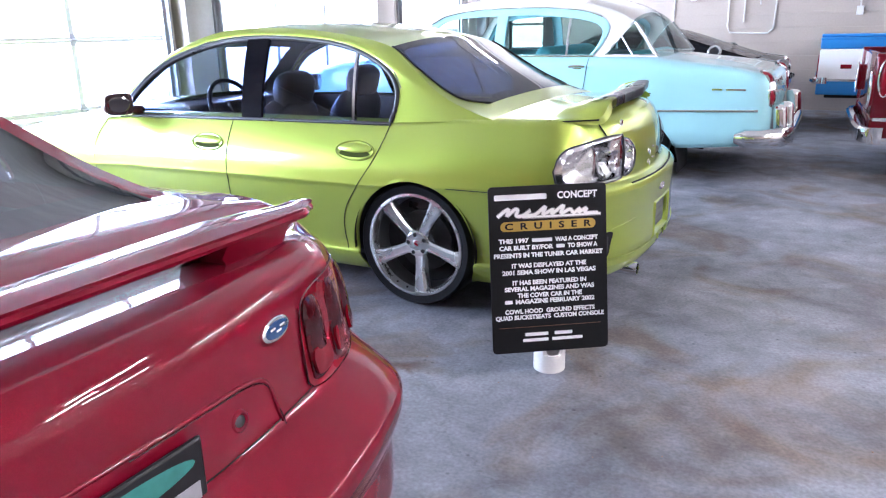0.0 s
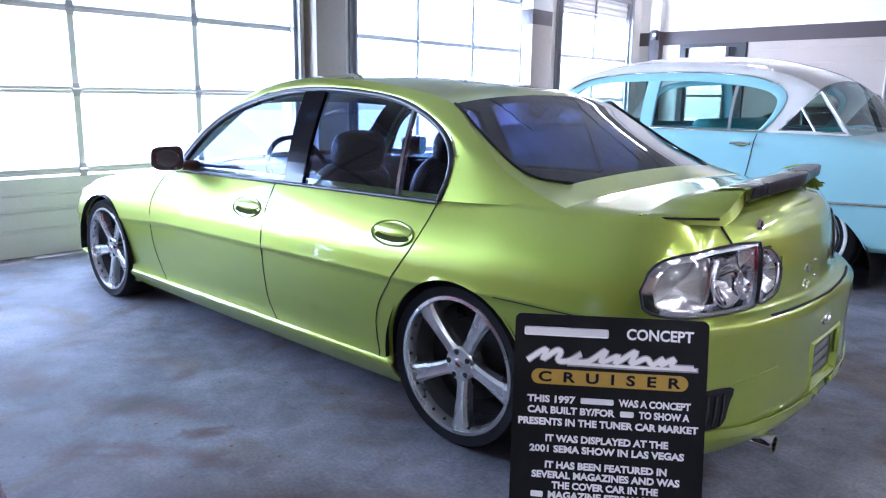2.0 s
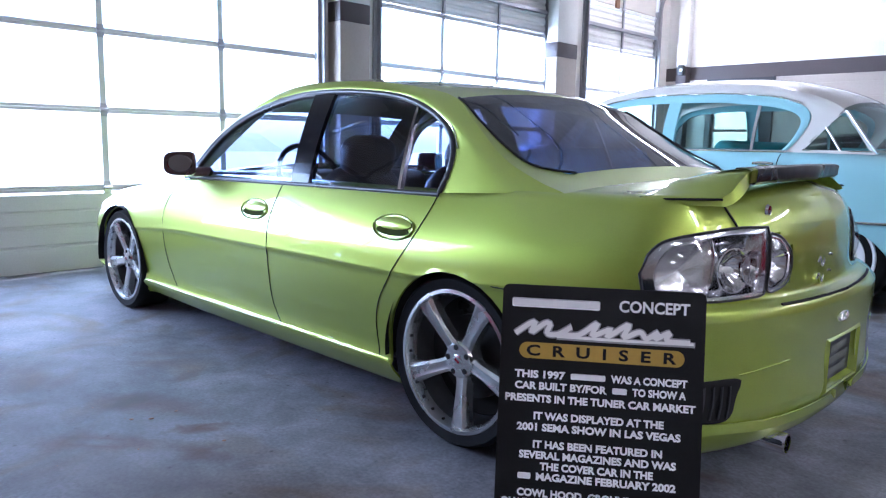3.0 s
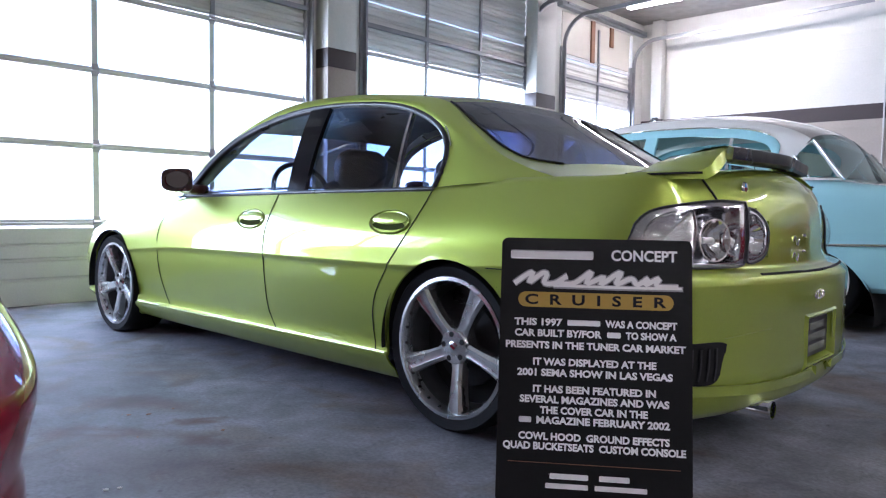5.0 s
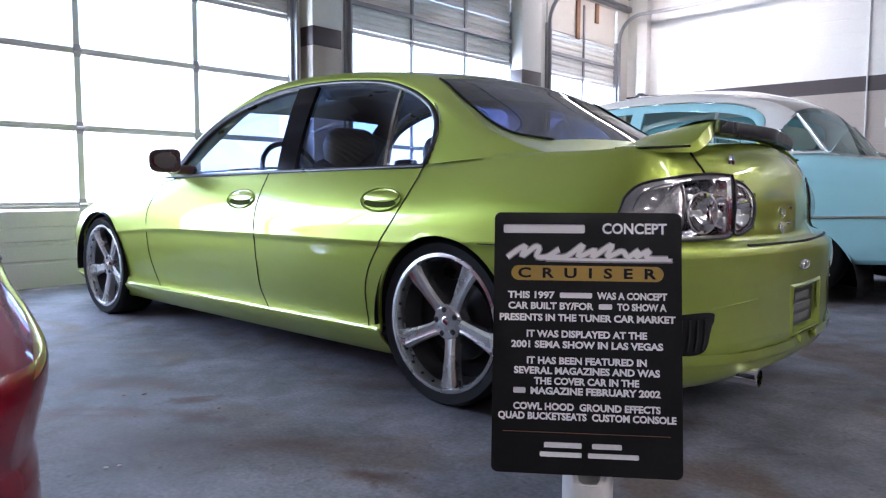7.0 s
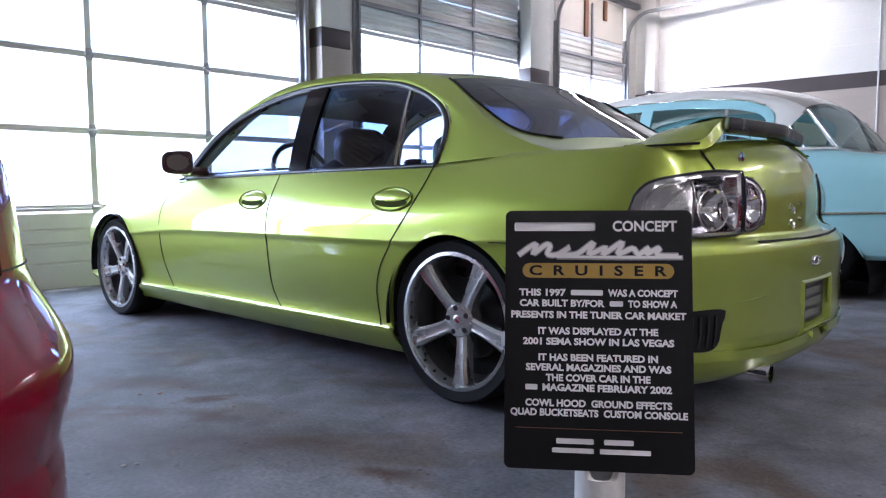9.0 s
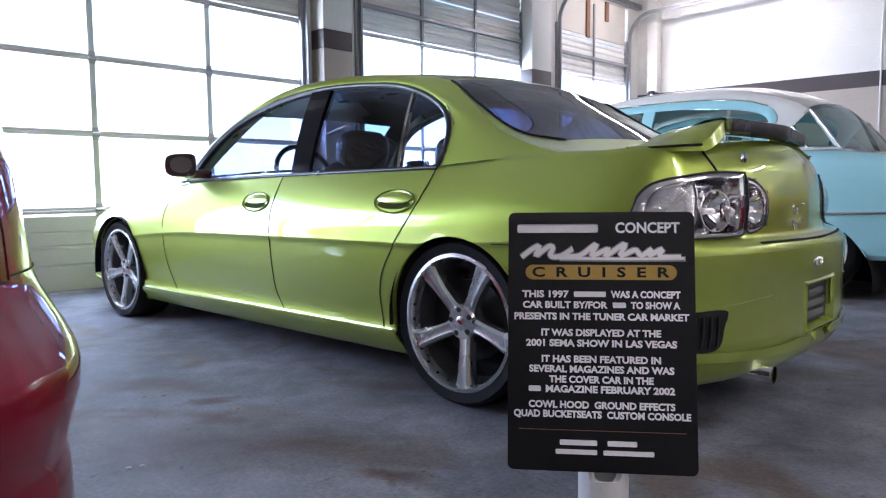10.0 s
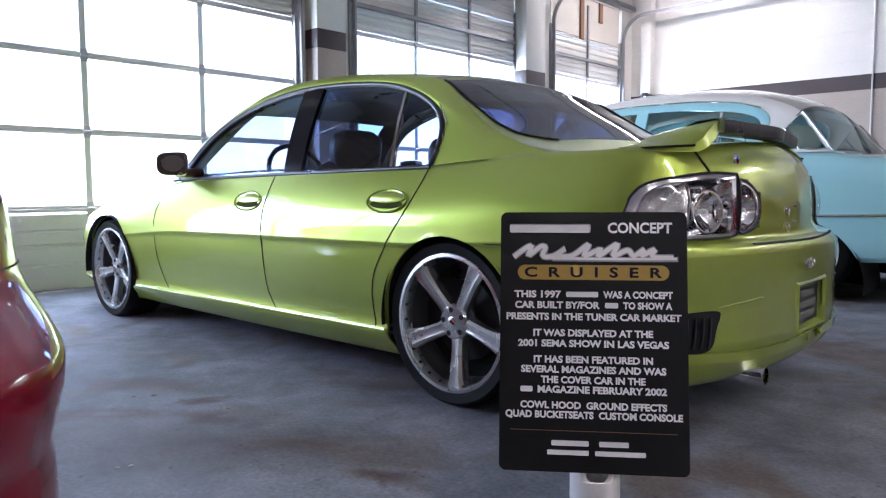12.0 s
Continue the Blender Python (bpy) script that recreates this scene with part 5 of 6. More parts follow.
    for y in (-0.35, 0.35):
        seat(car, -1.27, y, 0.26, M["seat"])
        seat(car, -0.30, y, 0.12, M["seat"], 20)
    steering_wheel(car, -1.52, -0.37, 0.86)
    for x, t in ((-0.022, 0.0), (-2.868, 0.19)):
        for sgn in (1, -1):
            wheel_five(car, (x, -sgn * 0.824, 0.303), 0.303, 0.253, sgn, turn=math.pi - 0.19 + t)
    # the tail is not quite square: its far corner sits a little further forward
    for ob in car.children:
        if ob.type == 'MESH':
            for p in ob.data.vertices:
                if p.co.x > 0.3 and p.co.y > 0:
                    p.co.x -= float(np.interp(p.co.z, (0.58, 0.66, 0.90, 0.95), (0, 0.05, 0.05, 0.10))) * min(1.3, p.co.y / 0.53) * min(1.0, (p.co.x - 0.3) / 0.45)
    return car
# ---------- the sign ----------
def lettering(text, size, parent, x, z, y, material, width=None, name="lettering"):
    cu = bpy.data.curves.new("lettering", 'FONT')
    cu.body, cu.size, cu.align_x, cu.extrude, cu.resolution_u, cu.offset = text, size, 'CENTER', 0.0006, 3, 0.0010
    tmp = new("tmp", cu)
    bpy.context.view_layer.update()
    me = bpy.data.meshes.new_from_object(tmp.evaluated_get(bpy.context.evaluated_depsgraph_get()))
    bpy.data.objects.remove(tmp)
    xs = [v.co.x for v in me.vertices]
    k = (width / (max(xs) - min(xs))) if width else 1.0
    mid = (max(xs) + min(xs)) / 2
    for v in me.vertices:
        v.co = Vector(((v.co.x - mid) * k + x, y - v.co.z, v.co.y + z))
    bm = bmesh.new(); bm.from_mesh(me)
    bpy.data.meshes.remove(me)
    left = set(bm.verts)
    while left:                      # each letter is a part of its own
        stack, isle = [left.pop()], []
        while stack:
            v = stack.pop(); isle.append(v)
            for e in v.link_edges:
                o = e.other_vert(v)
                if o in left:
                    left.discard(o); stack.append(o)
        one = bmesh.new(); ids = {v: one.verts.new(v.co) for v in isle}
        for f in {f for v in isle for f in v.link_faces}:
            one.faces.new([ids[v] for v in f.verts])
        part("letter", one, material, parent)
    bm.free()

def display_sign():
    tl, tr, bl = Vector((0.579, -0.452, 0.727)), Vector((0.950, -0.189, 0.727)), Vector((0.640, -0.544, 0.099))
    ex = (tr - tl).normalized(); up = (tl - bl); up = (up - up.dot(ex) * ex).normalized(); ey = up.cross(ex)
    W, H = 0.455, 0.638
    base = (bl + (tr - tl) * 0.5)
    m = Matrix((( ex.x, ey.x, up.x, base.x), (ex.y, ey.y, up.y, base.y), (ex.z, ey.z, up.z, base.z), (0, 0, 0, 1)))
    s = empty("display_sign", m, label="black display sign with white lettering leaning on a pipe foot", category="sign")
    # board with rounded corners; its face is at local y = 0, turned to -y
    r, o = 0.016, []
    for cx, cz, a0 in ((W / 2 - r, H - r, 0), (-W / 2 + r, H - r, 90), (-W / 2 + r, r, 180), (W / 2 - r, r, 270)):
        o += [(cx + r * math.cos(radians(a0 + a)), cz + r * math.sin(radians(a0 + a))) for a in range(0, 91, 15)]
    bm = bmesh.new()
    f = bm.faces.new([bm.verts.new((x, 0, z)) for x, z in o])
    g = bmesh.ops.extrude_face_region(bm, geom=[f])["geom"]
    bmesh.ops.translate(bm, vec=(0, 0.006, 0), verts=[v for v in g if isinstance(v, bmesh.types.BMVert)])
    part("board", bm, M["sign"], s)
    ink, y = M["ink"], -0.0006
    Z = lambda px: H * (1 - (px - 30) / 912.0)      # heights down the board
    def bar(x, z, w, h, mt=None, name="print_bar"):
        part(name, box(x - w / 2, y - 0.0006, z - h / 2, x + w / 2, y + 0.0004, z + h / 2, min(h, w) * 0.2), mt or ink, s)
    bar(-0.105, Z(89), 0.20, 0.021); lettering("CONCEPT", 0.036, s, 0.115, Z(104), y, ink, 0.155)
    # a flowing emblem, drawn as strokes
    def stroke(pts, r_, mt, lift=0.0):
        c = cat(pts, 160)
        P = []
        for i, (x, z) in enumerate(c):
            d = c[min(i + 1, 159)] - c[max(i - 1, 0)]; d /= np.linalg.norm(d) + 1e-9
            n_ = np.array([-d[1], d[0]]) * r_
            P.append([(x + n_[0], y - 0.0008 - lift, z + n_[1]), (x - n_[0], y - 0.0008 - lift, z - n_[1])])
        part("emblem_stroke", grid(P), mt, s)
    zb = Z(192)
    wave = [(-0.195, zb), (-0.165, zb + 0.022), (-0.150, zb + 0.027), (-0.158, zb + 0.004), (-0.128, zb + 0.026), (-0.116, zb + 0.024), (-0.122, zb + 0.003), (-0.096, zb + 0.003), (-0.066, zb + 0.022), (-0.085, zb + 0.005), (-0.05, zb + 0.004), (-0.01, zb + 0.032), (-0.02, zb + 0.004), (0.02, zb + 0.02), (0.014, zb + 0.003), (0.06, zb + 0.033), (0.05, zb + 0.004), (0.085, zb + 0.018), (0.10, zb + 0.004), (0.125, zb + 0.02), (0.118, zb + 0.004), (0.15, zb + 0.02), (0.145, zb + 0.002), (0.195, zb)]
    stroke(wave, 0.0086, M["grey_print"])
    stroke([(-0.10, zb - 0.004), (0.05, zb - 0.005), (0.206, zb - 0.004)], 0.0062, M["grey_print"])
    stroke(wave, 0.0056, ink, 0.0006)
    stroke([(-0.10, zb - 0.003), (0.05, zb - 0.004), (0.203, zb - 0.003)], 0.0032, ink, 0.0006)
    bm = box(-0.185, y - 0.0004, Z(246) - 0.0185, 0.185, y + 0.0004, Z(246) + 0.0185)
    ca = [(0.166 + 0.0185 * math.cos(a), 0.0185 * math.sin(a)) for a in np.linspace(-math.pi / 2, math.pi / 2, 12)]
    o = ca + [(-x, -z) for x, z in ca]
    bm.free(); bm = bmesh.new(); bm.faces.new([bm.verts.new((x, y - 0.0004, Z(246) + z)) for x, z in o])
    part("gold_pill", bm, M["gold"], s, "gold rounded bar")
    lettering("C  R  U  I  S  E  R", 0.034, s, 0, Z(262), y - 0.0012, M["sign"], 0.335)
    lines = [(324, [("THIS 1997", None), (None, 0.078), ("WAS A CONCEPT", None)], 0.385), (362, [("CAR BUILT BY/FOR", None), (None, 0.032), ("TO SHOW A", None)], 0.382), (403, "PRESENTS IN THE TUNER CAR MARKET", 0.424),
             (460, "IT WAS DISPLAYED AT THE", 0.290), (497, "2001 SEMA SHOW IN LAS VEGAS", 0.365), (553, "IT HAS BEEN FEATURED IN", 0.288), (588, "SEVERAL MAGAZINES AND WAS", 0.350),
             (624, "THE COVER CAR IN THE", 0.252), (658, [(None, 0.030), ("MAGAZINE FEBRUARY 2002", None)], 0.352), (712, "COWL HOOD  GROUND EFFECTS", 0.352), (745, "QUAD BUCKETSEATS  CUSTOM CONSOLE", 0.425)]
    for px, txt, w in lines:
        z = Z(px) - 0.0078
        if isinstance(txt, str):
            lettering(txt, 0.023, s, 0, z, y, ink, w)
            continue
        chars = sum(len(t) for t, b in txt if t)
        free = w - sum(b for t, b in txt if b) - 0.012 * (len(txt) - 1)
        x = -w / 2
        for t, b in txt:
            ww = b or free * len(t) / chars
            if t:
                lettering(t, 0.023, s, x + ww / 2, z, y, ink, ww)
            else:
                bar(x + ww / 2, z + 0.0078, ww, 0.0135)
            x += ww + 0.012
    bar(0, Z(800), 0.40, 0.0016, M["wood"], "thin_rule")
    bar(-0.055, Z(842), 0.09, 0.0125); bar(0.05, Z(842), 0.07, 0.0125)
    bar(-0.06, Z(874), 0.10, 0.0115); bar(0.065, Z(874), 0.12, 0.0115)
    # pipe foot
    p = empty("pipe_foot", Matrix.Translation((0.80, -0.36, 0)), label="short white plastic pipe standing on the floor", category="pipe")
    bm = moved(lathe([(0.0, 0), (0.060, 0), (0.062, 0.002), (0.062, 0.168), (0.060, 0.17), (0.054, 0.17), (0.054, 0.02), (0, 0.02)], 40), pose(0, 0, 0, 90))
    nrm = -ey
    for v in bm.verts:          # the top is cut to the slope of the board's back
        w_ = v.co + Vector((0.80, -0.36, 0))
        d_ = (w_ - (base + ey * 0.012)).dot(nrm)
        if d_ > 0 and v.co.z > 0.05:
            v.co.z = max(0.075, v.co.z - (d_ / nrm.z if nrm.z > 0.05 else 0.06))
    part("pipe", bm, M["pvc"], p, smooth=40)
    return s
# ---------- red coupe ----------
def wheel_plain(car, at, R, rim, sgn, whitewall=False, width=0.2, material="alloy"):
    w_ = empty("wheel", Matrix.Identity(4)); w_.parent = car; w_.matrix_basis = Matrix.Translation(at)
    f = lambda bm: moved(bm, Matrix.Diagonal((1, sgn, 1, 1)))
    part("tyre", f(lathe([(rim - 0.004, 0.02), (rim + 0.01, 0.0), (R - 0.03, -0.006), (R - 0.006, 0.01), (R, 0.03), (R, width - 0.02), (R - 0.02, width), (rim, width - 0.01)], 56)), M["rubber"], w_, smooth=40)
    if whitewall:
        part("whitewall", f(lathe([(R - 0.097, -0.001), (R - 0.093, -0.0065), (R - 0.077, -0.0085), (R - 0.072, -0.003)], 56)), M["whitewall"], w_, "narrow white ring on the sidewall", smooth=40)
    part("rim", f(lathe([(0, -0.02), (0.06, -0.016), (0.085, 0.0), (0.10, 0.012), (rim - 0.05, 0.022), (rim - 0.02, 0.005), (rim + 0.004, -0.004), (rim + 0.004, 0.03)], 56)), M[material], w_, smooth=30)
    part("hub_cap", f(lathe([(0, -0.035), (0.03, -0.033), (0.06, -0.022), (0.07, -0.012)], 28)), M["chrome"], w_, smooth=40)
    part("hub_back", f(lathe([(0, 0.1), (rim, 0.1), (rim, 0.12)], 30)), M["dark"], w_)

def red_coupe():
    top = [(-3.6, 0.62), (-3.2, 0.74), (-2.4, 0.86), (-1.8, 0.90), (-0.8, 0.918), (0.0, 0.927), (0.25, 0.931), (0.5, 0.938), (0.62, 0.937), (0.70, 0.921), (0.78, 0.907), (0.87, 0.909), (0.95, 0.914), (1.02, 0.914)]
    bottom = [(-3.6, 0.2), (-2.5, 0.18), (0.3, 0.18), (1.02, 0.22)]
    contour = [(-3.6, 0), (-3.55, 0.35), (-3.42, 0.62), (-3.15, 0.80), (-2.7, 0.88), (-1.8, 0.895), (-0.6, 0.90), (0.0, 0.905), (0.4, 0.895), (0.66, 0.862), (0.81, 0.79), (0.895, 0.69), (0.945, 0.55), (0.985, 0.36), (1.005, 0.18), (1.01, 0)]
    levels = [(0, -0.09, -0.10, -0.06), (0.03, -0.06, -0.04, -0.02), (0.12, -0.03, 0.03, 0), (0.25, -0.022, 0.078, 0.02), (0.36, -0.024, 0.080, 0.02), (0.40, -0.027, 0.080, 0), (0.46, -0.020, 0.094, 0), (0.525, -0.012, 0.106, 0), (0.55, -0.012, 0.106, 0), (0.567, -0.015, 0.098, 0), (0.605, -0.026, 0.062, 0), (0.648, -0.037, 0.014, 0), (0.68, -0.040, -0.014, 0),
              (0.74, -0.045, -0.024, 0), (0.80, -0.05, -0.028, 0), (0.87, -0.055, -0.034, -0.02), (0.93, -0.066, -0.041, -0.05), (0.965, -0.082, -0.051, -0.07), (0.985, -0.10, -0.066, -0.09), (1.0, -0.125, -0.088, -0.12)]
    S = Shell(contour, levels, top, bottom, 0.3, -2.6)
    wheels = ((0.0, 0.32, 0.36), (-2.57, 0.32, 0.36))
    sx, sv = S.sx, S.sv
    seams = [[(sx(-0.35), 0.90), (sx(-0.33), 0.6), (sx(-0.42), 0.3)], [(sx(-1.75), 0.88), (sx(-1.8), 0.6), (sx(-1.78), 0.3)],
             ]
    car = car_frame("sports_coupe", (-0.03, -2.40, 0), S, wheels, "red", [(-3.6, 0.02), (-3.0, 0.06), (-1.9, 0.08), (0.4, 0.016), (0.75, 0.006), (1.0, 0.006)], (-1.75, 0.20, 0.66),
                    "glossy dark red two-door sports coupe with rear spoiler", "car", seams, 0.002)
    gv = lambda z: 0.71 - 0.50 * (z - 0.94) + 0.01 * math.sin(math.pi * min(1, max(0, (z - 0.94) / 0.4)))
    outer = [(-1.95, 0.90), (-1.7, 1.02), (-1.4, 1.18), (-1.1, 1.285), (-0.8, 1.315), (-0.55, 1.295), (-0.34, 1.225), (-0.13, 1.115), (0.08, 1.012), (0.24, 0.958), (0.37, 0.932)]
    dlo = [(-1.75, 0.905), (-1.55, 1.02), (-1.3, 1.15), (-1.05, 1.23), (-0.8, 1.25), (-0.58, 1.235), (-0.42, 1.18), (-0.29, 1.1), (-0.2, 1.01), (-0.2, 0.945), (-0.24, 0.925)]
    greenhouse(car, outer, gv, dlo, [(-1.73, -0.6, -1.73, -0.66), (-0.58, -0.24, -0.64, -0.24)], lambda x: 0.915, "red", (-1.12, -0.45), (0.2, 0.10), glass="dark_tint", rear_glass="coupe_glass", roof_crown=0.045, rim=0.90)
    lining(car, outer, gv, (-1.12, -0.45), (0.2, 0.10), 0.045)
    # rear window seal
    O = cat(outer, 90)
    up_ = [(x, z) for x, z in O if x > -0.45]
    seal = []
    for i_, (x, z) in enumerate(up_):
        u = i_ / (len(up_) - 1); k = 1 - 0.90 ** 2.2
        seal.append((x + 0.10 * (0.15 + 0.85 * u) * k, -0.90 * gv(z), z + 0.045 * (1 - u) * k + 0.001))
    pair("window_seal", tube(seal, 0.006, 6), M["trim"], car, 50)
    # spoiler: a blade whose ends come down to the deck at their front half
    ease = lambda a, b, t: (lambda q: q * q * (3 - 2 * q))(min(1.0, max(0.0, (t - a) / (b - a))))
    P = []
    W_ = 0.70
    for y in np.concatenate([-W_ * np.sin(np.linspace(math.pi / 2, 0, 46)), W_ * np.sin(np.linspace(0, math.pi / 2, 46))[1:]]):
        k = min(0.9995, abs(y) / W_)
        tip = math.sqrt(1 - k ** 10)
        foot = ease(0.56, 0.61, k) * (1 - ease(0.80, 0.90, k))
        xr = 0.842 - 0.030 * k ** 2 - 0.03 * ease(0.86, 1.0, k) ** 2
        ch = 0.02 + 0.12 * tip
        xf = xr - ch
        zr = 0.974 - 0.010 * k ** 2
        zf = 0.964 - 0.014 * ease(0.6, 0.97, k)
        th = 0.005 + 0.011 * tip
        up_to = lambda t: zf - 0.010 * (1 - min(1.0, t / 0.15)) ** 2 + (zr - zf) * t + 0.009 * math.sin(math.pi * t)
        row = [(xf + ch * t, y, up_to(t)) for t in (0.0, 0.02, 0.06, 0.16, 0.3, 0.5, 0.7, 0.85, 0.94, 0.975, 0.99)]
        row += [(xr - 0.004, y, zr - 0.006), (xr + 0.002, y, zr - 0.012), (xr, y, zr - 0.018), (xr - 0.006, y, zr - 0.012 - th * 0.6)]
        for t, fz in ((0.9, 0.6), (0.84, 1.0), (0.5, 1.0), (0.3, 1.0), (0.1, 1.0)):
            zb_ = up_to(t) - th * (0.5 + 0.5 * t)
            row.append((xf + ch * t, y, zb_ + (0.90 - zb_) * foot * fz))
        P.append(row)
    part("spoiler_blade", grid(P, close_v=True), M["red"], car, smooth=32)
    # edge of the plate recess
    pts = cat([(sv(0.365), 0.69), (sv(0.355), 0.755), (sv(0.31), 0.782), (sv(0.2), 0.79), (sv(0.06), 0.792)], 50)
    rim_ = [S.point(s, z, -0.001) for s, z in pts]
    part("recess_edge", tube(rim_ + [p * np.array([1, -1, 1]) for p in rim_[::-1]], 0.0042, 8), M["red"], car, smooth=60)
    pair("recess_gap", tube([S.point(s, z - 0.005, 0.0) for s, z in pts], 0.0016, 6), M["red_cell"], car)
    # shut line between bumper and fascia
    gap_ = [S.point(s_, 0.694, 0.0005) for s_ in np.linspace(sx(0.36), S.n - 1, 70)]
    part("bumper_gap", tube(gap_ + [p * np.array([1, -1, 1]) for p in gap_[::-1]][1:], 0.0013, 6), M["dark"], car)
    # plate recess, plate with printed shapes, lock
    fx = float(S.at(sv(0.12), 0.72)[0])
    part("plate", box(fx + 0.004, -0.158, 0.628, fx + 0.012, 0.158, 0.775, 0.005), M["trim"], car, "black plate with green and grey printed shapes")
    o = [(0.055 * math.cos(a), 0.018 * math.sin(a)) for a in np.linspace(0, 2 * math.pi, 24)[:-1]]
    bm = bmesh.new(); bm.faces.new([bm.verts.new((fx + 0.0128, 0.02 + 2.2 * y, 0.744 + z)) for y, z in o])
    part("plate_shape", bm, M["plate_green"], car)
    part("plate_shape", box(fx + 0.012, -0.07, 0.682, fx + 0.0128, 0.145, 0.712, 0.0003), M["grey_print"], car)
    part("plate_shape", box(fx + 0.012, -0.11, 0.648, fx + 0.0128, 0.03, 0.664, 0.0003), M["ink"], car)
    part("plate_shape", box(fx + 0.012, 0.115, 0.645, fx + 0.0128, 0.145, 0.675, 0.0003), M["blue_badge"], car)
    q = S.point(sv(0.265), 0.738, 0.0)
    at_lock = Matrix.Translation((q[0], -q[1], q[2])) @ pose(0, 0, 0, 0, 0, 90)
    part("lock_ring", moved(lathe([(0.011, -0.002), (0.014, -0.004), (0.018, -0.002), (0.020, 0.004)], 24), at_lock), M["red"], car, smooth=50)
    part("lid_lock", moved(lathe([(0, -0.002), (0.007, -0.002), (0.0115, 0.0), (0.0115, 0.004)], 20), at_lock), M["alloy_dark"], car, smooth=40)
    # oval badge
    q = S.point(sv(0.40), 0.835, 0.004); q2 = S.point(sv(0.40), 0.835, 0.1)
    d = Vector((q2[0] - q[0], -(q2[1] - q[1]), q2[2] - q[2])).to_track_quat('-Y', 'Z').to_matrix().to_4x4()
    T = Matrix.Translation((q[0], -q[1], q[2])) @ d
    ov = lambda a, b, h: moved(lathe([(0, -h), (0.9, -h), (1.0, -h * 0.5), (1.0, 0.004)], 36), Matrix.Diagonal((a, 1, b, 1)))
    part("badge_rim", moved(ov(0.041, 0.019, 0.004), T), M["chrome"], car, "chrome oval badge rim", smooth=40)
    part("badge_field", moved(ov(0.036, 0.0145, 0.0055), T), M["blue_badge"], car, smooth=40)
    for a_, b_ in ((-0.014, 0.004), (0.002, -0.003), (0.014, 0.003)):
        part("badge_stroke", moved(box(a_ - 0.007, -0.0066, b_ - 0.0016, a_ + 0.007, -0.0055, b_ + 0.0016, 0.0004), T), M["ink"], car)
    # tail lamps: red surround with three upright cells
    lamp = [(sv(0.785), 0.69), (sv(0.795), 0.79), (sv(0.765), 0.848), (sv(0.64), 0.858), (sv(0.515), 0.848), (sv(0.478), 0.80), (sv(0.472), 0.74), (sv(0.480), 0.692), (sv(0.63), 0.682)]
    pair("tail_lamp", S.patch(lamp, 0.002, 0.004), M["red_lens"], car, 60)
    pair("lamp_gap", tube([S.point(s, z, 0.002) for s, z in cat(lamp + [lamp[0]], 60)[:-1]], 0.0016, 6, True), M["red_cell"], car)
    for i, v in enumerate((0.528, 0.630, 0.728)):
        w_ = 0.040 - 0.003 * i
        cell = [(sv(v + w_), 0.74), (sv(v + w_ * 0.95), 0.81), (sv(v + w_ * 0.55), 0.840), (sv(v), 0.846), (sv(v - w_ * 0.55), 0.840), (sv(v - w_ * 0.95), 0.81), (sv(v - w_), 0.74), (sv(v - w_ * 0.9), 0.700), (sv(v + w_ * 0.9), 0.700)]
        pair("lamp_cell", S.patch(cell, 0.006, 0.010, n=36), M["red_cell"], car, 60)
        low = [(sv(v + w_ * 0.85), 0.752), (sv(v), 0.757), (sv(v - w_ * 0.85), 0.752), (sv(v - w_ * 0.82), 0.708), (sv(v + w_ * 0.82), 0.708)]
        pair("lamp_lower_lens", S.patch(low, 0.0135, 0.003, n=30), M["red_lens"], car, 60)
    part("cabin_floor", box(-1.8, -0.62, 0.25, 0.35, 0.62, 0.3), M["trim"], car)
    part("parcel_shelf", box(-0.25, -0.62, 0.86, 0.30, 0.62, 0.88, 0.005), M["seat"], car)
    part("dashboard", box(-1.95, -0.66, 0.5, -1.5, 0.66, 0.9, 0.05, 3), M["trim"], car, smooth=40)
    for y in (-0.34, 0.34):
        seat(car, -0.75, y, 0.3, M["seat"])
    for x in (0.0, -2.57):
        for sgn in (1, -1):
            wheel_plain(car, (x, -sgn * 0.86, 0.32), 0.32, 0.21, sgn)
    return car

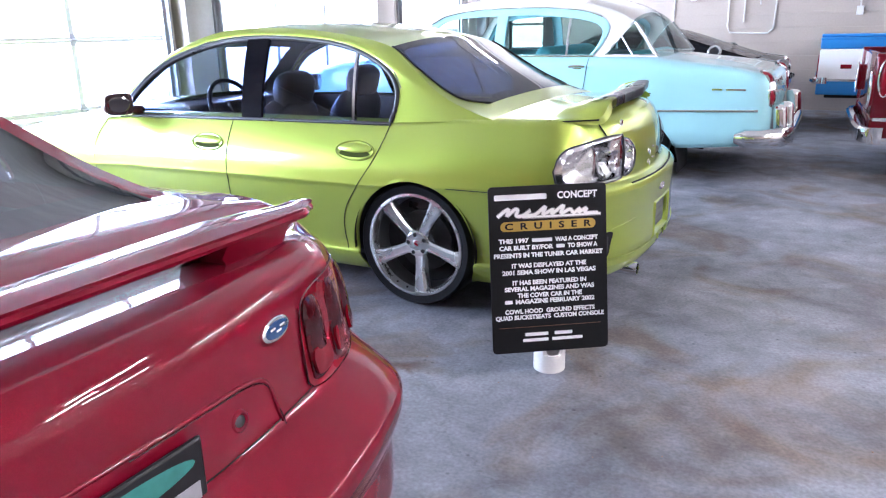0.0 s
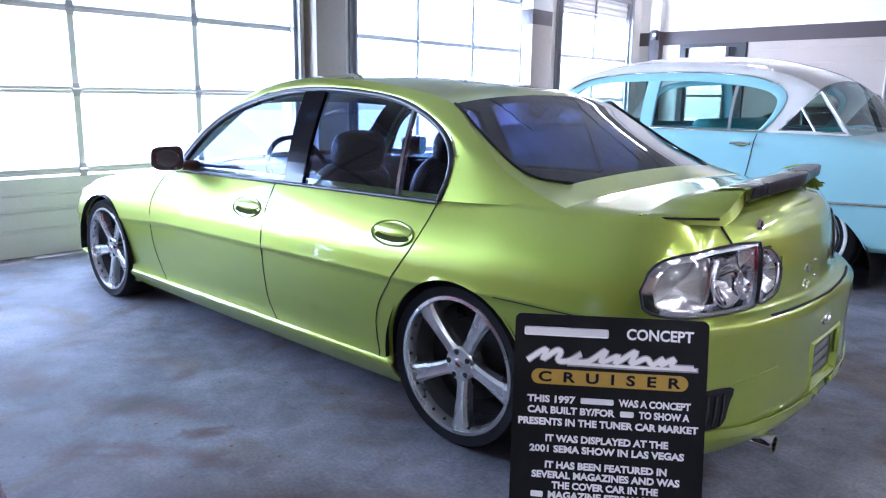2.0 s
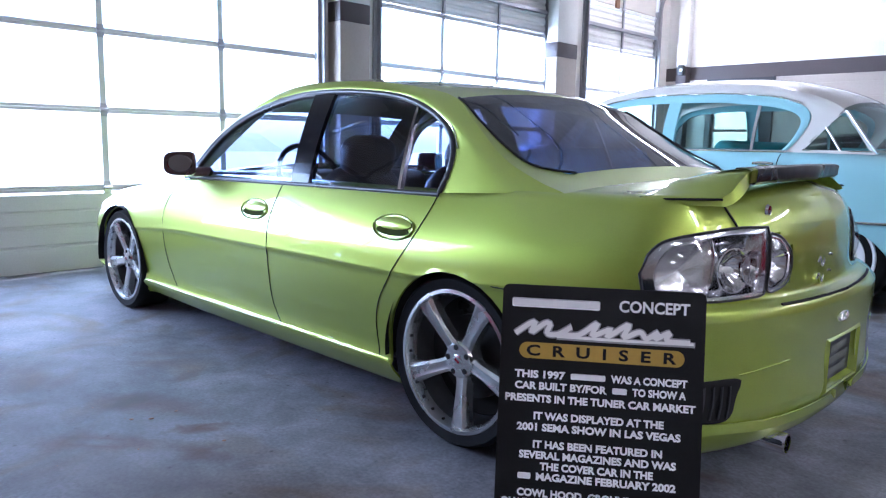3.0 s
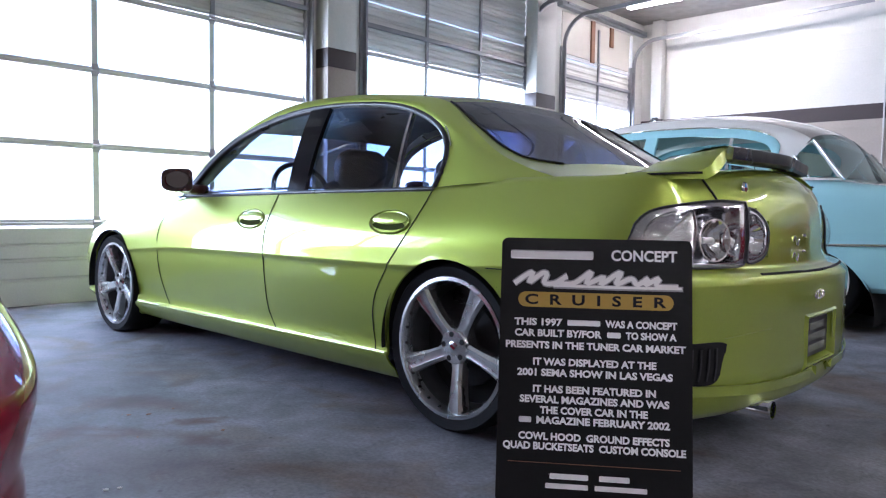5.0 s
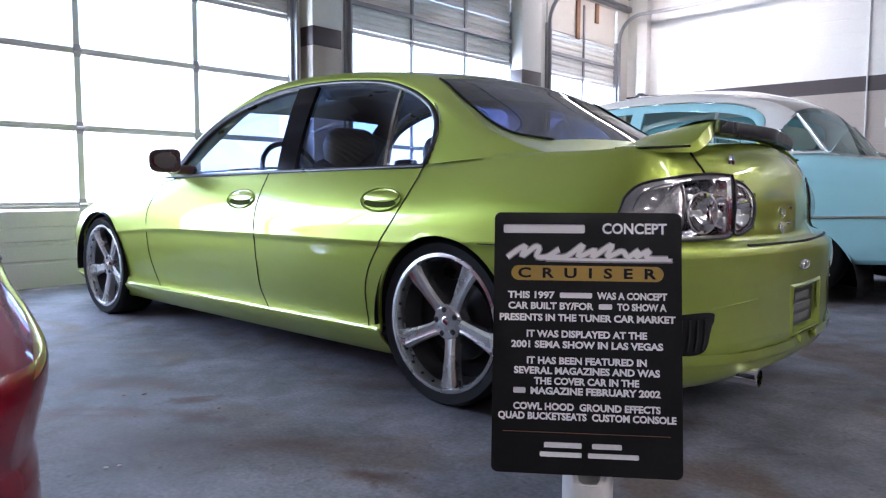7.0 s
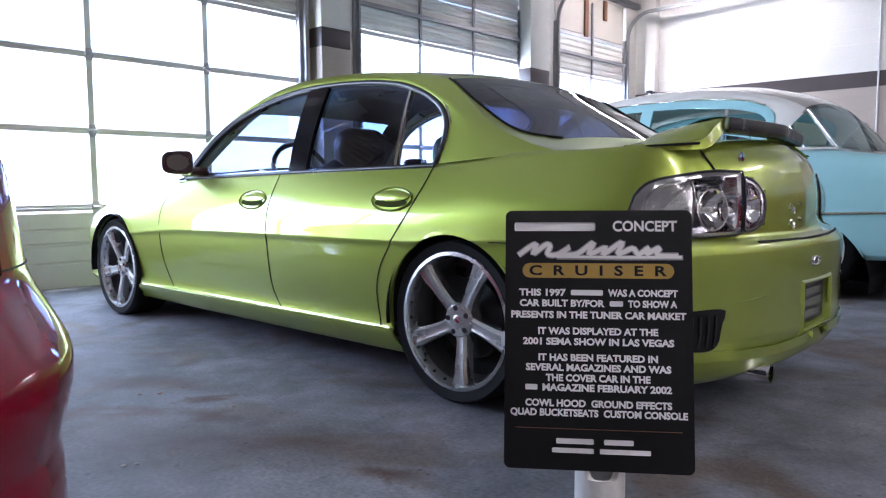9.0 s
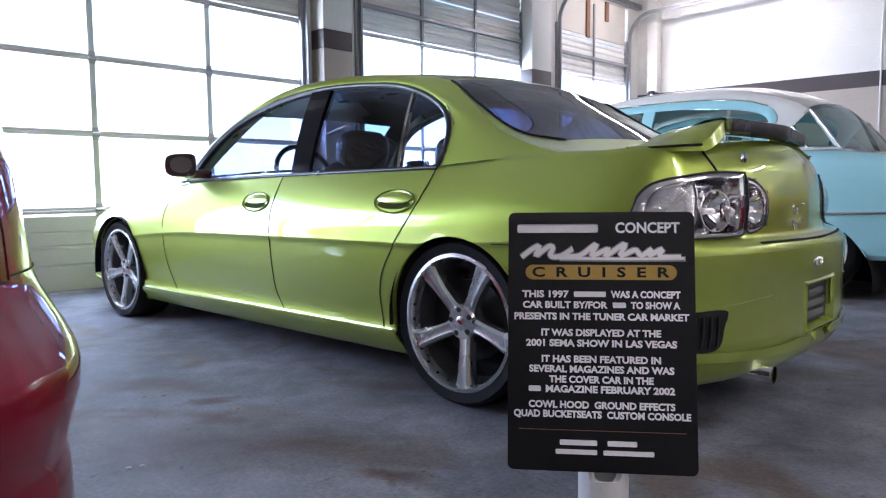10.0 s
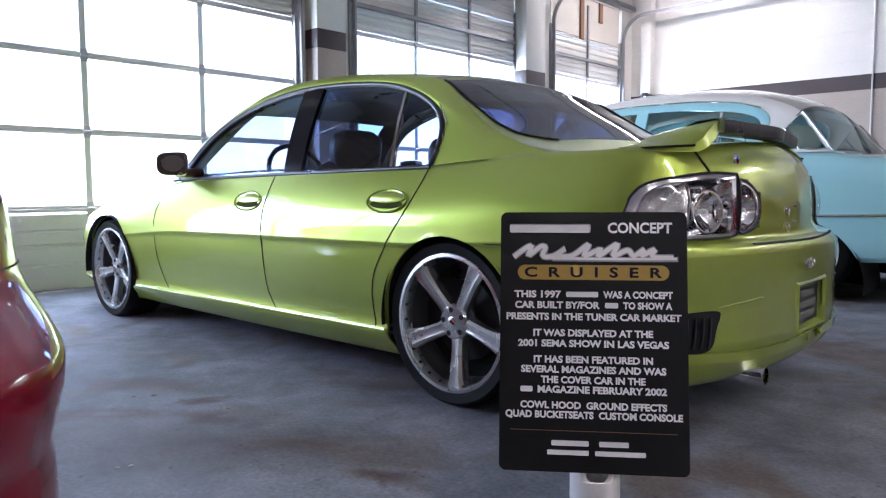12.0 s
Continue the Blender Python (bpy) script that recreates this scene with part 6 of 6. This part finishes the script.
# ---------- turquoise sedan ----------
def turquoise_sedan():
    top = [(-3.7, 0.80), (-3.3, 0.93), (-2.6, 1.0), (-1.9, 1.03), (-0.8, 1.04), (-0.2, 1.035), (0.2, 1.02), (0.4, 0.998), (0.75, 0.962), (1.05, 0.928), (1.24, 0.89)]
    bottom = [(-3.7, 0.36), (-3.0, 0.30), (-0.3, 0.28), (0.5, 0.285), (1.24, 0.34)]
    contour = [(-3.7, 0), (-3.68, 0.4), (-3.55, 0.72), (-3.2, 0.88), (-2.6, 0.93), (-1.5, 0.945), (-0.4, 0.95), (0.3, 0.95), (0.85, 0.943), (1.06, 0.932), (1.15, 0.905), (1.188, 0.85), (1.195, 0.76), (1.192, 0.6), (1.188, 0.3), (1.187, 0)]
    levels = [(0, -0.05, -0.06, -0.08), (0.05, -0.02, -0.02, -0.03), (0.2, 0.0, 0.0, 0.0), (0.37, 0.0, 0.0, 0), (0.60, 0.004, 0.0, 0), (0.75, 0.0, -0.005, 0), (0.86, -0.012, -0.012, -0.02), (0.93, -0.03, -0.03, -0.04), (0.97, -0.055, -0.05, -0.07), (1.0, -0.095, -0.09, -0.12)]
    S = Shell(contour, levels, top, bottom, 0.7, -3.0)
    sx, sv = S.sx, S.sv
    wheels = ((0.05, 0.12, 0.45), (-2.92, 0.30, 0.38))
    seams = [[(sx(-0.31), 1.02), (sx(-0.34), 0.75), (sx(-0.42), 0.5), (sx(-0.43), 0.32)], [(sx(-1.19), 1.02), (sx(-1.19), 0.7), (sx(-1.19), 0.32)], [(sx(-2.1), 1.0), (sx(-2.12), 0.7), (sx(-2.1), 0.32)]]
    car = car_frame("vintage_sedan", (0.05, 4.4, 0), S, wheels, "teal", [(-3.7, 0.05), (-3.0, 0.10), (-2.0, 0.08), (0.2, 0.04), (0.5, 0.028), (0.8, 0.02), (1.1, 0.0)], (-2.0, 0.14, 0.78),
                    "turquoise vintage four-door sedan with white roof and chrome trim", "car", seams)
    gv = lambda z: 0.855 - 0.38 * (z - 1.03) + 0.03 * math.sin(math.pi * min(1, max(0, (z - 1.03) / 0.5)))
    outer = [(-2.25, 1.03), (-2.12, 1.2), (-1.98, 1.36), (-1.8, 1.46), (-1.4, 1.525), (-0.9, 1.535), (-0.52, 1.508), (-0.27, 1.455), (-0.10, 1.40), (0.035, 1.325), (0.125, 1.22), (0.21, 1.11), (0.275, 1.03)]
    rail = [(-2.12, 1.035), (-2.02, 1.2), (-1.92, 1.33), (-1.76, 1.405), (-1.4, 1.45), (-0.9, 1.455), (-0.62, 1.440), (-0.40, 1.412), (-0.24, 1.362), (-0.170, 1.295), (-0.172, 1.22), (-0.215, 1.13), (-0.29, 1.035)]
    dlo = [(-2.06, 1.035), (-1.97, 1.2), (-1.87, 1.30), (-1.73, 1.365), (-1.4, 1.392), (-0.9, 1.395), (-0.64, 1.376), (-0.44, 1.352), (-0.29, 1.312), (-0.225, 1.255), (-0.235, 1.18), (-0.275, 1.10), (-0.32, 1.048)]
    def in_wrap(x, z, grow=0.0):
        return z > 1.05 and -0.17 < x < 0.235 and z < np.interp(x, [-0.17, 0.04, 0.235], [1.055, 1.31, 1.055])
    greenhouse(car, outer, gv, rail, [], None, "cream", (-1.8, 0.03), (0.12, 0.06), glass="clear", rear_glass="green_glass", roof_crown=0.075, rim=0.985, cut=in_wrap)
    for sgn in (-1, 1):
        part("wrap_window", grid([[(x, sgn * (gv(z) - 0.006), z) for z in np.linspace(1.045, max(1.05, float(np.interp(x, [-0.17, 0.04, 0.245], [1.06, 1.318, 1.05]))), 6)] for x in np.linspace(-0.17, 0.245, 20)]), M["green_glass"], car, smooth=50).visible_shadow = False
        part("wrap_window_frame", tube([(x, sgn * (gv(z) + 0.004), z) for x, z in [(0.250, 1.048), (0.04, 1.046), (-0.18, 1.052), (-0.13, 1.115), (-0.06, 1.205), (0.042, 1.325)]], 0.006, 8), M["chrome"], car, smooth=60)
        part("wrap_window_bar", tube([(x, sgn * (gv(z) + 0.004), z) for x, z in [(-0.055, 1.21), (0.06, 1.05)]], 0.009, 8), M["chrome"], car, smooth=60)
    # door frames round the side windows, in body colour
    A, B = cat(rail, 90), cat(dlo, 90)
    for sgn in (-1, 1):
        P = []
        for a, b in zip(A, B):
            P.append([(a[0], sgn * (gv(a[1]) - 0.02), a[1]), (a[0], sgn * (gv(a[1]) + 0.006), a[1]), ((a[0] + b[0]) / 2, sgn * (gv((a[1] + b[1]) / 2) + 0.014), (a[1] + b[1]) / 2), (b[0], sgn * (gv(b[1]) + 0.004), b[1]), (b[0], sgn * (gv(b[1]) - 0.03), b[1])])
        part("door_frame", grid(P), M["teal"], car, smooth=50)
        part("belt_moulding", tube([(x, sgn * (gv(1.035) + 0.012), 1.036) for x in np.linspace(-2.1, -0.28, 30)], 0.012, 8), M["chrome"], car, smooth=60)
        part("drip_rail", tube([(x, sgn * (gv(z) + 0.016), z + 0.006) for x, z in cat(rail[2:9], 50)], 0.007, 6), M["chrome"], car, smooth=60)
    panes_(car, dlo, gv, [(-2.05, -1.24, -2.05, -1.24), (-1.14, -0.54, -1.14, -0.54), (-0.52, -0.23, -0.52, -0.23)], lambda x: 1.04, "green_glass")
    strip_on_glass(car, "door_pillar", (-1.19, 1.035), (-1.19, 1.40), 0.10, 0.10, gv, M["teal"], 0.008, 0.03)
    strip_on_glass(car, "vent_bar", (-0.53, 1.035), (-0.53, 1.365), 0.02, 0.02, gv, M["chrome"], 0.005, 0.02)
    # rear window: chrome frame and two bars
    O = cat(outer, 90)
    lo = [(x + 0.006, -gv(z) - 0.008, z + 0.006) for x, z in O if x > 0.035]
    pair("rear_window_frame", tube(lo, 0.009, 8), M["chrome"], car, 60)
    lining(car, outer, gv, (-1.8, 0.03), (0.12, 0.06), 0.075, "headlining")
    # side trim, script bar, handle, tail lamp
    tr = [(sx(0.20), 0.590), (sx(0.6), 0.602), (sx(1.10), 0.615)]
    pair("side_moulding", tube([S.point(s, z, 0.003) for s, z in cat(tr, 24)], 0.012, 8), M["chrome"], car, 60)
    pair("side_moulding", tube([S.point(s, z, 0.003) for s, z in cat([(sx(-2.1), 0.56), (sx(-1.2), 0.56), (sx(-0.46), 0.56)], 24)], 0.012, 8), M["chrome"], car, 60)
    for x0, x1 in ((0.74, 0.82), (0.85, 1.00)):
        pair("script_bar", S.ribbon([(sx(x0), 0.778), (sx((x0 + x1) / 2), 0.779), (sx(x1), 0.778)], 0.014, 0.006), M["chrome"], car, 60)
    for x in (-0.40, -1.30):
        pts = [(sx(x - 0.07), 0.945), (sx(x), 0.95), (sx(x + 0.07), 0.945)]
        pair("door_handle", tube([S.point(s, z, 0.03) for s, z in cat(pts, 12)], 0.011, 8), M["chrome"], car, 60)
        pair("handle_plate", S.patch([(sx(x - 0.09), 0.948), (sx(x), 0.968), (sx(x + 0.05), 0.948), (sx(x), 0.928)], 0.003, 0.008, n=24), M["chrome"], car, 60)
    tl = [(sv(0.885), 0.655), (sv(0.890), 0.78), (sv(0.885), 0.905), (sv(0.845), 0.925), (sv(0.80), 0.905), (sv(0.79), 0.78), (sv(0.80), 0.655), (sv(0.845), 0.640)]
    pair("tail_lamp_housing", S.patch(tl, 0.005, 0.012, n=36), M["chrome"], car, 60)
    for z0, z1, mt in ((0.838, 0.902, "red_lens"), (0.775, 0.830, "ink"), (0.665, 0.767, "red_lens")):
        o = [(sv(0.880), z0), (sv(0.883), (z0 + z1) / 2), (sv(0.880), z1), (sv(0.845), z1 + 0.006), (sv(0.81), z1), (sv(0.803), (z0 + z1) / 2), (sv(0.81), z0), (sv(0.845), z0 - 0.004)]
        pair("tail_lamp_lens", S.patch(o, 0.014, 0.012, n=28), M[mt], car, 60)
    # rear bumper: wrapped bar and guards
    path = [(0.95, 0.99, 0.40), (1.14, 1.0, 0.405), (1.255, 0.95, 0.41), (1.31, 0.80, 0.415), (1.33, 0.5, 0.42), (1.335, 0.0, 0.42)]
    c = cat(path, 50)
    P = []
    for i, p in enumerate(c):
        d = c[min(i + 1, 49)] - c[max(i - 1, 0)]; d /= np.linalg.norm(d)
        n_ = np.array([-d[1], d[0], 0]); n_ = -n_ if n_[0] < 0 and i > 25 else n_
        out = np.array([d[1] * -1, d[0], 0]); out = out if (out @ np.array([p[0] - 0.69, p[1], 0])) > 0 else -out
        s_ = 1 if i > 3 else 0.55 + 0.15 * i
        P.append([(*(p[:2] + out[:2] * a * s_), p[2] + b * s_) for a, b in ((-0.02, -0.075), (0.02, -0.07), (0.045, -0.035), (0.05, 0.0), (0.045, 0.04), (0.02, 0.07), (-0.02, 0.075))])
    bm = grid([[(x, -y, z) for x, y, z in r] for r in P])
    part("bumper", mirrored(bm), M["chrome"], car, "chromed wrap-round bumper", smooth=50)
    for sgn in (-1, 1):
        part("bumper_guard", moved(box(-0.05, -0.055, -0.11, 0.06, 0.055, 0.25, 0.045, 4), pose(1.305, sgn * 0.62, 0.42, 0, -6)), M["chrome"], car, "tall chrome bumper guard", smooth=50)
        part("bumper_guard", moved(box(-0.05, -0.05, -0.10, 0.05, 0.05, 0.24, 0.04, 4), pose(1.275, sgn * 0.80, 0.42, 0, -6)), M["chrome"], car, smooth=50)
    part("cabin_floor", box(-2.2, -0.78, 0.4, 0.3, 0.78, 0.44), M["trim"], car)
    part("parcel_shelf", box(-0.1, -0.74, 0.99, 0.22, 0.74, 1.01, 0.005), M["teal_cloth"], car)
    part("front_bench", join(box(-1.35, -0.72, 0.44, -0.85, 0.72, 0.66, 0.06, 3), moved(box(-0.09, -0.72, 0, 0.09, 0.72, 0.56, 0.06, 3), pose(-0.9, 0, 0.56, 0, 12))), M["teal_cloth"], car, "turquoise bench seat", 40)
    part("rear_bench", join(box(-0.5, -0.72, 0.44, 0.0, 0.72, 0.66, 0.06, 3), moved(box(-0.09, -0.72, 0, 0.09, 0.72, 0.52, 0.06, 3), pose(-0.05, 0, 0.56, 0, 14))), M["teal_cloth"], car, "turquoise bench seat", 40)
    part("dashboard", box(-2.3, -0.78, 0.7, -1.95, 0.78, 1.04, 0.06, 3), M["teal"], car, smooth=40)
    steering_wheel(car, -1.72, -0.38, 1.06)
    for x in (0.075, -2.92):
        for sgn in (1, -1):
            wheel_plain(car, (x, -sgn * (0.90 if x < -1 else 0.895), 0.345), 0.345, 0.20, sgn, True, 0.17, "cream")
    return car

# ---------- black fastback ----------
def black_fastback():
    top = [(-3.6, 0.72), (-3.0, 0.80), (-1.5, 0.86), (-0.3, 0.88), (0.4, 0.89), (0.9, 0.86), (1.2, 0.82)]
    bottom = [(-3.6, 0.3), (-2.0, 0.25), (0.3, 0.26), (1.2, 0.42)]
    contour = [(-3.6, 0), (-3.58, 0.5), (-3.5, 0.8), (-3.2, 0.9), (-1.5, 0.93), (0.0, 0.95), (0.8, 0.93), (1.1, 0.88), (1.17, 0.78), (1.19, 0.4), (1.2, 0)]
    levels = [(0, -0.08, -0.12, -0.1), (0.2, -0.02, -0.04, 0), (0.55, 0.0, 0.0, 0), (0.85, -0.02, 0.01, 0.02), (0.95, -0.05, 0.0, 0), (1, -0.10, -0.05, -0.05)]
    S = Shell(contour, levels, top, bottom, 0.6, -3.0, n=120, k=24)
    wheels = ((0.0, 0.34, 0.39), (-2.85, 0.34, 0.39))
    car = car_frame("fastback_coupe", (-0.1, 7.6, 0), S, wheels, "black_paint", [(-3.6, 0.03), (-2, 0.06), (0.5, 0.03), (1.2, 0.02)], (-1.6, 0.3, 0.7), "glossy black two-door fastback coupe with chrome details", "car",
                    [[(S.sx(-0.3), 0.9), (S.sx(-0.35), 0.6), (S.sx(-0.3), 0.35)]])
    gv = lambda z: 0.84 - 0.5 * (z - 0.88)
    outer = [(-1.75, 0.86), (-1.4, 1.03), (-1.1, 1.16), (-0.7, 1.21), (-0.3, 1.195), (0.0, 1.135), (0.3, 1.045), (0.6, 0.955), (0.85, 0.885)]
    dlo = [(-1.6, 0.88), (-1.35, 1.0), (-1.05, 1.1), (-0.7, 1.140), (-0.4, 1.138), (-0.18, 1.10), (-0.02, 1.03), (0.07, 0.95), (0.08, 0.90)]
    greenhouse(car, outer, gv, dlo, [(-1.58, 0.05, -1.58, 0.05)], lambda x: 0.885, "black_paint", (-1.1, -0.1), (0.15, 0.06), glass="black_glass", rear_glass="black_paint")
    lining(car, outer, gv, (-1.1, -0.1), (0.15, 0.06), 0.05)
    pair("window_moulding", tube([(x, -gv(z) - 0.006, z) for x, z in cat(dlo, 50)], 0.009, 6), M["chrome"], car, 60)
    pair("filler_cap", moved(lathe([(0.05, -0.012), (0.055, -0.026), (0.07, -0.03), (0.082, -0.02), (0.085, 0.02)], 32), pose(0.42, -0.83, 0.955, -26)), M["alloy"], car, 40, "bright ring of a filler cap")
    pair("cap_centre", moved(lathe([(0, -0.016), (0.05, -0.014), (0.052, 0.02)], 32), pose(0.42, -0.83, 0.955, -26)), M["trim"], car, 40)
    part("rear_bumper", mirrored(grid([[(x, -y, zz) for zz in (0.50, 0.55, 0.62)] for x, y in cat([(0.85, 0.955), (1.1, 0.93), (1.24, 0.82), (1.28, 0.4), (1.29, 0)], 30)])), M["chrome"], car, "slim chrome bumper", smooth=50)
    pair("tail_lamp", S.patch([(S.sv(0.82), 0.70), (S.sv(0.82), 0.82), (S.sv(0.6), 0.83), (S.sv(0.6), 0.70)], 0.005, 0.006, n=24), M["red_lens"], car, 60)
    pair("lamp_bezel", tube([S.point(s, zz, 0.012) for s, zz in cat([(S.sv(0.84), 0.69), (S.sv(0.84), 0.83), (S.sv(0.58), 0.84), (S.sv(0.58), 0.69), (S.sv(0.84), 0.69)], 40)[:-1]], 0.014, 6, True), M["chrome"], car, 60)
    pair("deck_rail", tube([(x, -0.80, float(np.interp(x, [0.5, 0.9, 1.12], [0.90, 0.875, 0.845]))) for x in np.linspace(0.5, 1.12, 12)], 0.008, 6), M["chrome"], car, 60)
    part("cabin_floor", box(-1.7, -0.7, 0.3, 0.3, 0.7, 0.34), M["trim"], car)
    for x in (0.0, -2.85):
        for sgn in (1, -1):
            wheel_plain(car, (x, -sgn * 0.90, 0.335), 0.335, 0.19, sgn)
    return car

# ---------- pickups on the other row: tails towards the doors ----------
def pickup(name, at, label, bands, bed_top, bumper, lamp_mat, vertical_lamp, drop=0.0, turn=0.0):
    """A pickup whose tail is at local x = 0 and whose near side is at local y = 0; bands: (z0, z1, material) up the bed side."""
    t = empty(name, pose(*at, 0, 0, turn), label=label, category="pickup truck")
    Wd, L = 1.85, 2.4
    for z0, z1, mt in bands:
        part("bed_side", box(0.0, 0.0, z0, L, 0.07, z1, 0.018, 3), M[mt], t, smooth=40)
        part("bed_side", box(0.0, Wd - 0.07, z0, L, Wd, z1, 0.018, 3), M[mt], t, smooth=40)
        part("tailgate", box(0.004, 0.10, z0, 0.06, Wd - 0.10, z1, 0.018, 3), M[mt], t, smooth=40)
    part("bed_floor", box(0.06, 0.07, 0.56, L, Wd - 0.07, 0.60), M["trim"], t)
    part("bed_front", box(L - 0.05, 0.07, 0.62, L, Wd - 0.07, bed_top), M[bands[0][2]], t)
    part("bed_rail", box(-0.004, -0.004, bed_top - 0.02, L, 0.10, bed_top + 0.012, 0.012, 3), M[bands[-1][2]], t, smooth=40)
    part("bed_rail", box(-0.004, Wd - 0.10, bed_top - 0.02, L, Wd + 0.004, bed_top + 0.012, 0.012, 3), M[bands[-1][2]], t, smooth=40)
    if bands[-1][2] == "blue_paint":
        part("bed_cover", box(0.0, 0.02, bed_top + 0.014, L, Wd - 0.02, bed_top + 0.05, 0.016, 3), M["blue_paint"], t, smooth=40)
    z0, z1 = bumper
    c = cat([(0.05, -0.012), (0.0, -0.016), (-0.05, 0.02), (-0.09, 0.2), (-0.10, Wd / 2), (-0.09, Wd - 0.2), (-0.05, Wd - 0.02), (0.0, Wd + 0.016), (0.05, Wd + 0.012)], 60)
    part("bumper", grid([[(x + 0.02, y, z0), (x, y, z0 + 0.02), (x, y, z1 - 0.02), (x + 0.02, y, z1), (x + 0.06, y + 0.0, z1), (x + 0.06, y, z0)] for x, y in c], close_v=True), M["chrome"], t, "chromed step bumper", smooth=40)
    for y in (0.012, Wd - 0.11):
        if vertical_lamp:
            b = box(-0.02, y, 0.60 - drop, 0.02, y + 0.10, 0.86 - drop, 0.018, 3)
            part("lamp_bezel", join(moved(tube([(0, 0.055 * math.cos(a), 0.15 * math.sin(a)) for a in np.linspace(0, 2 * math.pi, 30)[:-1]], 0.009, 6, True), pose(-0.022, y + 0.05, 0.73 - drop))), M["chrome"], t, smooth=60)
        else:
            b = box(-0.012, y, 0.62, 0.02, y + 0.09, 0.90, 0.012, 3)
        part("tail_lamp", b, M[lamp_mat], t, smooth=40)
    if vertical_lamp:
        ring = [(0.075 + 0.048 * math.cos(a), -0.014, 0.835 + 0.150 * math.sin(a)) for a in np.linspace(0, 2 * math.pi, 30)[:-1]]
        part("side_lamp_ring", tube(ring, 0.010, 6, True), M["chrome"], t, "oval chrome lamp ring", smooth=60)
        part("side_lamp", moved(lathe([(0, -0.022), (0.6, -0.018), (1.0, -0.004), (1.0, 0.004)], 28), pose(0.075, 0, 0.835) @ Matrix.Diagonal((0.040, 1, 0.140, 1))), M["red_lens"], t, smooth=60)
    part("side_marker", box(0.24, -0.012, 0.735 - drop, 0.36, 0.006, 0.785 - drop, 0.005), M["red_lens"], t)
    part("side_moulding", box(0.02, -0.012, bands[0][1] - 0.018, L, 0.002, bands[0][1] + 0.012, 0.005), M["chrome"], t)
    # cab
    P = []
    prof = [(0.0, 0.45), (0.0, 1.12), (0.12, 1.68), (0.30, 1.74), (1.1, 1.74), (1.30, 1.68), (1.75, 1.14), (1.85, 1.1), (3.0, 1.04), (3.06, 0.9), (3.06, 0.45)]
    for y, k in ((0.0, 0.0), (0.06, 0.0), (Wd - 0.06, 0.0), (Wd, 0.0)):
        P.append([(L + 0.04 + x, y + (0.10 if z > 1.2 else 0) * (1 if y < 1 else -1), z) for x, z in prof])
    bm = grid(P, close_v=True)
    bmesh.ops.holes_fill(bm, edges=[e for e in bm.edges if e.is_boundary], sides=20)
    part("cab", bm, M[bands[0][2]], t, smooth=30)
    part("cab_window", box(L + 0.4, 0.09, 1.17, L + 1.35, 0.1, 1.6, 0.002), M["dark_tint"], t)
    part("rear_cab_window", moved(box(-0.005, 0.25, 0, 0.005, Wd - 0.25, 0.4, 0.002), pose(L + 0.06, 0, 1.18, 0, 12)), M["dark_tint"], t)
    part("underbody", box(0.1, 0.3, 0.36, 5.2, Wd - 0.3, 0.46), M["dark"], t)
    for x in (1.15, 4.5):
        for y, sgn in ((0.03, 1), (Wd - 0.03, -1)):
            wheel_plain(t, (x, y, 0.37), 0.37, 0.21, sgn)
            part("wheel_well", box(x - 0.4, y - 0.02 if sgn > 0 else y - 0.3, 0.40, x + 0.4, y + 0.3 if sgn > 0 else y + 0.02, 0.80, 0.05), M["dark"], t)
    return t
lime_sedan()
red_coupe()
turquoise_sedan()
black_fastback()
pickup("pickup_truck", (1.46, 7.35, 0), "blue and white pickup truck with a chrome bumper", [(0.42, 0.60, "blue_paint"), (0.602, 0.965, "white_paint"), (0.967, 1.09, "blue_paint")], 1.09, (0.555, 0.630), "red_lens", False)
pickup("pickup_truck", (1.955, 4.20, 0), "dark red pickup truck with chrome-ringed tail lamps", [(0.34, 0.50, "maroon_paint"), (0.502, 1.02, "maroon_paint")], 1.02, (0.30, 0.43), "red_lens", True, 0.0, 2.2)
display_sign()

# grit and crumbs lying about
rng = random.Random(5)
spots = [(-0.328, -1.063, 0.007, 1), (-0.316, -1.03, 0.006, 1), (-1.0, -0.71, 0.006, 0), (-0.957, -0.653, 0.007, 0), (-0.59, -0.553, 0.006, 0), (-0.97, -0.55, 0.005, 0), (-0.72, -0.80, 0.004, 0)]
spots += [(rng.uniform(-2.8, 2.2), rng.uniform(-1.3, -0.2), rng.uniform(0.0012, 0.003), 0) for _ in range(50)]
for tone, nm in ((0, "wood"), (1, "pvc")):
    bm = bmesh.new()
    for x, y, r, k in spots:
        if k == tone:
            g = bmesh.ops.create_icosphere(bm, subdivisions=1, radius=r, matrix=Matrix.Translation((x, y, r * 0.3)) @ Matrix.Rotation(rng.uniform(0, 3), 4, 'Z') @ Matrix.Diagonal((rng.uniform(1.0, 1.8), 1.0, 0.45, 1)))
            for v in g["verts"]:
                v.co.x += rng.uniform(-0.2, 0.2) * r
                v.co.z = max(v.co.z, 0.0005)
    tagged(link("floor_grit", bm, M[nm]), "dark crumbs of grit on the concrete floor" if tone == 0 else "pale crumbs of grit on the concrete floor", "grit", kind="stuff")
